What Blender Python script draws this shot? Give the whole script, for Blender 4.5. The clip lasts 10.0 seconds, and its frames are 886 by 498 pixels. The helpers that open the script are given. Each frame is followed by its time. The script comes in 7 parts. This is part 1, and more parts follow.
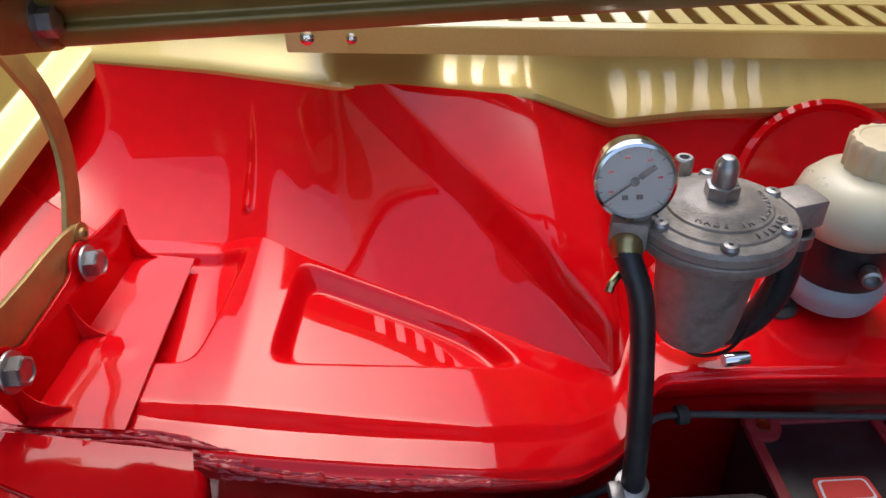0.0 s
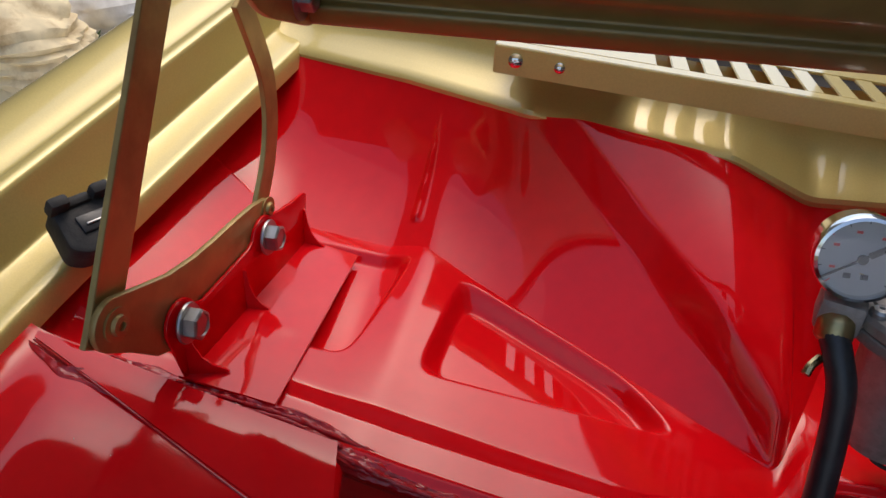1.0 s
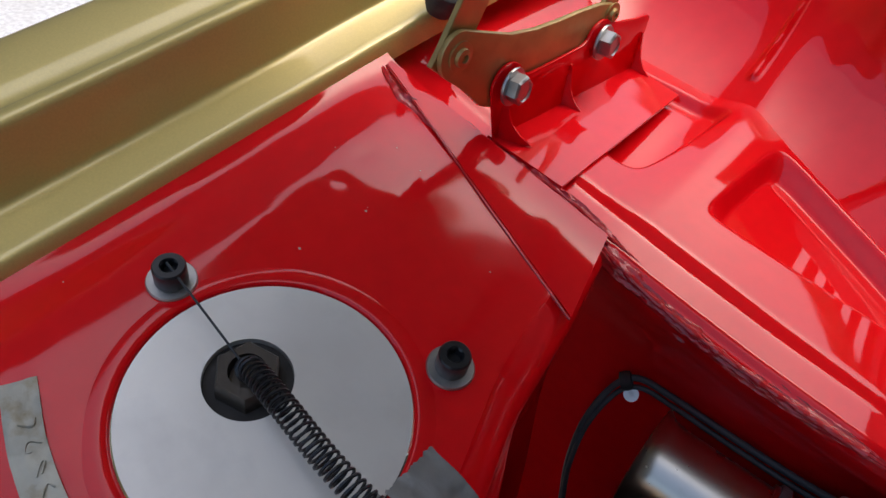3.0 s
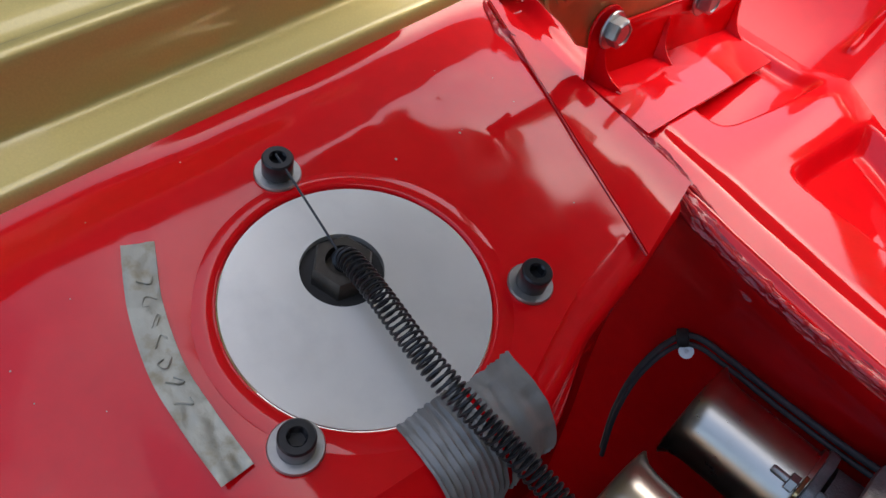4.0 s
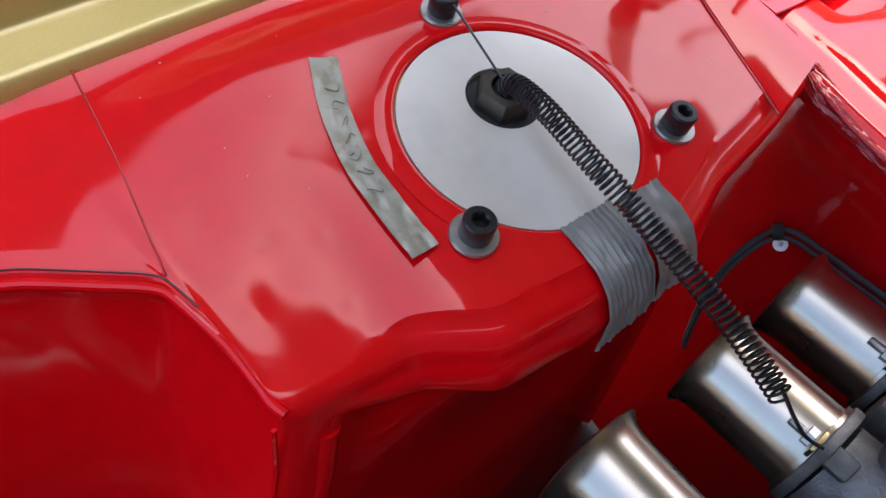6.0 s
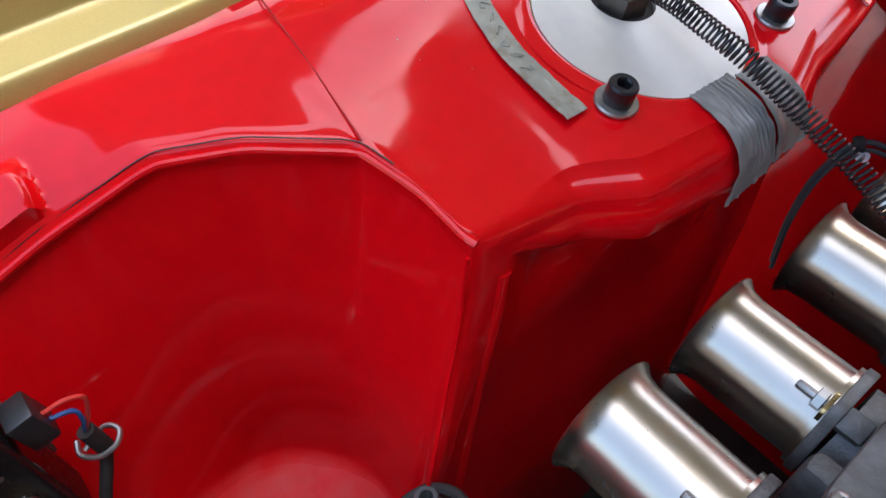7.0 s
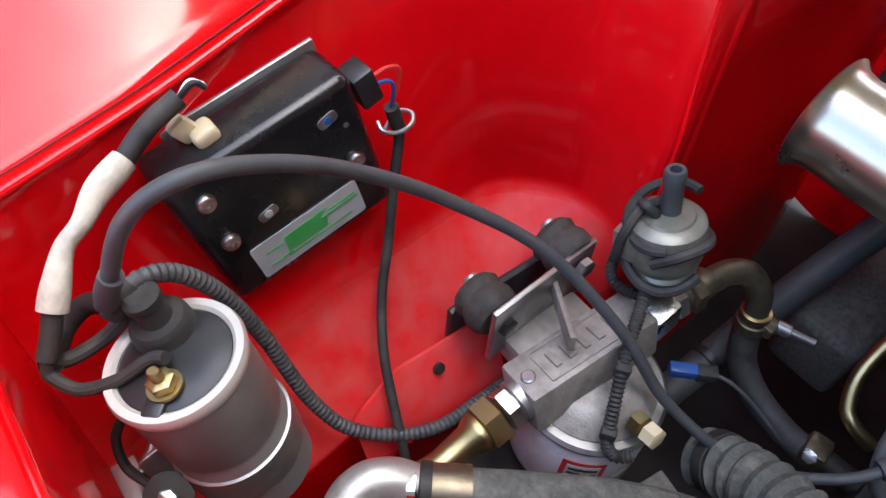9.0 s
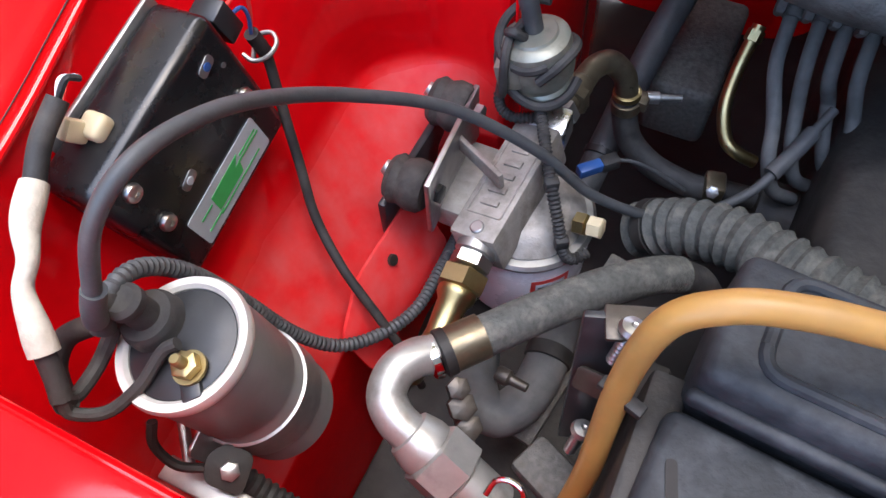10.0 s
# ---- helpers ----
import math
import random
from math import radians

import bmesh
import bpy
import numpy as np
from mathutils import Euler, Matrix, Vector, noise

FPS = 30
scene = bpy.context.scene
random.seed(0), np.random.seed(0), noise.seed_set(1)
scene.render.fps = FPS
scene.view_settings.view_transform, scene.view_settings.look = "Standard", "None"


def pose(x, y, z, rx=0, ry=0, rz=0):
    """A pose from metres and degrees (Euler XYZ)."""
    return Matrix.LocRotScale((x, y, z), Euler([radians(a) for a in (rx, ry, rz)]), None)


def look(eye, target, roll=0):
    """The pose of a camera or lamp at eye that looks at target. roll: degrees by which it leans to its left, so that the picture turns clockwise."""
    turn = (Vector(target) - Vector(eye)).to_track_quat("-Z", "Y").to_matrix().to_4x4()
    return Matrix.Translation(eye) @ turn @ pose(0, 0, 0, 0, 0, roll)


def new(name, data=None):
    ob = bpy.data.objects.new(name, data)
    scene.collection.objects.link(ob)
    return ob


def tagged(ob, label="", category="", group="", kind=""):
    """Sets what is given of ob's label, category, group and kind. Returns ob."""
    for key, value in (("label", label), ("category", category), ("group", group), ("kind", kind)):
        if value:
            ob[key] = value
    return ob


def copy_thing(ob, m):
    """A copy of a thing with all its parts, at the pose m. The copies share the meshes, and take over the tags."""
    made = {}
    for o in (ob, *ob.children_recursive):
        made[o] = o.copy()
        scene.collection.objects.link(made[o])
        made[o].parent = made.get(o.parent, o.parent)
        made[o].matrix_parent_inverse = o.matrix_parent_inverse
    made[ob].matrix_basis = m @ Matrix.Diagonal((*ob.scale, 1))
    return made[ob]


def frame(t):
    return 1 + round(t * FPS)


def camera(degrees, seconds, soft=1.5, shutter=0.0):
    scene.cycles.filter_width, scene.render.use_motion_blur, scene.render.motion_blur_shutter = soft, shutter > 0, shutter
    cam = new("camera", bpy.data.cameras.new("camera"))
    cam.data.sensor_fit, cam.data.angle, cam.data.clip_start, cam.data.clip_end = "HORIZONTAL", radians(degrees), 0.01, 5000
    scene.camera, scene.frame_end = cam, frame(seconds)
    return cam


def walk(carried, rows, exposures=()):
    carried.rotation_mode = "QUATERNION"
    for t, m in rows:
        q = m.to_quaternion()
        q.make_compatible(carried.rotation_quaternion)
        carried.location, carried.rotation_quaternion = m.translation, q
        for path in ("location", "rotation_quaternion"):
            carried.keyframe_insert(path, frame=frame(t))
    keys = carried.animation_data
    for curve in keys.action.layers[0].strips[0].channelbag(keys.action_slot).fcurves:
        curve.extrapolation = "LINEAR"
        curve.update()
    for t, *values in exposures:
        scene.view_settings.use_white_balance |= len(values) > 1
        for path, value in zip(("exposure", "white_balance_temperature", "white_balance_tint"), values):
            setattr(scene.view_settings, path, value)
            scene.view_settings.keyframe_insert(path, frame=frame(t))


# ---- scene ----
cam = camera(64.1, 10.0)
PATH = [
    (0, (0.009, 0.001, 1.165), (0.019, 1.619, -0.011), -2.6),
    (0.5, (-0.02, -0.002, 1.166), (-0.139, 1.681, 0.092), -0.1),
    (1, (-0.033, -0.001, 1.146), (-0.313, 1.674, 0.091), 3.4),
    (1.5, (-0.042, -0.006, 1.128), (-0.524, 1.606, 0.047), 4.8),
    (2, (-0.037, -0.01, 1.119), (-0.744, 1.393, -0.118), 3.2),
    (2.5, (-0.029, -0.025, 1.117), (-0.83, 1.285, -0.165), 5.2),
    (3, (-0.024, -0.046, 1.107), (-0.885, 1.176, -0.222), 7.3),
    (3.2, (-0.023, -0.053, 1.105), (-0.892, 1.144, -0.241), 8.1),
    (4.3, (-0.018, -0.091, 1.088), (-0.923, 1.003, -0.32), 11.6),
    (4.5, (-0.017, -0.099, 1.082), (-0.918, 0.99, -0.334), 11.8),
    (5, (-0.019, -0.121, 1.073), (-0.916, 0.937, -0.368), 11.5),
    (5.2, (-0.017, -0.129, 1.067), (-0.911, 0.917, -0.384), 12.0),
    (6.3, (-0.001, -0.18, 1.058), (-0.899, 0.848, -0.403), 13.1),
    (6.5, (0.005, -0.197, 1.054), (-0.908, 0.83, -0.399), 12.2),
    (7, (0.02, -0.252, 1.036), (-0.978, 0.739, -0.387), 7.1),
    (7.5, (0.049, -0.265, 1.025), (-1.028, 0.612, -0.413), 1.3),
    (8, (0.067, -0.311, 1.017), (-0.985, 0.568, -0.439), 1.8),
    (8.5, (0.056, -0.355, 1.008), (-0.969, 0.482, -0.491), 2.8),
    (9, (0.047, -0.41, 0.991), (-0.887, 0.396, -0.584), 4.3),
    (9.5, (0.031, -0.437, 0.99), (-0.702, 0.472, -0.634), 2.3),
    (10, (0.03, -0.454, 0.997), (-0.471, 0.437, -0.722), -4.1),
]
walk(cam, [(t, look(eye, target, roll)) for t, eye, target, roll in PATH],
     exposures=[(0.0, 1.4), (1.0, 0.82), (2.5, 1.02), (3.2, 1.3), (4.5, 1.75), (6.5, 2.25), (7.5, 2.45), (8.0, 2.5), (8.5, 2.8), (9.0, 3.0), (9.5, 3.25), (10.0, 3.3)])

# ---- world and sun ----
world = bpy.data.worlds.new("overcast_sky")
scene.world = world
world.use_nodes = True
wn, wl = world.node_tree.nodes, world.node_tree.links
sky = wn.new("ShaderNodeTexSky")
sky.sky_type, sky.sun_disc = "NISHITA", False
sky.sun_elevation, sky.sun_rotation = radians(68), radians(12)
sky.air_density, sky.dust_density, sky.ozone_density = 1.0, 3.6, 1.0
bg = wn["Background"]
bg.inputs["Strength"].default_value = 0.15
wl.new(sky.outputs["Color"], bg.inputs["Color"])
sun = new("sun", bpy.data.lights.new("sun", "SUN"))
sun.data.energy, sun.data.angle, sun.data.color = 0.18, radians(90), (1.0, 0.98, 0.95)
sun.matrix_world = look((0.24, 1.14, 4.6), (0, 0, 0.8))


# ---- materials ----
def material(name, base, rough=0.5, metal=0.0, coat=0.0, vary=0.12, scale=40.0, bump=0.0, bump_scale=200.0,
             stain=None, stain_scale=12.0, stain_amount=0.5, rough_vary=0.1, each=0.0, transmission=0.0, gloss=0.5):
    m = bpy.data.materials.new(name)
    m.use_nodes = True
    n, l = m.node_tree.nodes, m.node_tree.links
    b = n["Principled BSDF"]
    b.inputs["Metallic"].default_value = metal
    b.inputs["Coat Weight"].default_value = coat
    b.inputs["Coat Roughness"].default_value = 0.03
    b.inputs["Coat IOR"].default_value = 1.5
    b.inputs["Transmission Weight"].default_value = transmission
    b.inputs["Specular IOR Level"].default_value = gloss
    co = n.new("ShaderNodeTexCoord")
    fine = n.new("ShaderNodeTexNoise")
    fine.inputs["Scale"].default_value, fine.inputs["Detail"].default_value = scale, 5
    l.new(co.outputs["Object"], fine.inputs["Vector"])
    ramp = n.new("ShaderNodeValToRGB")
    ramp.color_ramp.elements[0].position, ramp.color_ramp.elements[1].position = 0.25, 0.75
    ramp.color_ramp.elements[0].color = (*[c * (1 - vary) for c in base], 1)
    ramp.color_ramp.elements[1].color = (*[min(1, c * (1 + vary)) for c in base], 1)
    l.new(fine.outputs["Fac"], ramp.inputs["Fac"])
    colour = ramp.outputs["Color"]
    big = n.new("ShaderNodeTexNoise")
    big.inputs["Scale"].default_value, big.inputs["Detail"].default_value, big.inputs["Roughness"].default_value = stain_scale, 6, 0.62
    l.new(co.outputs["Object"], big.inputs["Vector"])
    if stain:
        gate = n.new("ShaderNodeValToRGB")
        gate.color_ramp.elements[0].position, gate.color_ramp.elements[1].position = 0.5, 0.68
        gate.color_ramp.elements[1].color = (stain_amount,) * 3 + (1,)
        l.new(big.outputs["Fac"], gate.inputs["Fac"])
        mix = n.new("ShaderNodeMix")
        mix.data_type = "RGBA"
        mix.inputs["B"].default_value = (*stain, 1)
        mix.inputs[7].default_value = (*stain, 1)
        l.new(gate.outputs["Color"], mix.inputs[0])
        l.new(colour, mix.inputs[6])
        colour = mix.outputs[2]
    if each:
        info = n.new("ShaderNodeObjectInfo")
        hsv = n.new("ShaderNodeHueSaturation")
        ma = n.new("ShaderNodeMapRange")
        ma.inputs["To Min"].default_value, ma.inputs["To Max"].default_value = 1 - each, 1 + each
        l.new(info.outputs["Random"], ma.inputs["Value"])
        l.new(ma.outputs["Result"], hsv.inputs["Value"])
        l.new(colour, hsv.inputs["Color"])
        colour = hsv.outputs["Color"]
    l.new(colour, b.inputs["Base Color"])
    rr = n.new("ShaderNodeMapRange")
    rr.inputs["From Min"].default_value, rr.inputs["From Max"].default_value = 0.3, 0.7
    rr.inputs["To Min"].default_value, rr.inputs["To Max"].default_value = max(0.02, rough - rough_vary), min(1, rough + rough_vary)
    l.new(big.outputs["Fac"], rr.inputs["Value"])
    l.new(rr.outputs["Result"], b.inputs["Roughness"])
    if coat:
        cr = n.new("ShaderNodeMapRange")
        cr.inputs["From Min"].default_value, cr.inputs["From Max"].default_value = 0.42, 0.68
        cr.inputs["To Min"].default_value, cr.inputs["To Max"].default_value = 0.02, 0.10
        l.new(big.outputs["Fac"], cr.inputs["Value"])
        l.new(cr.outputs["Result"], b.inputs["Coat Roughness"])
    if bump:
        bn = n.new("ShaderNodeTexNoise")
        bn.inputs["Scale"].default_value, bn.inputs["Detail"].default_value = bump_scale, 4
        l.new(co.outputs["Object"], bn.inputs["Vector"])
        bu = n.new("ShaderNodeBump")
        bu.inputs["Strength"].default_value, bu.inputs["Distance"].default_value = bump, 0.001
        l.new(bn.outputs["Fac"], bu.inputs["Height"])
        l.new(bu.outputs["Normal"], b.inputs["Normal"])
        l.new(bu.outputs["Normal"], b.inputs["Coat Normal"])
    return m


RED = material("red_paint", (0.70, 0.0015, 0.0055), 0.6, coat=0.80, vary=0.05, scale=90, bump=0.035, bump_scale=38, rough_vary=0.05, gloss=0.02)

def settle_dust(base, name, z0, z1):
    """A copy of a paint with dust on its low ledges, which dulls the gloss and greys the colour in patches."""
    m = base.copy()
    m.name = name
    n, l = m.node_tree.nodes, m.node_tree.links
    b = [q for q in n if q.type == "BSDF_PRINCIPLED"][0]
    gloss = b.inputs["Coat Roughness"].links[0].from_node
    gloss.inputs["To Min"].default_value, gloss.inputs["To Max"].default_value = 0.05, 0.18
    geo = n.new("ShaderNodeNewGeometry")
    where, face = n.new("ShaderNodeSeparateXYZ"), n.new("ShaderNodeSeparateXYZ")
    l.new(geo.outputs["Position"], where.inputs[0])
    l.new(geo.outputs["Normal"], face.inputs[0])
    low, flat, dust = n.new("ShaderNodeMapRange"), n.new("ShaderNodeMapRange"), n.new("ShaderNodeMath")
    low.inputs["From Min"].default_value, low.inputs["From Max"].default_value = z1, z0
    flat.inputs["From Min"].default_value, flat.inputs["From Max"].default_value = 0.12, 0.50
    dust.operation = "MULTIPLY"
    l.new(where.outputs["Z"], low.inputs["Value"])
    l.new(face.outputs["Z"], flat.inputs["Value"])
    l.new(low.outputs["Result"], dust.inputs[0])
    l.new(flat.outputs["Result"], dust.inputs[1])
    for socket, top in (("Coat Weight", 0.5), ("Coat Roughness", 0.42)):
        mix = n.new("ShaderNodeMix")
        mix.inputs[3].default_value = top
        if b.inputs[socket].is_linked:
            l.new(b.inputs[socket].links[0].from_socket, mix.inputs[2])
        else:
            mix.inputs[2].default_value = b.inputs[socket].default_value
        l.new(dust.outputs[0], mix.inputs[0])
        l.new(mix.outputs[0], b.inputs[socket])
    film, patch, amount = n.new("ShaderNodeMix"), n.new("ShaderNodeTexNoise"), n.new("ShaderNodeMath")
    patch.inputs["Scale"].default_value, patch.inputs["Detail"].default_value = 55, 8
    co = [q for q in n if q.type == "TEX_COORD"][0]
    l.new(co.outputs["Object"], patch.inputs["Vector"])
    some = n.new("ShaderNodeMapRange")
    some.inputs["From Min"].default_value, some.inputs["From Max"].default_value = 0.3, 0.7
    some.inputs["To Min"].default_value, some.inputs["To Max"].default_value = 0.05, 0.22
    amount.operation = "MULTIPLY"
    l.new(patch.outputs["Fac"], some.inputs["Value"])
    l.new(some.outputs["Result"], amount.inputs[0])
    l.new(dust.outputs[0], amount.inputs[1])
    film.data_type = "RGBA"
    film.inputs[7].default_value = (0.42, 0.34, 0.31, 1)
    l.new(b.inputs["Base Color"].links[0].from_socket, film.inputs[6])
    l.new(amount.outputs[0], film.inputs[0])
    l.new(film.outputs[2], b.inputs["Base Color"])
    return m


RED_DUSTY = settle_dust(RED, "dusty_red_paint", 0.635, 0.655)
RED_ROUGH = material("red_painted_sealant", (0.42, 0.005, 0.010), 0.5, coat=0.9, vary=0.2, scale=160, bump=0.35, bump_scale=420, gloss=0.1)
GOLD = material("gold_paint", (0.60, 0.475, 0.155), 0.44, metal=0.36, coat=1.0, vary=0.06, scale=900, bump=0.03, bump_scale=70, rough_vary=0.05)
GOLD_SATIN = material("passivated_gold_steel", (0.42, 0.29, 0.10), 0.42, metal=0.5, vary=0.14, scale=60, stain=(0.30, 0.16, 0.06), stain_scale=35)
STEEL = material("brushed_steel", (0.62, 0.61, 0.58), 0.30, metal=1.0, vary=0.08, scale=60, bump=0.04, bump_scale=400, rough_vary=0.08)
COIL_CAN = material("dull_grey_alloy", (0.26, 0.26, 0.255), 0.48, metal=0.55, vary=0.10, scale=50, bump=0.06, stain=(0.22, 0.215, 0.20), stain_scale=20)
ZINC = material("zinc_plated_steel", (0.37, 0.37, 0.36), 0.38, metal=0.9, vary=0.14, scale=150, bump=0.08)
SATIN = material("satin_plated_steel", (0.40, 0.395, 0.37), 0.42, metal=0.7, vary=0.16, scale=80, bump=0.15, bump_scale=300, stain=(0.20, 0.185, 0.155), stain_scale=45, stain_amount=0.7)
DISC = material("machined_alloy_disc", (0.68, 0.66, 0.61), 0.40, metal=0.5, vary=0.07, scale=22, bump=0.02, bump_scale=500,
                stain=(0.55, 0.535, 0.50), stain_scale=15, stain_amount=0.6, rough_vary=0.04)
TRUMPET = material("stained_polished_steel", (0.50, 0.455, 0.385), 0.30, metal=1.0, vary=0.06, scale=26, stain=(0.34, 0.26, 0.15), stain_scale=17,
                   stain_amount=0.55, rough_vary=0.05)
CAST = material("grey_cast_alloy", (0.17, 0.172, 0.17), 0.50, metal=0.5, vary=0.25, scale=120, bump=0.5, bump_scale=600, stain=(0.07, 0.062, 0.052), stain_scale=22, stain_amount=0.75)
CAST_WARM = material("cast_alloy_filter", (0.30, 0.275, 0.245), 0.50, metal=0.35, vary=0.18, scale=140, bump=0.40, bump_scale=700, stain=(0.13, 0.112, 0.09), stain_scale=40, stain_amount=0.7)
# the bonnet's gold paint, coloured darker for the shade on its underside
GOLD_SHADED = material("gold_paint_with_shade", (0.20, 0.145, 0.035), 0.42, metal=0.25, coat=0.3, vary=0.15, scale=40, stain=(0.12, 0.06, 0.02), stain_scale=9)
BRASS = material("yellow_brass", (0.42, 0.34, 0.17), 0.34, metal=1.0, vary=0.10, scale=70, stain=(0.32, 0.22, 0.08), stain_scale=40)
CHROME = material("chrome", (0.75, 0.74, 0.72), 0.10, metal=1.0, vary=0.03, rough_vary=0.04)
RUBBER = material("dusty_black_rubber", (0.031, 0.030, 0.029), 0.66, vary=0.35, scale=90, bump=0.3, bump_scale=420, stain=(0.088, 0.080, 0.070), stain_scale=34, stain_amount=0.6, gloss=0.32)
RUBBER_GREY = material("faded_grey_rubber", (0.050, 0.053, 0.056), 0.58, vary=0.20, scale=110, bump=0.15, bump_scale=500, stain=(0.085, 0.084, 0.08), stain_scale=40)
HOSE_DUSTY = material("dusty_braided_hose", (0.072, 0.074, 0.066), 0.85, vary=0.35, scale=300, bump=0.7, bump_scale=600, stain=(0.20, 0.19, 0.16), stain_scale=90)
BLACK = material("black_satin_plastic", (0.018, 0.019, 0.021), 0.38, vary=0.25, scale=60, bump=0.05, bump_scale=500, stain=(0.05, 0.05, 0.05), stain_scale=30)
MODULE_BLACK = material("glossy_black_case", (0.008, 0.008, 0.009), 0.27, vary=0.25, scale=60, bump=0.04, bump_scale=500, stain=(0.018, 0.018, 0.018), stain_scale=30)
BLACK_BOLT = material("black_oxide_steel", (0.022, 0.022, 0.024), 0.35, metal=0.4, vary=0.3, scale=200, bump=0.1)
GREY_PLASTIC = material("grey_weathered_tank", (0.022, 0.025, 0.029), 0.60, vary=0.35, scale=140, bump=0.45, bump_scale=260, stain=(0.060, 0.064, 0.070), stain_scale=34, stain_amount=0.8, gloss=0.3)
CREAM = material("cream_plastic", (0.58, 0.49, 0.31), 0.42, vary=0.08, scale=50, stain=(0.52, 0.42, 0.25), stain_scale=45)
RESERVOIR = material("translucent_reservoir", (0.70, 0.66, 0.48), 0.35, vary=0.06, scale=20, transmission=0.25)
FLUID = material("pale_blue_bowl", (0.33, 0.39, 0.43), 0.35, vary=0.08, scale=30, transmission=0.15)
SLEEVE = material("cream_fabric_sleeve", (0.44, 0.41, 0.34), 0.8, vary=0.15, scale=200, bump=0.5, bump_scale=500)
TAPE = material("silver_duct_tape", (0.21, 0.205, 0.19), 0.45, metal=0.25, vary=0.15, scale=70, bump=0.5, bump_scale=160, stain=(0.13, 0.125, 0.11), stain_scale=35)
OLD_TAPE = material("old_foil_tape", (0.34, 0.33, 0.27), 0.42, metal=0.4, vary=0.15, scale=60, bump=0.6, bump_scale=130, stain=(0.22, 0.17, 0.08), stain_scale=70, stain_amount=0.9)
WHITE = material("white_enamel", (0.72, 0.75, 0.80), 0.25, coat=0.5, vary=0.03)
LABEL_GREY = material("grey_label", (0.42, 0.46, 0.48), 0.45, vary=0.08, scale=80)
GREEN = material("green_print", (0.05, 0.42, 0.10), 0.5, vary=0.2, scale=60)
LABEL_RED = material("red_print", (0.65, 0.04, 0.03), 0.5, vary=0.1)
BLUE = material("blue_plastic", (0.03, 0.10, 0.32), 0.4, vary=0.1)
WIRE_RED = material("red_wire", (0.6, 0.04, 0.03), 0.4, vary=0.05)
AMBER = material("amber_rubber_hose", (0.36, 0.19, 0.05), 0.45, vary=0.10, scale=60, stain=(0.26, 0.14, 0.045), stain_scale=40)
RUBBER_DUSTY = material("dust_covered_rubber", (0.085, 0.086, 0.084), 0.75, vary=0.22, scale=120, bump=0.25, bump_scale=400, stain=(0.13, 0.125, 0.115), stain_scale=45)
SPECKLED = material("speckled_galvanised_steel", (0.095, 0.09, 0.08), 0.7, metal=0.2, vary=0.45, scale=260, bump=0.5, bump_scale=500, stain=(0.12, 0.105, 0.085), stain_scale=120)
OILY_STEEL = material("oily_brown_steel", (0.085, 0.074, 0.062), 0.42, metal=0.7, vary=0.25, scale=90, bump=0.2, bump_scale=300, stain=(0.05, 0.04, 0.03), stain_scale=60)
PERISHED = material("perished_rubber", (0.046, 0.040, 0.035), 0.7, vary=0.35, scale=130, bump=0.6, bump_scale=300, stain=(0.11, 0.095, 0.08), stain_scale=50, gloss=0.3)
OLIVE_STEEL = material("dull_passivated_steel", (0.25, 0.25, 0.205), 0.42, metal=0.55, vary=0.18, scale=70, bump=0.12, bump_scale=260, stain=(0.11, 0.10, 0.08), stain_scale=60, stain_amount=0.7)
BRONZED = material("brown_plated_steel", (0.155, 0.128, 0.085), 0.36, metal=0.75, vary=0.25, scale=90, bump=0.15, bump_scale=300, stain=(0.06, 0.048, 0.035), stain_scale=60, stain_amount=0.8)
DIAL = material("dial_face", (0.42, 0.44, 0.45), 0.4, vary=0.03)
INK = material("black_ink", (0.02, 0.02, 0.02), 0.5, vary=0.1)
GRIME = material("oily_dark_metal", (0.024, 0.022, 0.020), 0.6, metal=0.3, vary=0.5, scale=60, bump=0.4, bump_scale=200, stain=(0.060, 0.052, 0.042), stain_scale=25)
UNDER = material("dark_undertray", (0.02, 0.018, 0.017), 0.8, vary=0.4, scale=30)
GLASS = material("gauge_glass", (1, 1, 1), 0.03, vary=0.0, rough_vary=0.0, transmission=1.0)
STONE = material("pale_boulder", (0.74, 0.71, 0.64), 0.85, vary=0.18, scale=14, bump=0.8, bump_scale=40, stain=(0.45, 0.40, 0.33), stain_scale=5, each=0.15)
CREAM_STONE = material("cream_sandstone", (0.80, 0.66, 0.40), 0.85, vary=0.16, scale=12, bump=0.8, bump_scale=36, stain=(0.42, 0.27, 0.12), stain_scale=7, stain_amount=0.7)
GRAVEL = material("pale_gravel", (0.70, 0.70, 0.69), 0.9, vary=0.25, scale=60, bump=0.8, bump_scale=90, stain=(0.60, 0.58, 0.53), stain_scale=4)
LEAF = material("grass_leaf", (0.08, 0.13, 0.03), 0.6, vary=0.4, scale=20)


# ---- mesh helpers ----
def part(name, bm, mat, parent=None, label="", sharp=35):
    """Links a bmesh as one mesh object, smooth but for its sharp edges."""
    bmesh.ops.recalc_face_normals(bm, faces=bm.faces)
    for f in bm.faces:
        f.smooth = True
    lim = radians(sharp)
    for e in bm.edges:
        if len(e.link_faces) == 2 and e.calc_face_angle(0) > lim:
            e.smooth = False
    me = bpy.data.meshes.new(name)
    bm.to_mesh(me)
    bm.free()
    me.materials.append(mat)
    ob = new(name, me)
    if parent is not None:
        ob.parent = parent
        m = Matrix.Identity(4)
        p = parent
        chain = []
        while p is not None:
            chain.append(p)
            p = p.parent
        for p in reversed(chain):
            m = m @ p.matrix_parent_inverse @ p.matrix_basis
        ob.matrix_parent_inverse = m.inverted()
    if label:
        tagged(ob, label=label)
    return ob


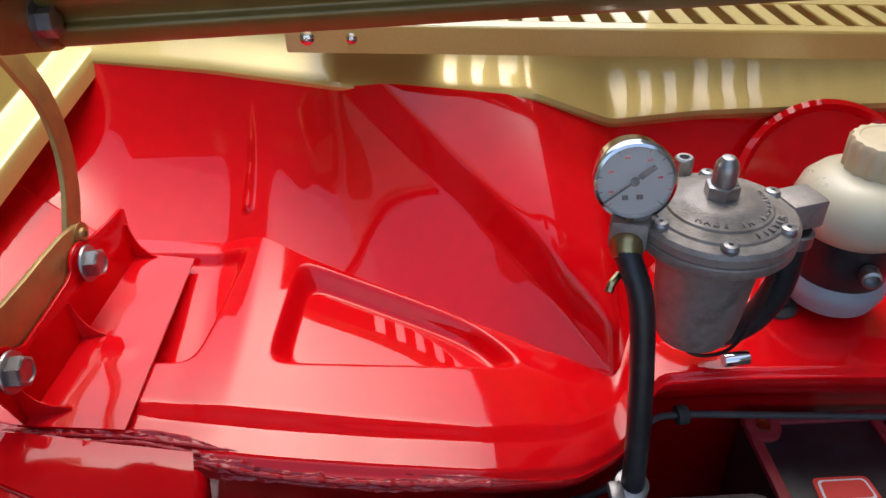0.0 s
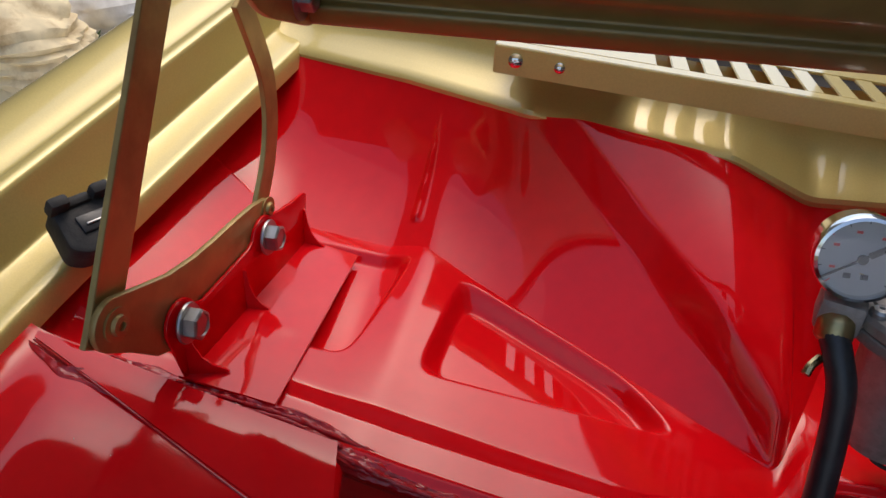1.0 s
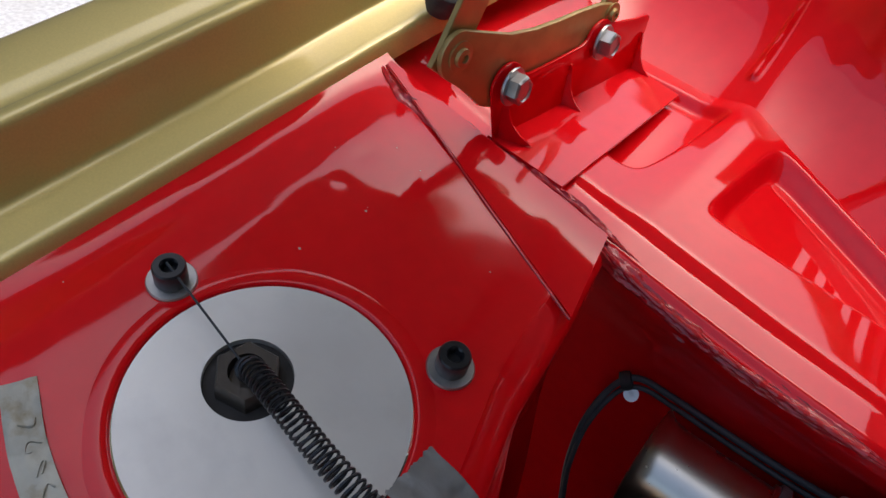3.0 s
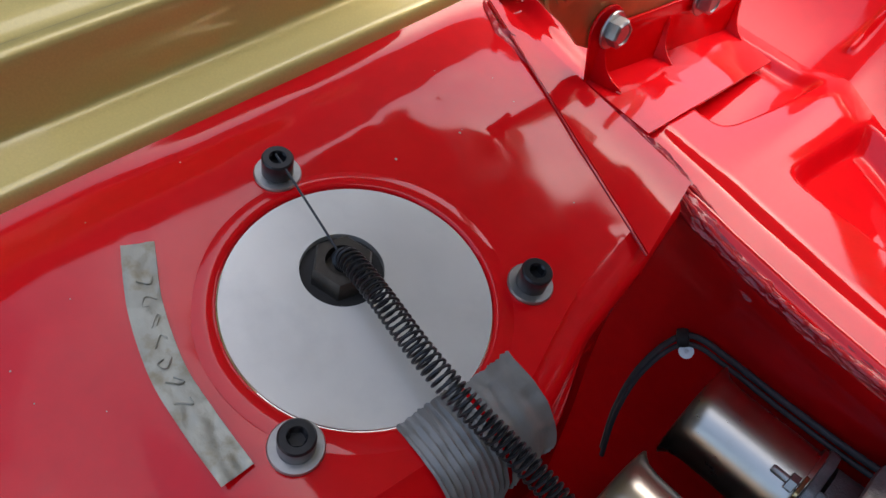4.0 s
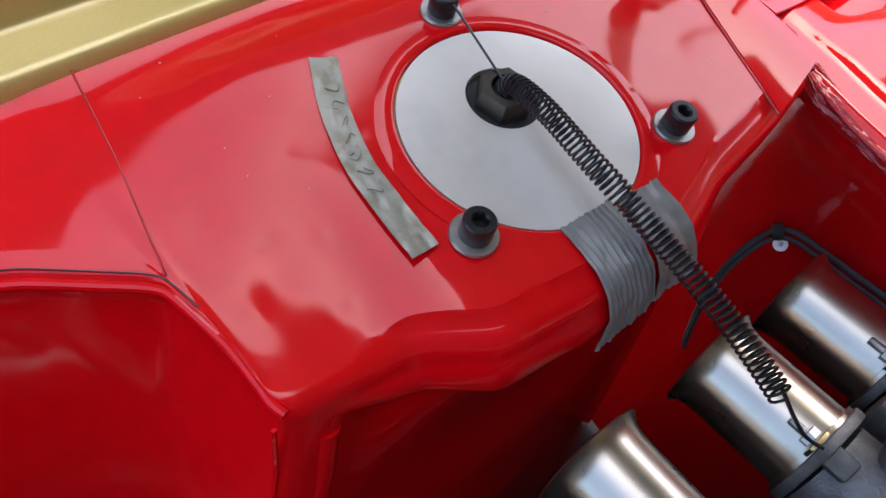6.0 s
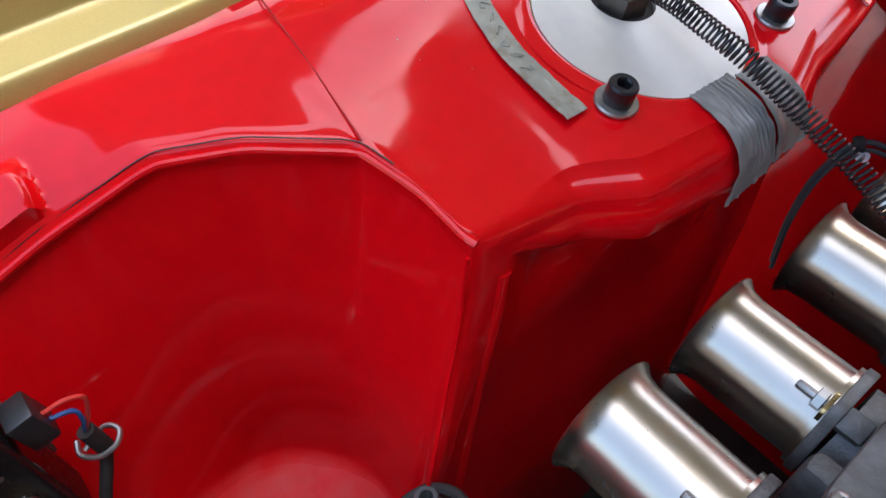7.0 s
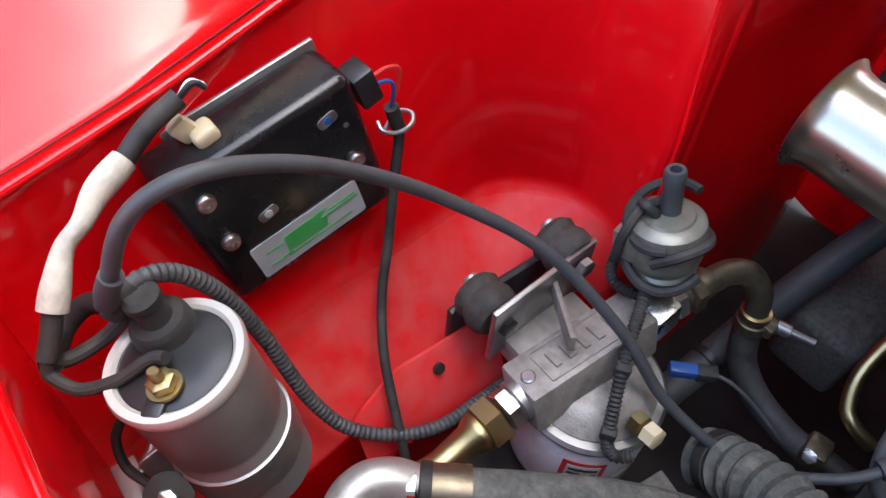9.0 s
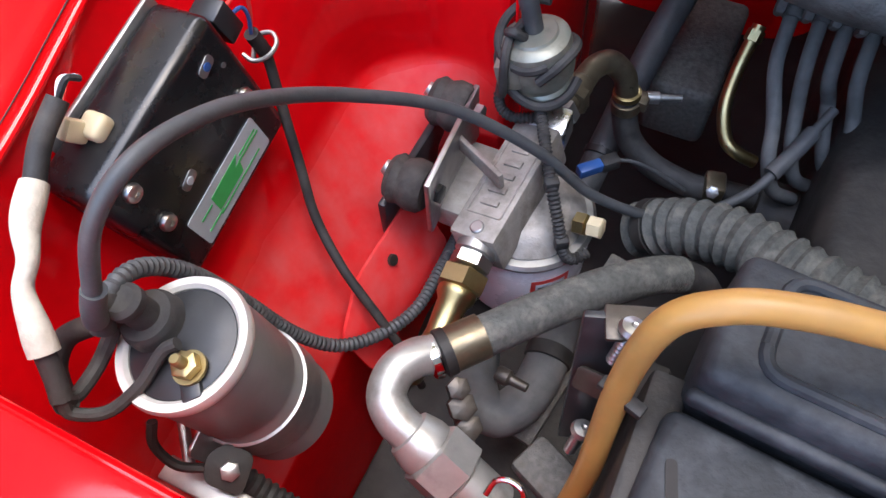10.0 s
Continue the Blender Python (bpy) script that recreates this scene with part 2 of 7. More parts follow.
def thing(name, at, label, category, group="", kind=""):
    e = new(name)
    e.empty_display_size = 0.02
    e.matrix_basis = Matrix.Translation(at)
    return tagged(e, label, category, group, kind)


def aim(origin, way, spin=0.0):
    """A matrix that lays z along way at origin."""
    q = Vector(way).normalized().to_track_quat("Z", "Y")
    return Matrix.Translation(origin) @ q.to_matrix().to_4x4() @ Matrix.Rotation(radians(spin), 4, "Z")


def box(size, m=Matrix.Identity(4), bevel=0.0, seg=2):
    bm = bmesh.new()
    bmesh.ops.create_cube(bm, size=1)
    bmesh.ops.scale(bm, vec=size, verts=bm.verts)
    if bevel:
        bmesh.ops.bevel(bm, geom=bm.edges[:], offset=bevel, segments=seg, affect="EDGES", profile=0.5)
    bmesh.ops.transform(bm, matrix=m, verts=bm.verts)
    return bm


def lathe(profile, m=Matrix.Identity(4), n=32, shape=None, caps=True):
    """Turns a profile of (radius, height) round z; shape(angle, row) scales the radius."""
    bm = bmesh.new()
    rings = []
    for k, (r, z) in enumerate(profile):
        if r < 1e-6:
            rings.append([bm.verts.new((0, 0, z))])
            continue
        ring = []
        for i in range(n):
            a = 2 * math.pi * i / n
            q = r * (shape(a, k) if shape else 1)
            ring.append(bm.verts.new((q * math.cos(a), q * math.sin(a), z)))
        rings.append(ring)
    for a, b in zip(rings, rings[1:]):
        for i in range(n):
            j = (i + 1) % n
            quad = [a[i % len(a)], a[j % len(a)], b[j % len(b)], b[i % len(b)]]
            quad = list(dict.fromkeys(quad))
            if len(quad) > 2:
                bm.faces.new(quad)
    for ring in (rings[0], rings[-1]):
        if caps and len(ring) > 2:
            bm.faces.new(ring)
    bmesh.ops.transform(bm, matrix=m, verts=bm.verts)
    return bm


def hexa(a, k=0):
    """The outline of a hexagon, for lathe()."""
    b = (a % (math.pi / 3)) - math.pi / 6
    return math.cos(math.pi / 6) / math.cos(b)


def nut(r, h, m, hole=0.0, n=36):
    c = min(r * 0.12, h * 0.3)
    p = [(0, 0), (r - c, 0), (r, c * 0.6), (r, h - c * 0.6), (r - c, h), (hole, h)]
    if hole:
        p.append((hole, h * 0.4))
        p.append((0, h * 0.4))
    else:
        p[-1] = (0, h)
    return lathe(p, m, n, lambda a, k: hexa(a) if k in (1, 2, 3, 4) else 1)


def spline(points, per=8):
    """Catmull-Rom through the points."""
    p = [Vector(q) for q in points]
    p = [2 * p[0] - p[1]] + p + [2 * p[-1] - p[-2]]
    out = []
    for i in range(1, len(p) - 2):
        for k in range(per):
            t = k / per
            a, b, c, d = p[i - 1:i + 3]
            out.append(0.5 * (2 * b + (c - a) * t + (2 * a - 5 * b + 4 * c - d) * t * t + (3 * b - a - 3 * c + d) * t ** 3))
    out.append(p[-2])
    return out


def tube(points, r, n=12, per=8, swell=None, smooth=True):
    """A swept round tube; swell(f, length) gives the radius's factor along it."""
    pts = spline(points, per) if smooth else [Vector(q) for q in points]
    bm = bmesh.new()
    up = Vector((0.3, 0.2, 1)).normalized()
    rings, total = [], 0.0
    lengths = [0.0]
    for a, b in zip(pts, pts[1:]):
        total += (b - a).length
        lengths.append(total)
    for i, p in enumerate(pts):
        d = (pts[min(i + 1, len(pts) - 1)] - pts[max(i - 1, 0)]).normalized()
        side = d.cross(up)
        if side.length < 1e-4:
            side = d.orthogonal()
        side.normalize()
        up = side.cross(d).normalized()
        q = r * (swell(lengths[i] / total, lengths[i]) if swell else 1)
        rings.append([bm.verts.new(p + side * math.cos(2 * math.pi * k / n) * q + up * math.sin(2 * math.pi * k / n) * q) for k in range(n)])
    for a, b in zip(rings, rings[1:]):
        for k in range(n):
            bm.faces.new((a[k], a[(k + 1) % n], b[(k + 1) % n], b[k]))
    bm.faces.new(rings[0][::-1])
    bm.faces.new(rings[-1])
    return bm


def resample(points, step):
    pts = spline(points, 24)
    out, left = [pts[0]], step
    for a, b in zip(pts, pts[1:]):
        d = (b - a).length
        while d >= left:
            a = a + (b - a) * (left / d)
            d -= left
            left = step
            out.append(a)
        left -= d
    return out


def coil_wire(points, radius, wire, pitch, n=6, per=14):
    """A coil spring wound round a path."""
    pts = resample(points, pitch / per)
    up = Vector((0.3, 0.2, 1)).normalized()
    out = []
    for i, p in enumerate(pts):
        d = (pts[min(i + 1, len(pts) - 1)] - pts[max(i - 1, 0)]).normalized()
        side = d.cross(up).normalized()
        up = side.cross(d).normalized()
        a = 2 * math.pi * i / per
        out.append(p + side * math.cos(a) * radius + up * math.sin(a) * radius)
    return tube(out, wire, n=n, smooth=False)


def ribbed(points, r, pitch, depth, n=14):
    """A convoluted tube."""
    pts = resample(points, pitch / 4)
    return tube(pts, r, n=n, smooth=False, swell=lambda f, s: 1 + depth * (math.cos(2 * math.pi * s / pitch + 1.2 * noise.noise((s * 40, r * 900, 0))) + 0.25 * noise.noise((s * 300, r * 500, 3))))


def join(*bms):
    out = bmesh.new()
    for b in bms:
        me = bpy.data.meshes.new("temporary")
        b.to_mesh(me)
        b.free()
        out.from_mesh(me)
        bpy.data.meshes.remove(me)
    return out


def grid(rows, thick=0.0):
    """A sheet through rows of points; thick gives it a back."""
    bm = bmesh.new()
    vs = [[bm.verts.new(p) for p in row] for row in rows]
    for a, b in zip(vs, vs[1:]):
        for i in range(len(a) - 1):
            bm.faces.new((a[i], a[i + 1], b[i + 1], b[i]))
    if thick:
        bm.normal_update()
        bmesh.ops.solidify(bm, geom=bm.faces[:], thickness=thick)
    return bm


def plate(outline, m, thick, bevel=0.0, hole=None):
    """A flat plate of a given outline (x, y), extruded along z of m."""
    bm = bmesh.new()
    vs = [bm.verts.new((x, y, 0)) for x, y in outline]
    f = bm.faces.new(vs)
    r = bmesh.ops.extrude_face_region(bm, geom=[f])
    bmesh.ops.translate(bm, vec=(0, 0, thick), verts=[v for v in r["geom"] if isinstance(v, bmesh.types.BMVert)])
    if bevel:
        es = [e for e in bm.edges if abs(e.verts[0].co.z - e.verts[1].co.z) < 1e-6]
        bmesh.ops.bevel(bm, geom=es, offset=bevel, segments=2, affect="EDGES", profile=0.5)
    bmesh.ops.transform(bm, matrix=m, verts=bm.verts)
    return bm


def rounded(points, r, n=5):
    """An outline with its corners rounded."""
    out = []
    pts = [Vector(p) for p in points]
    for i, p in enumerate(pts):
        a, b = pts[i - 1], pts[(i + 1) % len(pts)]
        q = min(r, (a - p).length * 0.45, (b - p).length * 0.45)
        s, e = p + (a - p).normalized() * q, p + (b - p).normalized() * q
        for k in range(n + 1):
            t = k / n
            out.append(((1 - t) ** 2 * s + 2 * t * (1 - t) * p + t * t * e)[:2])
    return out


def smoothstep(a, b, x):
    t = np.clip((np.asarray(x, float) - a) / (b - a), 0, 1)
    return t * t * (3 - 2 * t)


def bend(at, knots, soft):
    """Values along a broken line of knots (place, value), softened over soft."""
    kx, kv = [k[0] for k in knots], [k[1] for k in knots]
    o = np.linspace(-soft, soft, 9)
    w = np.exp(-(o / soft * 1.6) ** 2)
    return sum(np.interp(np.asarray(at) + d, kx, kv) * q for d, q in zip(o, w)) / w.sum()


def inside(px, py, poly, soft):
    """1 well inside a convex, counter-clockwise polygon and 0 outside it."""
    d = 0
    for (ax, ay), (bx, by) in zip(poly, poly[1:] + poly[:1]):
        ln = math.hypot(bx - ax, by - ay)
        d = d + np.exp(-np.clip(((bx - ax) * (py - ay) - (by - ay) * (px - ax)) / ln, -0.1, 0.3) * 190)
    d = -np.log(d) / 190 + 0.002
    return smoothstep(-soft * 0.5, soft * 0.5, d)


def lip_z(y):
    return bend(y, [(-0.7, 0.79), (-0.245, 0.853), (-0.155, 0.866), (-0.065, 0.879), (0.01, 0.889), (0.085, 0.898), (0.225, 0.9165), (0.52, 0.979), (0.7, 1.01)], 0.06)


def lip_x(y):
    return bend(y, [(-0.7, -0.27), (-0.2, -0.287), (0.24, -0.286), (0.52, -0.246), (0.7, -0.23)], 0.04)


def wing_plane(x, y):
    """The height of the strut tower's top."""
    return 0.8655 - 0.19 * (x + 0.135) + 0.09 * (y - 0.03)


# ---- car body ----
car = thing("car_body", (0, 0.1, 0.3), "gold car with its bonnet up and a glossy red engine bay", "car", kind="structure")

# bulkhead: a shelf with stamped recesses, and the wall that rises behind it to the scuttle
X = np.concatenate([np.linspace(-0.300, 0.150, 380), np.linspace(0.154, 0.460, 70)])
yf = bend(X, [(-0.30, 0.240), (-0.118, 0.233), (0.03, 0.233), (0.08, 0.242), (0.113, 0.262), (0.14, 0.302), (0.20, 0.303), (0.46, 0.288)], 0.012)
zf = bend(X, [(-0.30, 0.903), (-0.212, 0.885), (-0.155, 0.8775), (-0.118, 0.869), (-0.09, 0.862), (-0.03, 0.851), (0.03, 0.843), (0.08, 0.831), (0.113, 0.826), (0.14, 0.838), (0.46, 0.838)], 0.016)
yb = bend(X, [(-0.30, 0.44), (-0.22, 0.41), (-0.12, 0.405), (-0.08, 0.385), (0.03, 0.348), (0.118, 0.315), (0.135, 0.35), (0.165, 0.415), (0.46, 0.42)], 0.008)
zb = bend(X, [(-0.30, 0.935), (-0.22, 0.888), (-0.14, 0.882), (-0.11, 0.890), (-0.08, 0.882), (0.03, 0.849), (0.118, 0.827), (0.14, 0.842), (0.46, 0.86)], 0.008)
yt = bend(X, [(-0.30, 0.542), (-0.245, 0.526), (-0.15, 0.498), (-0.056, 0.468), (0.08, 0.455), (0.13, 0.466), (0.2, 0.476), (0.46, 0.478)], 0.012)
zt = bend(X, [(-0.30, 0.983), (-0.245, 0.976), (-0.15, 0.975), (-0.056, 0.970), (0.08, 0.961), (0.115, 0.945), (0.135, 0.936), (0.46, 0.932)], 0.010)
rows = []
for dz, dy in ((0.50, 0.07), (0.30, 0.068), (0.16, 0.062), (0.11, 0.055), (0.07, 0.040), (0.04, 0.020), (0.025, 0.009), (0.014, 0.003), (0.008, 0.0)):
    rows.append(np.stack([X, yf + dy, zf - dz], 1))
for u in np.linspace(0, 1, 110):
    y = yf + (yb - yf) * u
    z = zf + (zb - zf) * smoothstep(-0.2, 1.1, u) - 0.0015 * np.sin(math.pi * np.clip((y - yf - 0.03) / np.maximum(yb - yf - 0.03, 0.01), 0, 1))
    z = z - 0.004 * (1 - smoothstep(0, 0.006, y - yf)) + 0.003 * smoothstep(0.022, 0.034, y - yf) * (1 - smoothstep(0.05, 0.12, X))
    first = inside(X, y, [(-0.20, 0.300), (-0.140, 0.300), (-0.123, 0.390), (-0.20, 0.390)], 0.007)
    second = inside(X, y, [(-0.088, 0.303), (0.050, 0.318), (0.030, 0.341), (-0.080, 0.374)], 0.009)
    z = z - first * (0.015 - 0.008 * smoothstep(0.30, 0.39, y)) - second * (0.0125 + 0.0010 * smoothstep(0.290, 0.380, y + 0.14 * (X + 0.08)))
    rows.append(np.stack([X, y, z], 1))
for s in np.linspace(0.010, 1, 130):
    y, z = yb + (yt - yb) * s, zb + (zt - zb) * s
    wy, wz = -(zt - zb), yt - yb
    ln = np.hypot(wy, wz)
    wy, wz = wy / ln, wz / ln
    sb = bend(X, [(-0.30, 2.2), (-0.06, 1.0), (0.0, 0.62), (0.118, 0.0), (0.2, -0.6)], 0.03)
    above = (s - sb) * np.hypot(yt - yb, zt - zb) * 0.8
    rib = bend(above, [(-1.0, 0.0), (0.0, 0.0), (0.024, 1.0), (0.030, 0.96), (0.110, 0.0), (1.0, 0.0)], 0.0030) * smoothstep(-0.07, -0.01, X) * (1 - smoothstep(0.121, 0.128, X))
    dart = np.abs(X + 0.1235 - 0.006 * (s - 0.5)) / (0.0012 + 0.0048 * (1 - s))
    nick = np.clip(1 - dart, 0, 1) * smoothstep(0.16, 0.22, s) * (1 - smoothstep(0.55, 0.92, s))
    sag = -0.012 * np.sin(np.pi * s) * (1 - smoothstep(-0.1, 0.02, X)) + 0.012 * np.sin(np.pi * s) * smoothstep(0.03, 0.09, X) * (1 - smoothstep(0.11, 0.14, X))
    d = 0.0105 * rib + sag + 0.0042 * nick
    rows.append(np.stack([X, y + wy * d, z + wz * d], 1))
bulkhead = part("bulkhead", grid([[tuple(p) for p in r] for r in rows]), RED, car, "glossy red stamped bulkhead with recesses", sharp=60)

# inner wing: the top with the strut tower, its rim line and the walls below
rim = [(-0.190, -0.470, 0.780), (-0.210, -0.362, 0.790), (-0.236, -0.265, 0.800), (-0.236, -0.232, 0.816), (-0.222, -0.185, 0.845), (-0.205, -0.152, 0.850),
       (-0.178, -0.112, 0.849), (-0.146, -0.104, 0.845), (-0.113, -0.101, 0.838), (-0.1075, -0.047, 0.841), (-0.087, -0.020, 0.842), (-0.0800, 0.045, 0.848),
       (-0.0795, 0.080, 0.852), (-0.095, 0.124, 0.862), (-0.104, 0.180, 0.868), (-0.118, 0.240, 0.872)]
outer = [-0.48, -0.37, -0.28, -0.245, -0.20, -0.165, -0.125, -0.115, -0.10, -0.045, 0.0, 0.045, 0.083, 0.125, 0.18, 0.245]
low1 = [(-0.185, -0.47, 0.72), (-0.2, -0.362, 0.715), (-0.208, -0.27, 0.72), (-0.2044, -0.2244, 0.72), (-0.1951, -0.1847, 0.72), (-0.1805, -0.1593, 0.72),
        (-0.1529, -0.1285, 0.725), (-0.12, -0.124, 0.727), (-0.09, -0.124, 0.729), (-0.11, -0.07, 0.74), (-0.108, -0.02, 0.745), (-0.106, 0.045, 0.75),
        (-0.106, 0.08, 0.75), (-0.114, 0.124, 0.755), (-0.118, 0.18, 0.76), (-0.13, 0.24, 0.76)]
low2 = [(-0.160, -0.470, 0.610), (-0.160, -0.362, 0.625), (-0.170, -0.270, 0.640), (-0.180, -0.215, 0.645), (-0.184, -0.180, 0.648), (-0.174, -0.156, 0.648),
        (-0.145, -0.134, 0.648), (-0.115, -0.130, 0.648), (-0.086, -0.138, 0.648), (-0.104, -0.070, 0.620), (-0.104, -0.020, 0.620), (-0.104, 0.045, 0.620),
        (-0.104, 0.080, 0.620), (-0.110, 0.124, 0.630), (-0.112, 0.180, 0.640), (-0.125, 0.240, 0.650)]
low3 = [(-0.114, -0.470, 0.545), (-0.116, -0.362, 0.562), (-0.126, -0.262, 0.584), (-0.132, -0.235, 0.594), (-0.132, -0.210, 0.602), (-0.128, -0.190, 0.606),
        (-0.118, -0.166, 0.608), (-0.104, -0.152, 0.604), (-0.081, -0.147, 0.594), (-0.100, -0.070, 0.580), (-0.100, -0.020, 0.570), (-0.100, 0.045, 0.570),
        (-0.100, 0.080, 0.570), (-0.106, 0.124, 0.570), (-0.110, 0.180, 0.570), (-0.122, 0.240, 0.570)]


def along(points, n, soft):
    """Points along a softened broken line, evenly by the rim's knots."""
    k = np.arange(len(points))
    at = np.linspace(0, len(points) - 1, n)
    return np.stack([bend(at, list(zip(k, [p[i] for p in points])), soft) for i in range(3)], 1)


# small dents and paint runs: x, y, radius, depth
DENTS = [(-0.235, 0.173, 0.006, -0.0011), (-0.230, 0.151, 0.004, -0.0009), (-0.121, 0.168, 0.0045, 0.0012), (-0.116, 0.175, 0.004, 0.001), (-0.192, 0.170, 0.004, -0.0007),
         (-0.156, -0.080, 0.009, -0.0016), (-0.152, -0.089, 0.004, 0.0012), (-0.237, -0.010, 0.0045, -0.0009), (-0.193, -0.018, 0.0035, -0.0008), (-0.164, -0.054, 0.003, 0.0008),
         (-0.193, -0.089, 0.009, -0.0014), (-0.236, 0.110, 0.007, 0.0010), (-0.135, -0.059, 0.003, 0.0009), (-0.172, -0.073, 0.004, -0.0008), (-0.238, 0.159, 0.014, -0.0014), (-0.21, -0.06, 0.016, 0.0012)]
N = 460
R = along(rim, N, 0.22)
OY = along([(0, y, 0) for y in outer], N, 0.4)[:, 1]
O = np.stack([lip_x(OY) - 0.004, OY, lip_z(OY) - 0.008], 1)
L1, L2, L3 = (along(q, N, 0.75) for q in (low1, low2, low3))
R[:, 2] += (wing_plane(R[:, 0], R[:, 1]) - 0.002 - R[:, 2]) * smoothstep(-0.060, 0.0, R[:, 1]) * (1 - smoothstep(0.20, 0.24, R[:, 1]))
ins = R + (O - R) / np.linalg.norm(O - R, axis=1)[:, None] * (0.008 + 0.006 * smoothstep(-0.09, -0.03, R[:, 1]))[:, None]
rows = []
for u in np.linspace(0, 1, 84):
    p = O + (ins - O) * u
    hold = smoothstep(-0.14, -0.02, p[:, 1]) * (1 - smoothstep(0.20, 0.24, p[:, 1])) * smoothstep(0.02, 0.30, u)
    hold = hold * (1 - smoothstep(0.40, 1.0, u) * (1 - smoothstep(-0.080, 0.010, p[:, 1])))
    p[:, 2] += (wing_plane(p[:, 0], p[:, 1]) - p[:, 2]) * hold
    p[:, 2] += 0.004 * math.exp(-(u / 0.06) ** 2)
    wave = np.array([noise.noise((x * 14, y * 14, 0.3)) * 0.0011 + noise.noise((x * 45, y * 45, 2.0)) * 0.00022 for x, y in p[:, :2]])
    wave = wave * smoothstep(0.066, 0.100, np.hypot(p[:, 0] + 0.164, p[:, 1] - 0.050))
    p[:, 2] += wave * smoothstep(0.02, 0.12, u) * (1 - smoothstep(0.9, 1.0, u))
    pad = inside(p[:, 0], p[:, 1], [(-0.252, -0.270), (-0.226, -0.268), (-0.236, -0.229), (-0.262, -0.229)], 0.007)
    p[:, 2] += 0.0085 * pad
    p[:, 0] += 0.0025 * pad
    for dx, dy, dr, dd in DENTS:
        p[:, 2] += 0.32 * dd * np.exp(-((p[:, 0] - dx) ** 2 + (p[:, 1] - dy) ** 2) / dr ** 2)
    rows.append(p)
for a in np.linspace(0.15, 1, 7):
    c = a * math.pi / 2
    p = ins + (R - ins) * math.sin(c)
    p[:, 2] = ins[:, 2] + (R[:, 2] - ins[:, 2]) * math.sin(c) - 0.010 * (1 - math.cos(c))
    rows.append(p)
E = rows[-1]
# the tower's cap has an upright side that ends in a step over the wall below
cap = smoothstep(-0.082, -0.050, E[:, 1]) * (1 - smoothstep(0.090, 0.135, E[:, 1]))
deep = bend(E[:, 1], [(-0.104, 0.004), (-0.050, 0.014), (-0.020, 0.018), (0.090, 0.016), (0.135, 0.004)], 0.008)


def fall(k, t):
    """The wall between two stations, at t from 0 to 1 (a number, or one for each column)."""
    a, b, c, d = stations[k - 1:k + 3]
    t = np.broadcast_to(t, (N,))[:, None]
    if k == 2:
        m, n = (c - a) / 2, c - b
        return b + m * t + (3 * (c - b) - 2 * m - n) * t ** 2 + (m + n - 2 * (c - b)) * t ** 3
    return 0.5 * (2 * b + (c - a) * t + (2 * a - 5 * b + 4 * c - d) * t * t + (3 * b - a - 3 * c + d) * t ** 3)


stations = [E + (E - L1) * np.array([0.0, 0.0, 0.3]), E, L1, L2 + (L1 - L2) * 0.09, L2 + (L3 - L2) * 0.12]
first = np.clip(deep / np.maximum(E[:, 2] - L1[:, 2], 0.02), 0.04, 0.3)
wide = cap[:, None]
B = E + np.stack([0.004 + 0 * cap, 0 * cap, -deep], 1)
U = B + np.array([-0.016, 0, -0.0045])
for t in np.linspace(0, 1, 7)[1:]:
    side = E + (B - E) * t + np.array([0.002 * math.sin(math.pi * t), 0, 0])
    rows.append(fall(1, first * t) * (1 - wide) + side * wide)
for c in np.linspace(0, math.pi / 2, 6)[1:]:
    side = np.stack([B[:, 0] + (U[:, 0] - B[:, 0]) * (1 - math.cos(c)), B[:, 1], B[:, 2] + (U[:, 2] - B[:, 2]) * math.sin(c)], 1)
    rows.append(fall(1, first + 0.01 * math.sin(c)) * (1 - wide) + side * wide)
start = first + 0.01
gap = (U - fall(1, start)) * wide
for t in np.linspace(0, 1, 26)[1:]:
    rows.append(fall(1, start + (1 - start) * t) + gap * (1 - t) ** 2)
for t in np.linspace(0, 1, 17)[1:]:
    rows.append(fall(2, t))


def fold(a, b, c, steps):
    """A tight fold from a to c, round the corner b."""
    for t in np.linspace(0, 1, steps + 1)[1:]:
        rows.append(a * (1 - t) ** 2 + b * 2 * t * (1 - t) + c * t * t)


fold(stations[3], L2, stations[4], 8)
edge, drop = L3 + (L2 - L3) * 0.05, L3 + np.array([0.0, 0, -0.004])
for t in np.linspace(0, 1, 15)[1:]:
    rows.append(stations[4] + (edge - stations[4]) * t)
fold(edge, L3, drop, 5)
for t in np.linspace(0, 1, 7)[1:]:
    rows.append(drop + np.array([0.004, 0, -0.2]) * t)
sheet = grid([[tuple(p) for p in r] for r in rows])
gone = [f for f in sheet.faces if (f.calc_center_median() - Vector((-0.164, 0.050, 0.873))).length < 0.0592]
bmesh.ops.delete(sheet, geom=gone, context="FACES")
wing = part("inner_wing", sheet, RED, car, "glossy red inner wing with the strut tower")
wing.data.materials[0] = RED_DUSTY

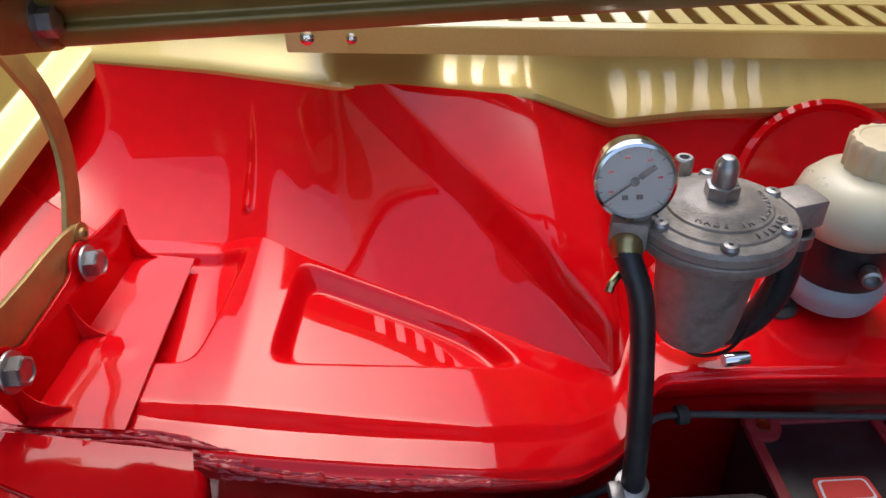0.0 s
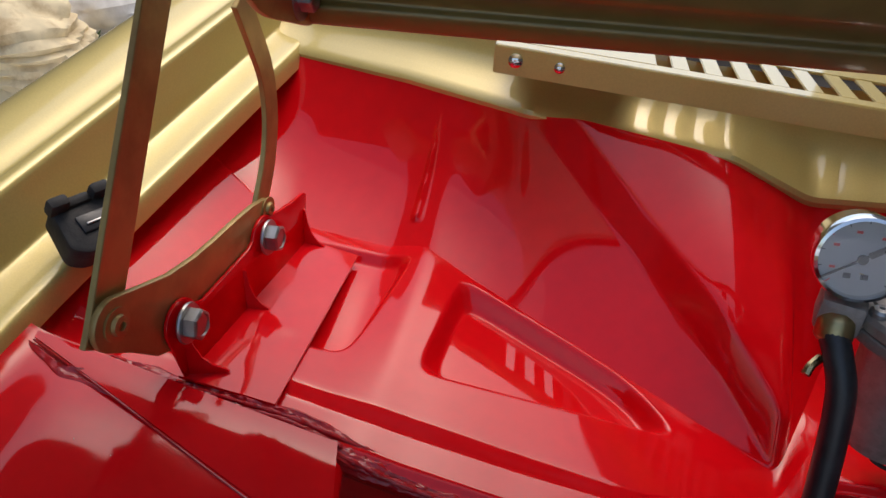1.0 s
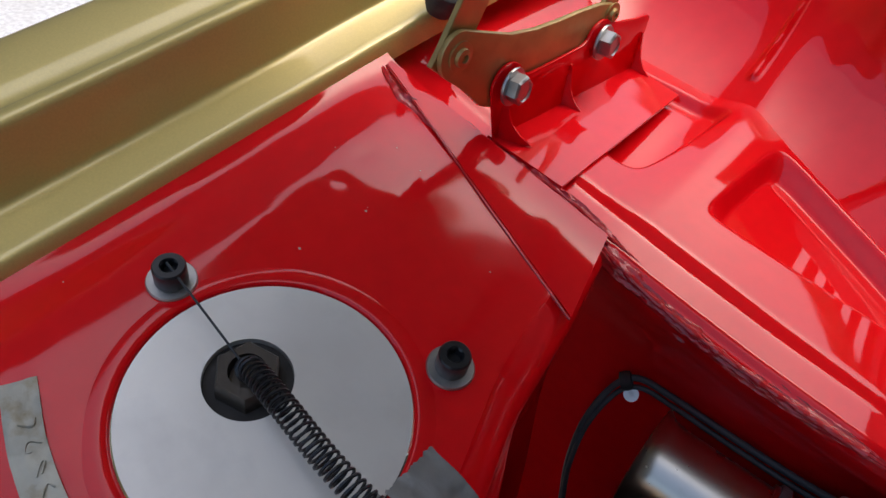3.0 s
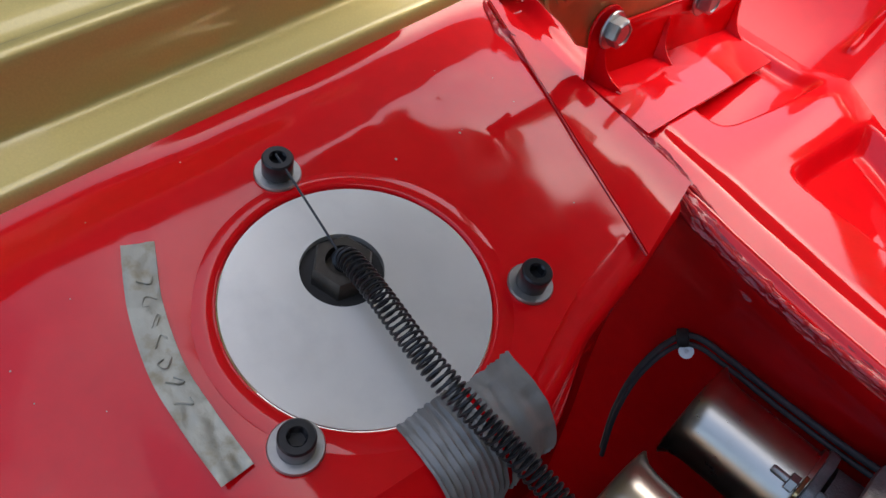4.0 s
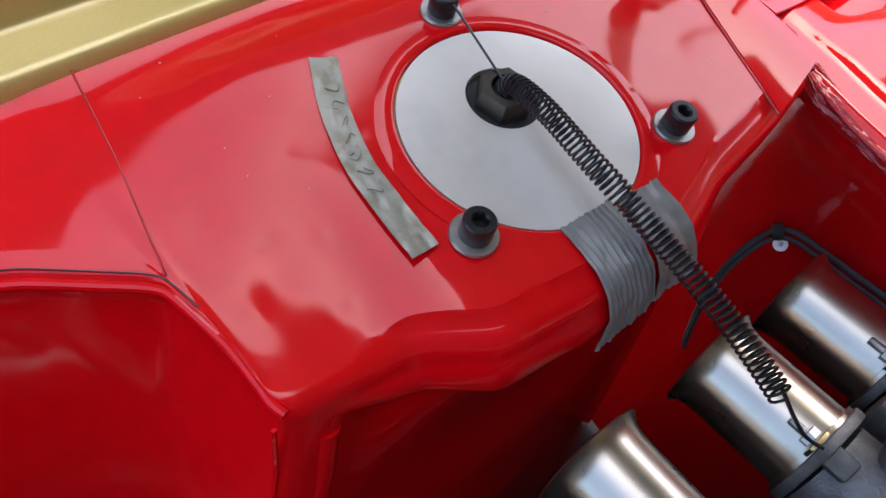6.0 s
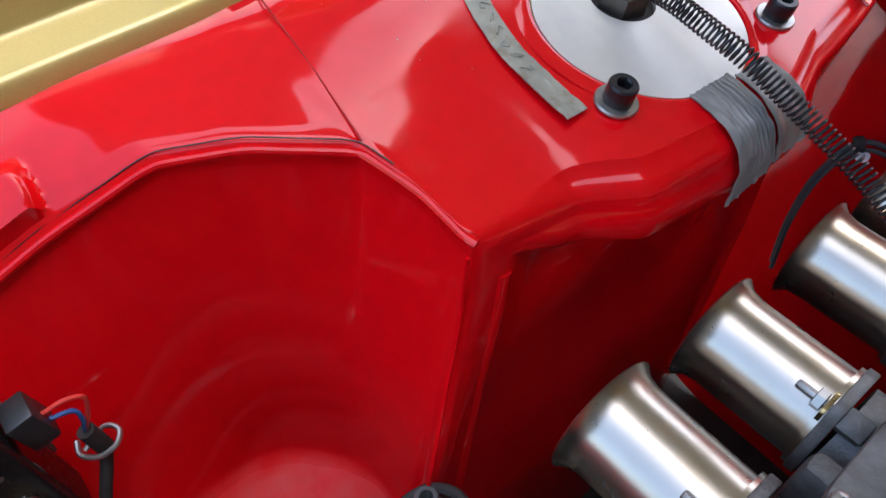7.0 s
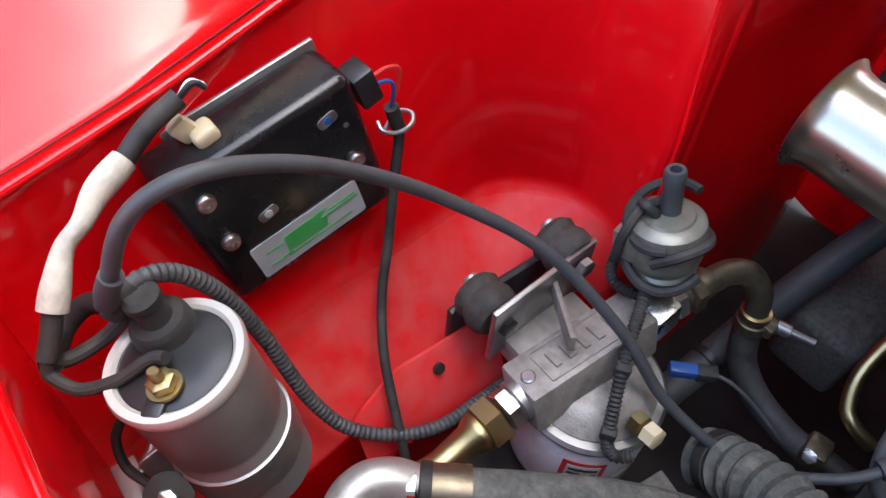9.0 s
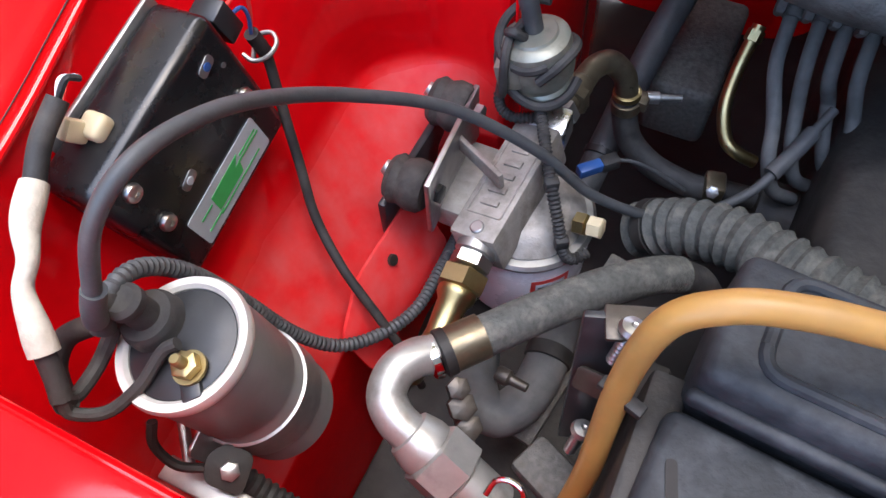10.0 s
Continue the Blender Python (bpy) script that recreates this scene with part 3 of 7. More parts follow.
# gold wing with its rain gutter
Y = np.linspace(-0.75, 0.75, 140)
lx, lz = lip_x(Y), lip_z(Y)
profile = [(0.003, -0.012), (0.001, -0.004), (-0.001, 0.0002), (-0.004, 0.0016), (-0.010, 0.0022), (-0.017, 0.0028), (-0.0235, 0.0036), (-0.0270, 0.0050), (-0.0284, 0.0085), (-0.0298, 0.014),
           (-0.0325, 0.024), (-0.0345, 0.0325), (-0.0354, 0.0350), (-0.0370, 0.0366), (-0.0400, 0.0374), (-0.0435, 0.0372), (-0.0465, 0.0364), (-0.0510, 0.0372), (-0.061, 0.040), (-0.081, 0.0425),
           (-0.094, 0.040), (-0.106, 0.032), (-0.117, 0.014), (-0.125, -0.02), (-0.145, -0.12), (-0.16, -0.30), (-0.165, -0.55)]
fine = spline([(a, 0, b) for a, b in profile], 4)
part("front_wing", grid([[(lx[i] + q.x, Y[i], lz[i] + q.z) for i in range(len(Y))] for q in fine]), GOLD, car, "metallic gold front wing with a rain gutter")

# gold scuttle above the bulkhead
rows = []
for k, (dy, dz) in enumerate([(-0.0015, -0.004), (-0.002, 0.0), (0.0, 0.003), (0.006, 0.006), (0.014, 0.009), (0.022, 0.013), (0.030, 0.018), (0.036, 0.026), (0.040, 0.036), (0.042, 0.046)]):
    wide = smoothstep(0.06, 0.14, X)
    crease = 0.0022 * np.exp(-((X + 0.06 - 0.02 * dz / 0.05) / 0.008) ** 2) + 0.0012 * np.exp(-((X + 0.02 - 0.3 * dz) / 0.012) ** 2)
    wrinkle = 0.0003 * np.sin(X * 330 + dz * 160) * np.exp(-((X - 0.055 - dz) / 0.03) ** 2)
    roll = 0.010 * wide * math.exp(-((dz - 0.004) / 0.008) ** 2)
    rows.append(np.stack([X, yt + dy - roll - (crease + wrinkle) * math.sin(math.pi * k / 9), zt + dz * (1 + 0.35 * wide)], 1))
part("scuttle", grid([[tuple(p) for p in r] for r in rows]), GOLD, car, "gold scuttle panel with a creased edge")

# bonnet, raised on its hinges, with a folded rear edge
bonnet_profile = [(0.3195, 1.0570), (0.3140, 1.0555), (0.3100, 1.0600), (0.3080, 1.0650), (0.3110, 1.0680), (0.3080, 1.0730), (0.3020, 1.0780), (0.2990, 1.0855), (0.295, 1.097), (0.278, 1.127),
                  (0.237, 1.235), (0.168, 1.425), (0.090, 1.638), (-0.005, 1.900), (-0.018, 1.935)]
bp = spline([(0, a, b) for a, b in bonnet_profile], 5)
bx_ = np.linspace(0, 1, 60)
def bonnet_left(z):
    return float(bend(z, [(1.057, -0.165), (1.085, -0.182), (1.115, -0.27), (1.16, -0.36), (1.25, -0.41), (1.5, -0.42), (2.0, -0.42)], 0.02))


part("bonnet", grid([[(bonnet_left(q.z) + (1.15 - bonnet_left(q.z)) * f, q.y, q.z + 0.004 + 0.015 * (min(0.45, bonnet_left(q.z) + (1.15 - bonnet_left(q.z)) * f) + 0.1)) for f in bx_] for q in bp], 0.006), GOLD_SHADED, car, "gold bonnet standing open")
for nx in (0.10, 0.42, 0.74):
    part("bonnet_rib", box((0.05, 0.02, 0.62), Matrix.Translation((nx, 0.134, 1.485)) @ Matrix.Rotation(radians(20.0), 4, "X"), 0.006), GOLD_SHADED, car)

# front panel, far inner wing, far wing and floor that close the bay
fp = []
for q in spline([(0, -0.452, 0.40), (0, -0.452, 0.62), (0, -0.451, 0.765), (0, -0.454, 0.777), (0, -0.462, 0.783), (0, -0.52, 0.786), (0, -0.60, 0.780), (0, -0.66, 0.74), (0, -0.68, 0.60), (0, -0.68, 0.35)], 6):
    fp.append([(x, q.y, q.z) for x in np.linspace(-0.21, 0.98, 40)])
part("front_panel", grid(fp), RED, car, "red front panel")
part("far_inner_wing", box((0.03, 1.1, 0.5), Matrix.Translation((0.85, 0.0, 0.62)), 0.006), RED, car)
part("far_wing", box((0.22, 1.4, 0.55), Matrix.Translation((0.98, 0.03, 0.64)), 0.03, 4), GOLD, car)
part("undertray", box((1.2, 1.0, 0.01), Matrix.Translation((0.3, 0.0, 0.36)), 0.002), UNDER, car)

# ---- ground outside ----
g = []
for yy in np.linspace(-60, 60, 40):
    g.append([(xx, yy, 0.0) for xx in np.linspace(-60, 60, 40)])
tagged(part("ground", grid(g), GRAVEL), "pale gravel ground", "ground", kind="structure")

# unseen walls, added on both sides to block sky light and reflections
BLOCKER_STONE = material("dark_blocker_stone", (0.10, 0.095, 0.080), 0.9, vary=0.3, scale=6, bump=0.8, bump_scale=12, stain=(0.05, 0.055, 0.035), stain_scale=1.5)
tagged(part("unseen_wall_east", box((0.4, 16.0, 6.0), Matrix.Translation((3.0, 0.0, 3.0)), 0.03), BLOCKER_STONE), "unseen dark wall added to cut the sky light from the right", "wall", kind="structure")
tagged(part("unseen_wall_west", box((0.4, 18.0, 9.0), Matrix.Translation((-5.2, 2.0, 4.5)), 0.03), BLOCKER_STONE), "unseen dark wall added to keep the sky out of the wing's reflections", "wall", kind="structure")

# ---- strut top ----
def on_wing(x, y, up=0.0):
    n = Vector((0.19, -0.09, 1)).normalized()
    return Vector((x, y, wing_plane(x, y))) + n * up


UPW = Vector((0.19, -0.09, 1)).normalized()
def ring_plate(cx, cy, r_out, hx, hy, r_in, m, thick, n=96):
    """A disc with an off-centre round hole."""
    bm = bmesh.new()
    lo, li, uo, ui = [], [], [], []
    for i in range(n):
        a = 2 * math.pi * i / n
        o, q = (cx + r_out * math.cos(a), cy + r_out * math.sin(a)), (hx + r_in * math.cos(a), hy + r_in * math.sin(a))
        lo.append(bm.verts.new((*o, 0)))
        li.append(bm.verts.new((*q, -0.012)))
        uo.append(bm.verts.new((*o, thick)))
        ui.append(bm.verts.new((*q, thick)))
    for i in range(n):
        j = (i + 1) % n
        bm.faces.new((uo[i], uo[j], ui[j], ui[i]))
        bm.faces.new((lo[i], lo[j], uo[j], uo[i]))
        bm.faces.new((ui[i], ui[j], li[j], li[i]))
    bmesh.ops.transform(bm, matrix=m, verts=bm.verts)
    return bm


# the frame of the tower's top: x' and y' lie in it
ex = Vector((1, 0, -0.19)).normalized()
ez = UPW
ey = ez.cross(ex).normalized()


def top_frame(x, y, up=0.0):
    o = on_wing(x, y, up)
    return Matrix(((ex.x, ey.x, ez.x, o.x), (ex.y, ey.y, ez.y, o.y), (ex.z, ey.z, ez.z, o.z), (0, 0, 0, 1)))


strut = thing("strut_plate", on_wing(-0.164, 0.050), "round machined alloy plate set in the red strut tower", "strut plate")
T = top_frame(-0.164, 0.050, -0.0022)
part("disc", ring_plate(0, 0, 0.0565, -0.015, 0.002, 0.0180, T, 0.0015), DISC, strut, "dull machined alloy disc")
part("rim", lathe([(0.0572, -0.0010), (0.0572, 0.0012), (0.0576, 0.0021), (0.0585, 0.0027), (0.0600, 0.0029), (0.0630, 0.0027), (0.0670, 0.0020)], T, 120, caps=False), RED, strut, "rolled red edge")
cup = top_frame(-0.179, 0.052, -0.012)
part("cup", lathe([(0.0185, 0.008), (0.0175, 0.0), (0.0, 0.0)], cup, 48), GRIME, strut)
part("top_nut", lathe([(0.0155, 0.001), (0.0155, 0.006), (0.0140, 0.0075), (0.0136, 0.0165), (0.0125, 0.018), (0.0075, 0.018), (0.0070, 0.013), (0, 0.013)], cup @ Matrix.Rotation(0.3, 4, "Z"), 48,
                      lambda a, k: hexa(a) if k in (2, 3, 4) else 1), OILY_STEEL, strut, "oily hexagon nut")

bolt = thing("socket_bolt", (0, 0, 0), "black socket-head bolt with a zinc washer on the tower", "bolt", group="strut tower bolts")
part("washer", lathe([(0.004, 0.0), (0.0104, 0.0), (0.0106, 0.0011), (0.0101, 0.0020), (0.004, 0.0020)], Matrix.Identity(4), 40), ZINC, bolt, "zinc washer")
part("head", lathe([(0.0068, 0.0020), (0.0070, 0.0026), (0.0070, 0.0112), (0.0063, 0.0121), (0.0038, 0.0121), (0.0035, 0.0112), (0.0035, 0.007), (0, 0.007)], Matrix.Identity(4), 36,
                   lambda a, k: hexa(a) if k in (5, 6) else 1), BLACK_BOLT, bolt)
spots = [(-0.2338, 0.0572), (-0.1260, 0.1150), (-0.1290, -0.0062)]
bolt.matrix_basis = top_frame(*spots[0])
for sp in spots[1:]:
    copy_thing(bolt, top_frame(*sp) @ Matrix.Rotation(sp[1] * 9, 4, "Z"))

# throttle return spring over the tower, its wire and the duct tape that holds it
spring_path = [(-0.1800, 0.0530, 0.879), (-0.172, 0.051, 0.886), (-0.150, 0.047, 0.8885), (-0.122, 0.0435, 0.886), (-0.098, 0.0440, 0.881), (-0.070, 0.0510, 0.868), (-0.040, 0.056, 0.855), (-0.012, 0.058, 0.842)]
spring = thing("return_spring", (-0.10, 0.045, 0.875), "dark steel coil spring lying over the strut tower", "spring")
part("coil", coil_wire(spring_path, 0.0048, 0.00068, 0.0028), BLACK_BOLT, spring)
part("hook", tube([(-0.014, 0.0575, 0.846), (-0.004, 0.060, 0.836), (0.004, 0.066, 0.826), (0.012, 0.078, 0.815)], 0.0009, 6), BLACK_BOLT, spring)
part("wire", tube([(-0.2335, 0.0565, 0.8985), (-0.215, 0.055, 0.893), (-0.190, 0.053, 0.885), (-0.180, 0.052, 0.882)], 0.0006, 6), BLACK_BOLT, spring, "thin tie wire to the bolt")


def tape_strip(line, width, up, name_mat_seed, sag=0.0, across=14, per=10, crumple=0.0008):
    """A strip of tape along points on the tower's top, crumpled by noise."""
    pts = [on_wing(x, y, up) + Vector((0, 0, dz)) for x, y, dz in line]
    pts = spline(pts, per)
    rows = []
    for i, p in enumerate(pts):
        d = (pts[min(i + 1, len(pts) - 1)] - pts[max(i - 1, 0)]).normalized()
        side = d.cross(UPW).normalized()
        row = []
        for k in range(across + 1):
            f = k / across - 0.5
            q = p + side * width * f
            e = noise.noise(q * 140 + Vector((name_mat_seed, 0, 0))) + 0.5 * noise.noise(q * 420)
            row.append(tuple(q + UPW * (crumple * e + crumple * 0.6)))
        rows.append(row)
    return grid(rows, 0.0005)


old = thing("old_tape", on_wing(-0.19, -0.02), "old creased silver tape curving round the strut plate", "tape")
part("strip", tape_strip([(-0.2335, -0.0095, 0), (-0.2075, -0.0205, 0), (-0.1805, -0.0270, 0), (-0.1590, -0.0280, 0), (-0.1330, -0.0275, 0)], 0.0128, 0.0006, 3.0), OLD_TAPE, old)
for i in range(7):
    f = 0.16 + 0.085 * i
    x, y = -0.2325 + 0.1 * f, -0.0095 - 0.020 * math.sin(min(1, f * 1.1) * math.pi * 0.55)
    part("crease", tube([on_wing(x + 0.0022 * math.sin(k * 1.9 + i), y + 0.003 * math.cos(k * 1.3 + i * 2), 0.0016) for k in range(4)], 0.00030, 5, 5), OLD_TAPE, old)

duct = thing("duct_tape", on_wing(-0.09, 0.05), "wrinkled grey duct tape holding the spring down", "tape")


def tape_patch(y0, y1, x0, z_low, pleats, seed):
    """A patch of tape from the tower's top, over its rounded edge and down its side."""
    rows = []
    for u in np.linspace(0, 1, 30):
        y = y0 + (y1 - y0) * u
        top = wing_plane(-0.09, y)
        low = z_low[0] + (z_low[1] - z_low[0]) * u
        line = [(x0, y, wing_plane(x0, y) + 0.0020), (-0.100, y, wing_plane(-0.100, y) + 0.0022), (-0.0885, y, top + 0.0002), (-0.0790, y, top - 0.0080), (-0.0748, y, top - 0.019), (-0.0738, y - 0.002, low)]
        row = []
        for k, p in enumerate(spline(line, 6)):
            v = k / 30
            fold = 0.0006 * math.sin(u * pleats) * (0.3 + v) + 0.0008 * noise.noise(p * 150 + Vector((seed, 0, 0)))
            frayed = 0.0016 * noise.noise((u * 70, v * 3, seed)) * (k > 28 or k < 2)
            row.append((p.x + fold + frayed, p.y + 0.0012 * noise.noise((v * 30, u * 2, seed)) * (u < 0.04 or u > 0.96), p.z + fold))
        rows.append(row)
    return grid(rows, 0.0006)


part("front_piece", tape_patch(0.0265, 0.0560, -0.1120, (0.8230, 0.8310), 60, 9.0), TAPE, duct)
part("back_piece", tape_patch(0.0580, 0.0830, -0.1090, (0.8360, 0.8400), 14, 5.0), TAPE, duct)

# dust and paint specks on the tower's top
rs = random.Random(11)
sv, sf = [], []
for k in range(34):
    sx, sy = rs.uniform(-0.272, -0.112), rs.uniform(-0.09, 0.19)
    if math.hypot(sx + 0.164, sy - 0.050) < 0.068 or sx > -0.125 - 0.1 * abs(sy - 0.08):
        continue
    o, sr, i0 = on_wing(sx, sy, 0.0007), rs.choice((0.0003, 0.0004, 0.0005, 0.0008)), len(sv)
    for q in range(6):
        sv.append(tuple(o + ex * sr * math.cos(q * 1.047) + ey * sr * math.sin(q * 1.047) * rs.uniform(0.6, 1.1)))
    sf.append(tuple(range(i0, i0 + 6)))
me = bpy.data.meshes.new("dust_specks")
me.from_pydata(sv, [], sf)
me.materials.append(SLEEVE)
tagged(new("dust_specks", me), "pale dust specks on the red paint", "dust", kind="stuff")

# seams, sealant and the corner wedge of the inner wing
wedge = []
for u in np.linspace(0, 1, 30):
    a = Vector((-0.278, 0.238, 0.8965)).lerp(Vector((-0.1175, 0.229, 0.8735)), u)
    b = Vector((-0.277, 0.234, 0.8960)).lerp(Vector((-0.1040, 0.176, 0.8725)), u)
    row = []
    for v in np.linspace(0, 1, 12):
        p = a.lerp(b, v)
        row.append((p.x, p.y, wing_plane(p.x, p.y) + 0.0004 + 0.0032 * u * math.sin(math.pi * min(1, v * 0.75 + 0.25))))
    wedge.append(row)
part("corner_gusset", grid(wedge, 0.0008), RED, car, "red gusset lapped over the wing seam")


def bead(line, r, seed, lump=0.75, n=10, per=40):
    """A lumpy bead of painted sealant."""
    pts = spline(line, per)
    return tube(pts, r, n=n, smooth=False, swell=lambda f, s: 1 + lump * noise.noise((s * 130, seed, 0)) + 0.4 * lump * noise.noise((s * 420, seed, 3)))


edge_line = [(-0.283, 0.238, 0.9005), (-0.25, 0.236, 0.8935), (-0.212, 0.234, 0.887), (-0.18, 0.2335, 0.884), (-0.15, 0.2325, 0.880), (-0.118, 0.2325, 0.870), (-0.08, 0.2325, 0.8585), (-0.03, 0.2325, 0.8485), (0.03, 0.2325, 0.8415), (0.07, 0.2375, 0.833)]
band = []
centre = spline(edge_line, 40)
for i, c in enumerate(centre):
    row = []
    wing_side = 1 - float(smoothstep(-0.135, -0.105, c.x))
    fade = (0.35 + 0.65 * float(smoothstep(-0.285, -0.25, c.x))) * (1 - 0.30 * float(smoothstep(-0.13, -0.09, c.x))) * (1 - float(smoothstep(-0.03, 0.068, c.x)))
    for w in np.linspace(-1, 1, 44):
        ridge = 1 - abs(noise.noise((c.x * 26, w * 3.2, 1.7)) * 2)
        ridge = ridge ** 3 * 0.0022 + 0.0011 * noise.noise((c.x * 90, w * 7, 4.0)) + 0.0010 * noise.noise((c.x * 260, w * 16, 8.0))
        edge = 1 - abs(w) ** 6
        lift = (0.0004 + max(-0.0004, ridge)) * edge * fade - 0.0016 * (1 - edge)
        ragged = 0.0022 * noise.noise((c.x * 60, 3.0 * (w > 0), 9.0))
        if w >= 0:
            row.append((c.x, c.y + 0.016 * w * fade + ragged * w * fade, c.z - 0.0008 + 0.0015 * w + lift))
        else:
            low = Vector((c.x, c.y + 0.002 * w - lift, c.z + 0.013 * w * fade))
            flat = Vector((c.x, c.y + 0.018 * w * fade - ragged * w, wing_plane(c.x, c.y + 0.018 * w) + lift + (c.z - wing_plane(c.x, c.y)) * (1 + w) ** 2))
            row.append(tuple(low.lerp(flat, wing_side)))
    band.append(row)
part("sealant_band", grid(band), RED_ROUGH, car, "wrinkled red-painted seam sealant", sharp=70)
for k, (r, dy, dz) in enumerate([(0.0017, -0.001, -0.0012), (0.0013, 0.0085, 0.0008), (0.0012, 0.0045, 0.0012)]):
    line = [(x, y + dy + 0.001 * math.sin(x * 90 + k), z + dz) for x, y, z in edge_line[:(9, 7, 6)[k]]]
    part("sealant_bead", bead(line, r, 5.0 * k), RED_ROUGH, car)
part("wing_seam", tube([(-0.2865, -0.099, 0.8695), (-0.235, -0.103, 0.8600), (-0.196, -0.108, 0.8535), (-0.180, -0.110, 0.8505)], 0.0005, 6), RED_ROUGH, car, "thin open seam line")
part("wing_seam", tube([on_wing(x, y, 0.0) for x, y in ((-0.2765, 0.2325), (-0.23, 0.2175), (-0.19, 0.2035), (-0.145, 0.188), (-0.104, 0.1745))], 0.0006, 6), RED_ROUGH, car)
part("tower_seam", tube([(-0.1135, -0.105, 0.832), (-0.1105, -0.107, 0.800), (-0.1000, -0.120, 0.764), (-0.0885, -0.1335, 0.729), (-0.083, -0.142, 0.665)], 0.0011, 6), RED, car)
arch = [(R[i][0] + 0.0, R[i][1], R[i][2] - 0.0028) for i in range(4, 248, 6)]
part("arch_lip", bead(arch, 0.0022, 2.0, lump=0.10, per=3), RED, car, "rolled red lip along the wheel arch panel")
part("arch_seam", tube([(x - 0.0035, y + 0.001, z + 0.0042) for x, y, z in arch[:34]], 0.00035, 5, 3), INK, car, "dark open seam behind the lip")
part("wall_rib", tube([(-0.1145, -0.084, 0.812), (-0.1105, -0.088, 0.785), (-0.1060, -0.096, 0.740), (-0.1010, -0.100, 0.66), (-0.098, -0.102, 0.58)], 0.0070, 14), RED, car, "pressed upright rib")

# ---- bonnet hinge and its bracket ----
lug = thing("hinge_mount", (-0.195, 0.31, 0.89), "red sheet steel hinge mount with gussets on the bulkhead", "bracket")
pl = []
for v in np.linspace(0, 1, 40):
    row = []
    for u in np.linspace(0, 1, 16):
        x = -0.208 + 0.052 * u + 0.012 * v * (1 - u)
        y = 0.2445 + 0.1435 * v
        z = 0.8915 - 0.0075 * u + 0.0020 * v + 0.0003 * noise.noise((x * 40, y * 40, 0.0)) + 0.0007 * math.exp(-((x + 0.172) ** 2 + (y - 0.30) ** 2) / 0.00002)
        row.append((x, y, z))
    pl.append(row)
part("base_plate", grid(pl, 0.0018), RED, lug, "lapped red base plate")
UP = Matrix(((0.0848, 0, 0.9964, -0.2055), (0.9964, 0, -0.0848, 0.2500), (0, 1, 0, 0), (0, 0, 0, 1)))
sheet_line = [(-0.0035, 0.886)]
for a in np.linspace(200, 20, 14):
    sheet_line.append((-0.0005 + 0.0125 * math.cos(radians(a)), 0.9235 + 0.0125 * math.sin(radians(a))))
sheet_line += [(0.018, 0.9240), (0.045, 0.9255), (0.066, 0.9270)]
for a in np.linspace(165, 45, 11):
    sheet_line.append((0.0835 + 0.0130 * math.cos(radians(a)), 0.9258 + 0.0130 * math.sin(radians(a))))
sheet_line += [(0.104, 0.9325), (0.122, 0.9300), (0.137, 0.9290), (0.1405, 0.9265), (0.1385, 0.9100), (0.1425, 0.892), (0.1425, 0.886)]
part("upright", plate(sheet_line[::-1], UP, 0.0020, 0.0004), RED, lug)
for gy, depth, turn in ((0.2490, 0.020, 24), (0.3080, 0.013, 18), (0.3850, 0.014, 6)):
    vx = -0.2040 + 0.012 * (gy - 0.25) / 0.141
    web = [(0, 0), (depth, 0), (depth * 0.94, 0.0012), (depth * 0.62, 0.0052), (depth * 0.36, 0.0110), (depth * 0.20, 0.0190), (depth * 0.12, 0.0280), (0, 0.0290)]
    part("gusset", plate(web, Matrix.Translation((vx, gy, 0.8895)) @ Matrix.Rotation(radians(turn), 4, "Z") @ Matrix.Rotation(radians(90), 4, "X"), 0.0014), RED, lug)

hinge = thing("bonnet_hinge", (-0.205, 0.29, 0.93), "gold passivated steel bonnet hinge with two swinging arms", "hinge")
blade = [(0.2107 - 0.25 + 0.0128 * math.cos(radians(a)), 0.950 + 0.0128 * math.sin(radians(a))) for a in np.linspace(235, 80, 16)]
blade += [(y - 0.25, z) for y, z in ((0.232, 0.9565), (0.250, 0.9510), (0.270, 0.9485), (0.290, 0.9480), (0.310, 0.9485), (0.330, 0.9480), (0.345, 0.9455), (0.352, 0.9400), (0.349, 0.9335), (0.336, 0.9265),
                                      (0.315, 0.9200), (0.290, 0.9150), (0.262, 0.9120), (0.243, 0.9105), (0.232, 0.9150), (0.216, 0.9300))]
blade = blade[::-1]
BL = Matrix(((0.0848, 0, 0.9964, -0.2093), (0.9964, 0, -0.0848, 0.2500), (0, 1, 0, 0), (0, 0, 0, 1)))
FLAT = Matrix(((0, 0, 1, 0), (1, 0, 0, 0), (0, 1, 0, 0), (0, 0, 0, 1)))
part("lower_blade", plate(blade, BL, 0.0034, 0.0006), GOLD_SATIN, hinge)


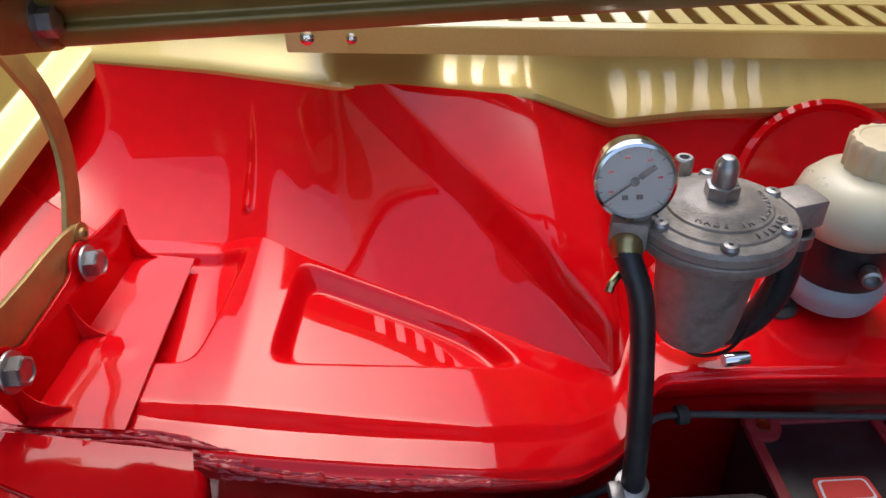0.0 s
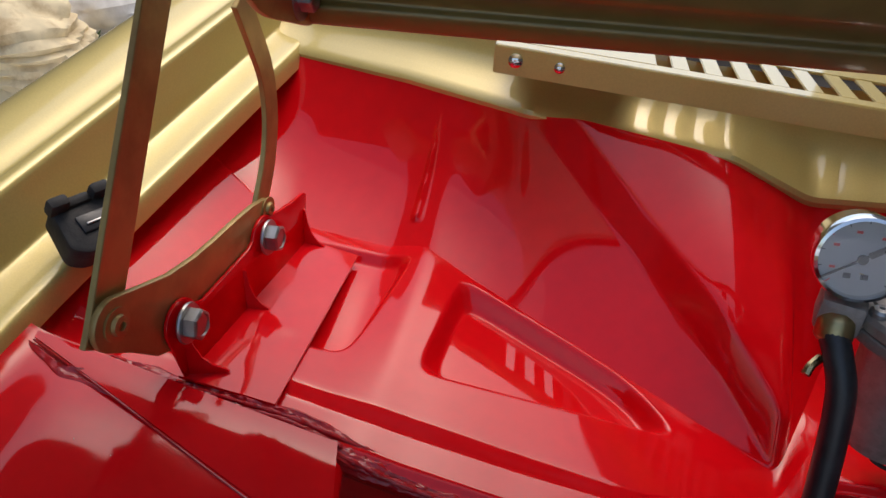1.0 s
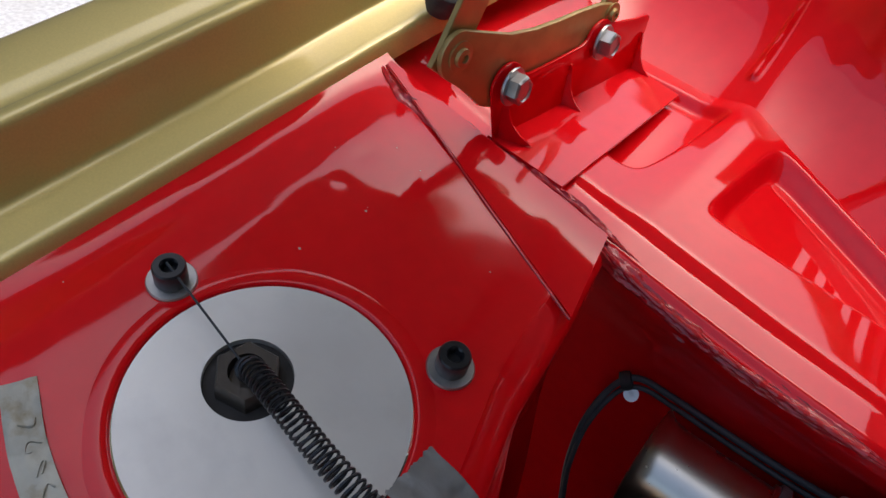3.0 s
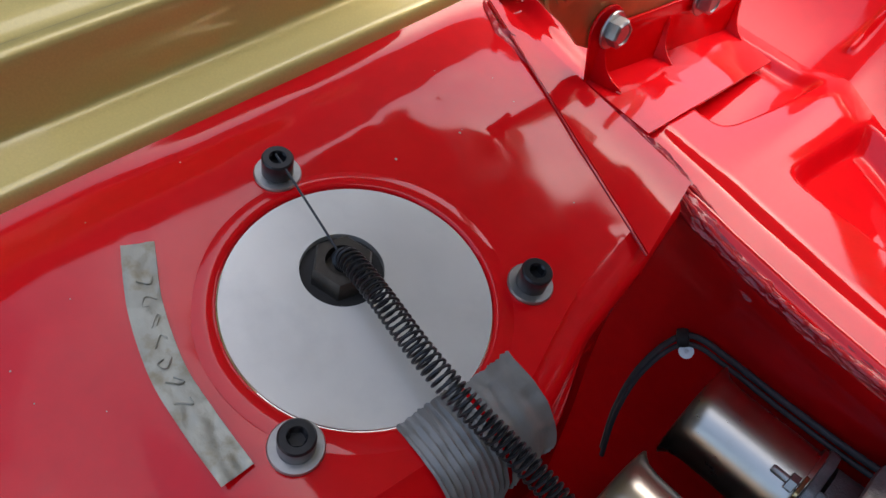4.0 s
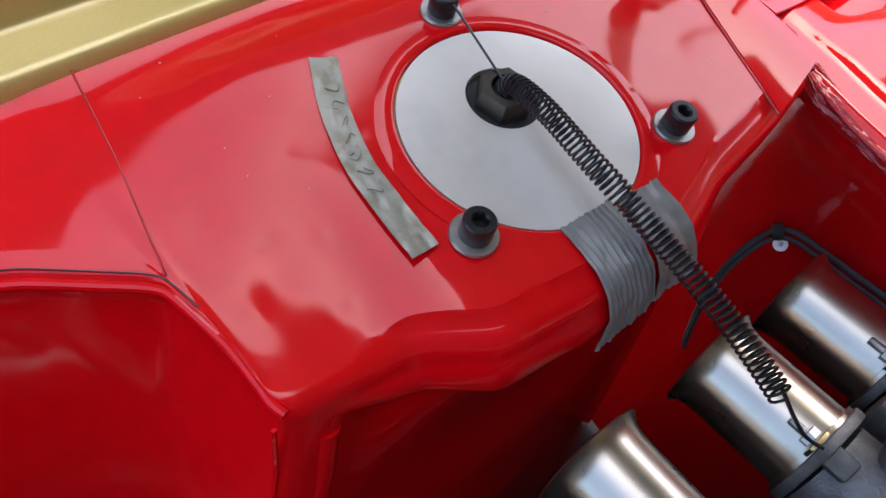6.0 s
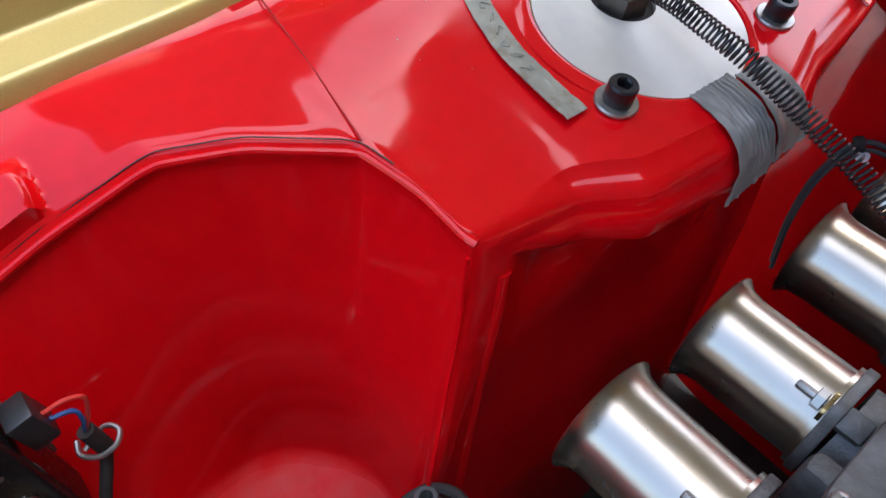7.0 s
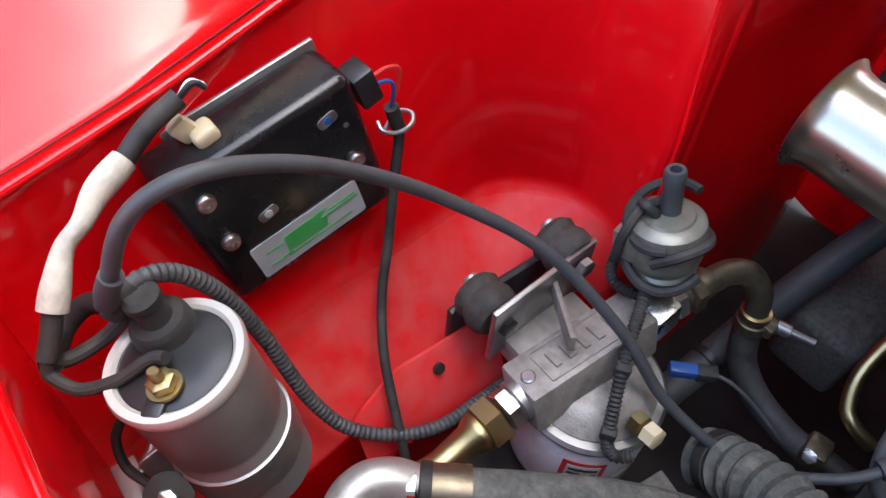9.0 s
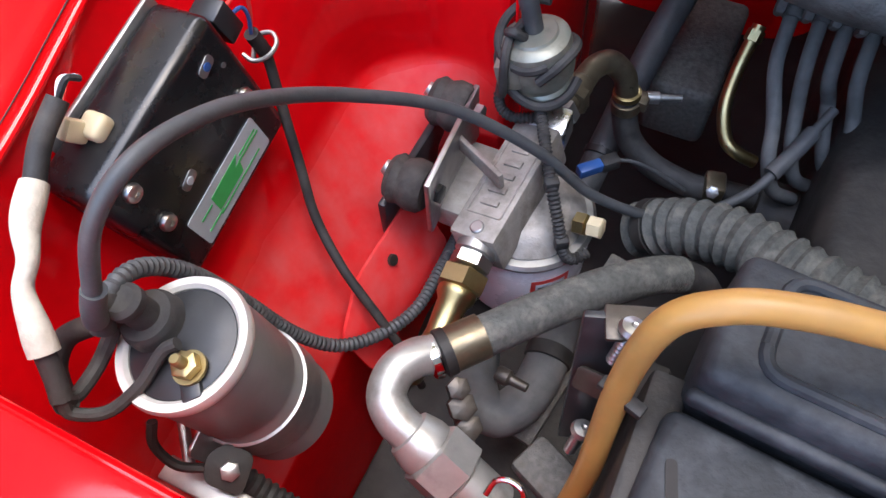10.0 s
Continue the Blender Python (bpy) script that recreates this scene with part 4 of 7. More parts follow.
def strap(line, width, thick, x, lean=0.0):
    """A flat steel bar along a line in a plane of constant x."""
    pts = spline([(0, y, z) for y, z in line], 8)
    bm = bmesh.new()
    secs = []
    for i, p in enumerate(pts):
        d = (pts[min(i + 1, len(pts) - 1)] - pts[max(i - 1, 0)]).normalized()
        side = Vector((0, -d.z, d.y))
        f = i / (len(pts) - 1)
        xx = x + lean * f
        secs.append([bm.verts.new((xx + a * thick / 2, p.y + side.y * b * width / 2, p.z + side.z * b * width / 2)) for a, b in ((-1, -1), (1, -1), (1, 1), (-1, 1))])
    for a, b in zip(secs, secs[1:]):
        for k in range(4):
            bm.faces.new((a[k], a[(k + 1) % 4], b[(k + 1) % 4], b[k]))
    bm.faces.new(secs[0])
    bm.faces.new(secs[-1][::-1])
    bmesh.ops.bevel(bm, geom=[e for e in bm.edges if e.calc_length() > 0.0], offset=0.0004, segments=1, affect="EDGES")
    return bm


part("front_arm", strap([(0.2035, 0.9405), (0.2105, 0.950), (0.238, 0.992), (0.267, 1.036), (0.296, 1.080), (0.333, 1.135)], 0.0215, 0.0032, -0.2155), GOLD_SATIN, hinge, "straight flat arm")
part("rear_arm", strap([(0.340, 0.931), (0.346, 0.940), (0.361, 0.960), (0.370, 0.985), (0.369, 1.012), (0.358, 1.036), (0.345, 1.060)], 0.0165, 0.0032, -0.2035), GOLD_SATIN, hinge, "curved narrow arm")
for x, y, z, r in ((-0.2092, 0.2107, 0.950, 0.0050), (-0.1980, 0.3440, 0.939, 0.0040)):
    part("rivet", lathe([(r + 0.003, 0), (r + 0.003, 0.001), (r, 0.0012), (r * 0.9, 0.003), (r * 0.45, 0.0034), (r * 0.4, 0.002), (0, 0.002)], aim((x, y, z), (1, -0.085, 0)), 28), GOLD_SATIN, hinge)
part("bonnet_bracket", plate(rounded([(0.262, 1.074), (0.318, 1.056), (0.336, 1.072), (0.315, 1.110), (0.22, 1.190), (0.22, 1.11)], 0.010), Matrix.Translation((-0.1560, 0, 0)) @ FLAT, 0.003, 0.0005), GOLD_SATIN, hinge, "passivated bonnet bracket")
part("bracket_bolt", nut(0.0065, 0.007, aim((-0.1530, 0.3020, 1.0735), (1, 0, 0), 10)), ZINC, hinge)
part("bracket_washer", lathe([(0.002, 0), (0.0105, 0), (0.0105, 0.0016), (0.002, 0.0016)], aim((-0.1540, 0.3020, 1.0735), (1, 0, 0)), 28), ZINC, hinge)

hex_bolt = thing("hex_bolt", (0, 0, 0), "zinc hexagon bolt with a round washer on the hinge mount", "bolt", group="hinge mount bolts")
part("washer", lathe([(0.002, 0), (0.0105, 0), (0.0108, 0.0008), (0.0104, 0.0018), (0.002, 0.0018)], Matrix.Identity(4), 36), ZINC, hex_bolt)
part("head", lathe([(0.0082, 0.0018), (0.0082, 0.0075), (0.0072, 0.0086), (0.0058, 0.0088), (0.0052, 0.0080), (0, 0.0078)], Matrix.Identity(4), 36, lambda a, k: hexa(a) if k in (0, 1, 2) else 1), ZINC, hex_bolt)
hex_bolt.matrix_basis = aim((-0.2010, 0.2495, 0.9235), (1, 0, 0.05), 12)
copy_thing(hex_bolt, aim((-0.1945, 0.3335, 0.9255), (1, 0, 0.05), 31))

# rubber buffer on the gutter
buffer = thing("rubber_buffer", (-0.292, 0.297, 0.93), "black rubber bonnet buffer with a slot in its top", "buffer")
bm_ = aim((-0.273, 0.284, 0.948), (0.55, -0.25, 0.80), 0)
part("block", plate(rounded([(-0.018, -0.012), (-0.010, -0.018), (0.012, -0.017), (0.019, -0.008), (0.017, 0.013), (-0.014, 0.015)], 0.004), bm_ @ Matrix.Translation((0, 0, -0.012)), 0.020, 0.0025), RUBBER, buffer)
for sx in (-0.011, 0.012):
    part("ear", box((0.011, 0.007, 0.012), bm_ @ Matrix.Translation((sx, 0.012, 0.010)), 0.0025), RUBBER, buffer)
part("ridge", box((0.014, 0.006, 0.006), bm_ @ Matrix.Translation((0, 0.012, 0.0075)), 0.002), RUBBER, buffer)
part("slot", box((0.018, 0.010, 0.002), bm_ @ Matrix.Translation((0.002, -0.002, 0.0085)), 0.0006), BLACK, buffer)
part("staple", box((0.014, 0.0014, 0.0014), bm_ @ Matrix.Translation((0.003, -0.003, 0.0100)), 0.0004), ZINC, buffer)

# scuttle grille
grille = thing("scuttle_grille", (0.12, 0.47, 1.0), "gold pressed steel air intake grille with a row of slots", "grille")
gx0, gx1 = -0.082, 0.46


def gz(x):
    return 1.020 - 0.062 * (x - gx0)


def beam(x0, x1, y0, y1, z0, z1):
    """A bar that follows the grille's slope."""
    bm = bmesh.new()
    bmesh.ops.create_cube(bm, size=1)
    for v in bm.verts:
        x = x0 if v.co.x < 0 else x1
        v.co = Vector((x, y0 if v.co.y < 0 else y1, gz(x) + (z0 if v.co.z < 0 else z1)))
    bmesh.ops.bevel(bm, geom=bm.edges[:], offset=0.0006, segments=2, affect="EDGES")
    return bm


part("front_flange", beam(gx0, gx1, 0.4440, 0.4460, -0.016, 0.002), GOLD, grille)
part("front_strip", beam(gx0, gx1, 0.4462, 0.458, 0.0, 0.002), GOLD, grille)
part("rear_strip", beam(gx0, gx1, 0.505, 0.56, 0.0, 0.002), GOLD, grille)
part("end_strip", beam(gx0, 0.02, 0.4582, 0.5048, 0.0, 0.002), GOLD, grille)
xs = 0.0202
while xs < gx1 - 0.03:
    part("bar", beam(xs + 0.0095, xs + 0.0205, 0.4582, 0.5048, -0.0002, 0.0018), GOLD, grille)
    xs += 0.0205
part("duct_floor", beam(gx0, gx1, 0.505, 0.640, -0.030, -0.028), UNDER, grille)
part("duct_back", beam(gx0, gx1, 0.6405, 0.6425, -0.030, 0.030), UNDER, grille)
for sx, sr in ((-0.068, 0.0048), (-0.040, 0.0036)):
    part("screw", lathe([(sr, 0), (sr * 0.95, 0.0012), (sr * 0.6, 0.0022), (sr * 0.2, 0.0024), (0.0, 0.0012)], aim((sx, 0.4438, gz(sx) - 0.006), (0, -1, 0.1)), 24), CHROME, grille)

# ---- fuel filter and regulator on the bulkhead ----
FKC = (0.153, 0.303)
fk = thing("fuel_filter", (*FKC, 0.875), "cast alloy fuel filter and regulator with raised lettering", "fuel filter")
MF = Matrix.Translation((*FKC, 0))
part("bowl", lathe([(0, 0.876), (0.017, 0.876), (0.0215, 0.879), (0.0240, 0.886), (0.0258, 0.900), (0.0278, 0.925), (0.0295, 0.944), (0.036, 0.947)], MF @ Matrix.Diagonal((0.93, 0.93, 1, 1)), 56,
                   lambda a, k: 1 + (0.05 * max(0, math.cos(a * 3 + 2.4)) ** 14 if 2 < k < 7 else 0)), CAST_WARM, fk, "tapered grey alloy bowl")
part("lower_rim", lathe([(0.030, 0.9455), (0.0430, 0.947), (0.0440, 0.9485), (0.0440, 0.9528), (0.0432, 0.9535), (0.0300, 0.9535)], MF @ Matrix.Diagonal((0.93, 0.93, 1, 1)), 64), CAST_WARM, fk)
part("lid", lathe([(0.030, 0.9538), (0.0432, 0.9538), (0.0442, 0.9550), (0.0440, 0.9590), (0.0420, 0.9612), (0.0360, 0.9622), (0.0352, 0.9634), (0.0290, 0.9652), (0.0282, 0.9664), (0.0215, 0.9682),
                    (0.0205, 0.9692), (0.0140, 0.9705), (0.0, 0.9710)], MF @ Matrix.Diagonal((0.93, 0.93, 1, 1)), 72), CAST_WARM, fk, "stepped alloy lid")
part("adjuster_nut", nut(0.0088, 0.008, MF @ Matrix.Translation((0, 0, 0.9700)) @ Matrix.Rotation(0.4, 4, "Z")), ZINC, fk)
part("dome", lathe([(0.0066, 0.978), (0.0066, 0.985), (0.0058, 0.9895), (0.0035, 0.9925), (0, 0.9935)], MF @ Matrix.Diagonal((0.93, 0.93, 1, 1)), 28), ZINC, fk)
for k in range(6):
    a = math.radians(20 + 60 * k)
    m = MF @ Matrix.Translation((0.0350 * math.cos(a), 0.0350 * math.sin(a), 0.9605))
    part("lid_screw", lathe([(0.0044, 0), (0.0044, 0.0028), (0.0034, 0.0042), (0.0012, 0.0046), (0.0008, 0.0030), (0, 0.0030)], m, 20), ZINC, fk)
part("cap_screw", lathe([(0.0052, 0), (0.0052, 0.010), (0.0044, 0.0108), (0.0028, 0.0108), (0.0026, 0.006), (0, 0.006)], MF @ Matrix.Translation((-0.006, 0.0400, 0.9605)), 24), ZINC, fk)


def words(text, size, m, mat, parent, depth=0.0004, spacing=1.0):
    """Raised writing as a mesh."""
    cu = bpy.data.curves.new("writing", "FONT")
    cu.body, cu.size, cu.extrude, cu.align_x, cu.align_y, cu.space_character = text, size, depth, "CENTER", "CENTER", spacing
    ob = new("temporary", cu)
    dg = bpy.context.evaluated_depsgraph_get()
    me = bpy.data.meshes.new_from_object(ob.evaluated_get(dg))
    bpy.data.objects.remove(ob)
    bm = bmesh.new()
    bm.from_mesh(me)
    bmesh.ops.transform(bm, matrix=m, verts=bm.verts)
    return part("lettering", bm, mat, parent)


def arc_words(text, radius, mid, spread, size, z):
    for i, ch in enumerate(text):
        if ch == " ":
            continue
        a = math.radians(mid + spread * (i - (len(text) - 1) / 2))
        words(ch, size, MF @ Matrix.Translation((radius * math.cos(a), radius * math.sin(a), z)) @ Matrix.Rotation(a + math.pi / 2, 4, "Z"), CAST_WARM, fk, 0.0007)


arc_words("MADE IN ENGLAND", 0.0232, -60, 10.5, 0.0046, 0.9672)
arc_words("FILTER", 0.0302, -50, 8.5, 0.0050, 0.9648)
part("outlet_boss", box((0.022, 0.020, 0.017), Matrix.Translation((0.200, 0.312, 0.9545)) @ Matrix.Rotation(0.25, 4, "Z"), 0.002), CAST_WARM, fk)
part("inlet_boss", box((0.020, 0.022, 0.018), Matrix.Translation((0.1075, 0.300, 0.9560)) @ Matrix.Rotation(-0.3, 4, "Z"), 0.003), CAST_WARM, fk)
part("bail_wire", tube([(0.170, 0.265, 0.948), (0.171, 0.272, 0.915), (0.167, 0.280, 0.885), (0.158, 0.288, 0.872), (0.150, 0.292, 0.8715), (0.146, 0.296, 0.875)], 0.0011, 8), GRIME, fk)

gauge = thing("pressure_gauge", (0.110, 0.302, 0.985), "chrome fuel pressure gauge with a white dial", "gauge")
GM = aim((0.1050, 0.2945, 0.9870), (-0.14, -0.95, 0.20), 0) @ Matrix.Diagonal((0.88, 0.88, 1, 1))
part("case", lathe([(0.0195, -0.019), (0.0205, -0.018), (0.0212, -0.004), (0.0228, -0.003), (0.0232, 0.001), (0.0222, 0.0035), (0.0205, 0.0040), (0.0200, 0.0020), (0.0200, -0.001), (0.0195, -0.012), (0, -0.019)], GM, 56), CHROME, gauge, "chrome bezel and can")
part("dial", lathe([(0.0200, -0.0012), (0.0200, -0.0004), (0, -0.0004)], GM, 48), DIAL, gauge)
cam_up = Vector((0, 0.55, 0.83))
gz_, gx_ = (GM.to_3x3() @ Vector((0, 0, 1))), None
gx_ = cam_up.cross(gz_).normalized()
gy_ = gz_.cross(gx_).normalized()
go = GM.translation
DM = Matrix(((gx_.x, gy_.x, gz_.x, go.x), (gx_.y, gy_.y, gz_.y, go.y), (gx_.z, gy_.z, gz_.z, go.z), (0, 0, 0, 1)))
for k in range(11):
    a = math.radians(225 - 27 * k)
    part("tick", box((0.0028 if k % 2 == 0 else 0.0016, 0.0004, 0.0003), DM @ Matrix.Translation((0.0168 * math.cos(a), 0.0168 * math.sin(a), 0.0)) @ Matrix.Rotation(a, 4, "Z")), INK if k % 3 else LABEL_RED, gauge)
for k in range(5):
    a = math.radians(205 - 50 * k)
    part("numeral_bar", box((0.0024, 0.0012, 0.0003), DM @ Matrix.Translation((0.0122 * math.cos(a), 0.0122 * math.sin(a), 0.0))), LABEL_RED, gauge)
for k in (-1, 1):
    part("print_bar", box((0.0030, 0.0024, 0.0003), DM @ Matrix.Translation((0.0035 * k - 0.001, -0.0085, 0.0))), INK, gauge)
ndl = DM @ Matrix.Translation((0, 0, 0.0012)) @ Matrix.Rotation(math.radians(35), 4, "Z")
part("needle", join(box((0.028, 0.0010, 0.0006), ndl @ Matrix.Translation((-0.004, 0, 0))), box((0.009, 0.0028, 0.0006), ndl @ Matrix.Translation((0.0075, 0, 0))), lathe([(0.0022, 0), (0.0022, 0.001), (0, 0.001)], ndl, 20)), INK, gauge)
glass = part("glass", lathe([(0.0203, 0.0024), (0.0203, 0.0030), (0, 0.0034)], GM, 40), GLASS, gauge)
glass.visible_shadow = False
part("stem", lathe([(0.006, 0), (0.006, 0.012), (0.008, 0.012), (0.008, 0.020)], aim((0.1075, 0.300, 0.960), (0.02, 0.05, 1)), 24), BRASS, gauge)

fuel_hose = thing("fuel_hose", (0.11, 0.26, 0.88), "black rubber fuel hose from the filter down into the bay", "hose")
part("hose", tube([(0.1035, 0.2890, 0.9490), (0.1065, 0.2830, 0.9420), (0.1110, 0.2740, 0.9250), (0.1125, 0.2620, 0.8900), (0.1120, 0.2480, 0.8450), (0.1110, 0.2400, 0.8000), (0.1110, 0.236, 0.76)], 0.0066, 18, 8), BLACK, fuel_hose)
part("elbow", lathe([(0.0055, 0), (0.0075, 0.002), (0.0085, 0.004), (0.0085, 0.012), (0.0070, 0.014)], aim((0.1045, 0.294, 0.958), (0.0, -0.35, -1)), 24), BRASS, fuel_hose)
part("spring_clip", tube([(0.101, 0.285, 0.937), (0.096, 0.280, 0.935), (0.094, 0.277, 0.932)], 0.0022, 8), BRASS, fuel_hose)
part("clamp", lathe([(0.0088, 0), (0.0096, 0.0005), (0.0096, 0.0095), (0.0088, 0.010)], aim((0.1110, 0.2425, 0.820), (0, 0.17, -1)), 32), ZINC, fuel_hose)
part("clamp_screw", box((0.008, 0.012, 0.008), Matrix.Translation((0.1010, 0.238, 0.818)), 0.0015), ZINC, fuel_hose)
out_hose = thing("fuel_hose", (0.19, 0.31, 0.88), "short curved black fuel hose with a steel clamp", "hose")
part("hose", tube([(0.2000, 0.3080, 0.9440), (0.2010, 0.3075, 0.9280), (0.2000, 0.3080, 0.9020), (0.1930, 0.3110, 0.8780), (0.1810, 0.3150, 0.8640), (0.1680, 0.320, 0.858)], 0.0082, 18), BLACK, out_hose)
part("band", lathe([(0.0090, 0), (0.0096, 0.0004), (0.0096, 0.008), (0.0090, 0.0084)], aim((0.1800, 0.3155, 0.8635), (-0.8, 0.3, -0.4)), 32), ZINC, out_hose)
part("clamp_screw", lathe([(0, 0), (0.0042, 0), (0.0045, 0.001), (0.0045, 0.015), (0.003, 0.0162), (0, 0.016)], aim((0.1770, 0.3020, 0.8530), (1, 0.06, 0.06)), 20), CHROME, out_hose)
part("top_band", lathe([(0.0088, 0), (0.0098, 0.0004), (0.0098, 0.008), (0.0088, 0.0084)], aim((0.2005, 0.308, 0.935), (0, 0, 1)), 32), ZINC, out_hose)

# brake fluid reservoir over its master cylinder, in a round dish of the bulkhead
part("servo_dish", lathe([(0.068, 0.002), (0.064, 0.005), (0.060, 0.003), (0.056, -0.008), (0.050, -0.014), (0, -0.016)], aim((0.290, 0.4330, 0.8840), (0.0, -0.86, 0.50)), 72), RED, car, "round dished recess with a raised rim")
res = thing("brake_reservoir", (0.262, 0.36, 0.86), "cream translucent brake fluid reservoir with a ribbed cap", "reservoir")
RM = Matrix.Translation((0.2690, 0.3620, 0.0))
part("tank", lathe([(0, 0.902), (0.022, 0.902), (0.0310, 0.906), (0.0375, 0.915), (0.0385, 0.923), (0.0360, 0.933), (0.0290, 0.9410), (0.0200, 0.9445), (0, 0.945)], RM, 48), RESERVOIR, res)
part("cap", lathe([(0.0195, 0.943), (0.0205, 0.945), (0.0208, 0.961), (0.0192, 0.9640), (0.016, 0.9645), (0.0152, 0.9638), (0, 0.9635)], RM @ Matrix.Translation((0.007, 0.004, 0)), 96, lambda a, k: 1 + (0.035 * math.cos(a * 16) if 0 < k < 4 else 0)), CREAM, res)
part("collar", lathe([(0.026, 0.868), (0.0285, 0.872), (0.0290, 0.898), (0.0280, 0.9055), (0.02, 0.9055)], RM, 40), BLACK, res, "black collar")
part("lower_can", lathe([(0, 0.846), (0.018, 0.847), (0.0275, 0.852), (0.0315, 0.862), (0.0315, 0.868), (0.0285, 0.873), (0.0, 0.873)], RM, 40), FLUID, res, "pale blue translucent lower bowl")
part("clamp_bolt", lathe([(0, 0), (0.0055, 0), (0.0058, 0.001), (0.0058, 0.010), (0.0040, 0.0108), (0.0038, 0.006), (0, 0.006)], aim((0.268, 0.331, 0.892), (-0.3, -1, 0.1)), 24), ZINC, res)
part("outlet", tube([(0.245, 0.372, 0.872), (0.238, 0.366, 0.858), (0.236, 0.360, 0.846)], 0.0075, 14), RUBBER, res)
part("grommet", lathe([(0.0075, 0), (0.0125, 0.0), (0.0128, 0.003), (0.010, 0.005), (0.0075, 0.005)], aim((0.236, 0.360, 0.842), (0, -0.1, 1)), 28), RUBBER, res)
part("side_pipe", tube([(0.30, 0.352, 0.885), (0.315, 0.340, 0.880), (0.33, 0.335, 0.868), (0.335, 0.332, 0.85)], 0.008, 14), RUBBER, res)

# black and red battery box
bat = thing("battery", (0.32, 0.25, 0.62), "black battery with a dull red frame on its top", "battery")
BT = Matrix.Translation((0.330, 0.255, 0.0))
part("case", box((0.225, 0.155, 0.18), BT @ Matrix.Translation((0, 0, 0.668)), 0.004), BLACK, bat)
DULL_RED = material("dull_red_plastic", (0.30, 0.030, 0.040), 0.55, vary=0.2, scale=120, bump=0.3, bump_scale=300, stain=(0.16, 0.03, 0.03), stain_scale=30)
for sx, sy, cx, cy in ((0.225, 0.008, 0, 0.0735), (0.225, 0.008, 0, -0.0735), (0.008, 0.139, -0.1085, 0), (0.008, 0.139, 0.1085, 0), (0.008, 0.139, -0.020, 0)):
    part("frame_bar", box((sx, sy, 0.006), BT @ Matrix.Translation((cx, cy, 0.7615)), 0.0015), DULL_RED, bat)
for cx, cy, sx in ((-0.0642, 0, 0.080), (0.0442, 0, 0.120)):
    part("cover", box((sx, 0.138, 0.005), BT @ Matrix.Translation((cx, cy, 0.7600)), 0.0015), BLACK, bat, "dusty black cover")
part("corner_lug", lathe([(0.004, 0), (0.012, 0), (0.012, 0.003), (0.004, 0.003), (0.004, 0.0)], BT @ Matrix.Translation((-0.101, 0.066, 0.7632)), 28), DULL_RED, bat)
part("eyelet", lathe([(0.0022, 0), (0.0048, 0), (0.0046, 0.0016), (0.0022, 0.0012)], BT @ Matrix.Translation((-0.101, 0.066, 0.7664)), 24), BRASS, bat)
part("sticker", plate(rounded([(-0.020, -0.010), (0.020, -0.010), (0.018, 0.010), (-0.018, 0.010)], 0.004), BT @ Matrix.Translation((-0.068, 0.014, 0.7628)), 0.0008), LABEL_RED, bat, "red and white sticker")
part("sticker_border", plate(rounded([(-0.017, -0.0078), (0.017, -0.0078), (0.0155, 0.0078), (-0.0155, 0.0078)], 0.003), BT @ Matrix.Translation((-0.068, 0.014, 0.7637)), 0.0004), WHITE, bat)
part("sticker_field", plate(rounded([(-0.0155, -0.0065), (0.0155, -0.0065), (0.014, 0.0065), (-0.014, 0.0065)], 0.003), BT @ Matrix.Translation((-0.068, 0.014, 0.7642)), 0.0003), LABEL_RED, bat)

# loop of twin braided lines with a rubber clip
lines = thing("braided_hose", (-0.09, 0.27, 0.74), "thin grey braided hose looped under the bulkhead shelf", "hose")
loop = [(-0.092, 0.238, 0.640), (-0.099, 0.243, 0.680), (-0.101, 0.254, 0.715), (-0.096, 0.272, 0.738), (-0.085, 0.281, 0.747), (-0.060, 0.281, 0.749), (-0.020, 0.277, 0.752), (0.030, 0.270, 0.760), (0.075, 0.262, 0.775), (0.105, 0.262, 0.790),
        (0.120, 0.277, 0.800), (0.138, 0.297, 0.806), (0.160, 0.303, 0.804), (0.21, 0.303, 0.800), (0.30, 0.30, 0.795)]
part("outer_line", tube(loop, 0.0023, 10, 8), RUBBER_GREY, lines)
part("inner_line", tube([(x + 0.003, y - 0.003, z - 0.004) for x, y, z in loop[:9]], 0.0018, 10, 8), RUBBER_GREY, lines)
part("clip", lathe([(0.0045, -0.004), (0.0062, -0.0035), (0.0066, 0), (0.0062, 0.0035), (0.0045, 0.004)], aim((-0.091, 0.2770, 0.7430), (0.8, 0.5, 0.45)), 24), RUBBER, lines)
part("clip_eye", lathe([(0.0018, 0), (0.0050, 0), (0.0050, 0.0014), (0.0018, 0.0014), (0.0018, 0)], aim((-0.084, 0.274, 0.7375), (0.1, -0.6, 0.8)), 24), ZINC, lines)
part("rear_clip", lathe([(0.0035, -0.004), (0.0062, -0.0035), (0.0066, 0), (0.0062, 0.0035), (0.0035, 0.004)], aim((0.160, 0.303, 0.804), (1, 0.1, 0)), 24), RUBBER, lines)

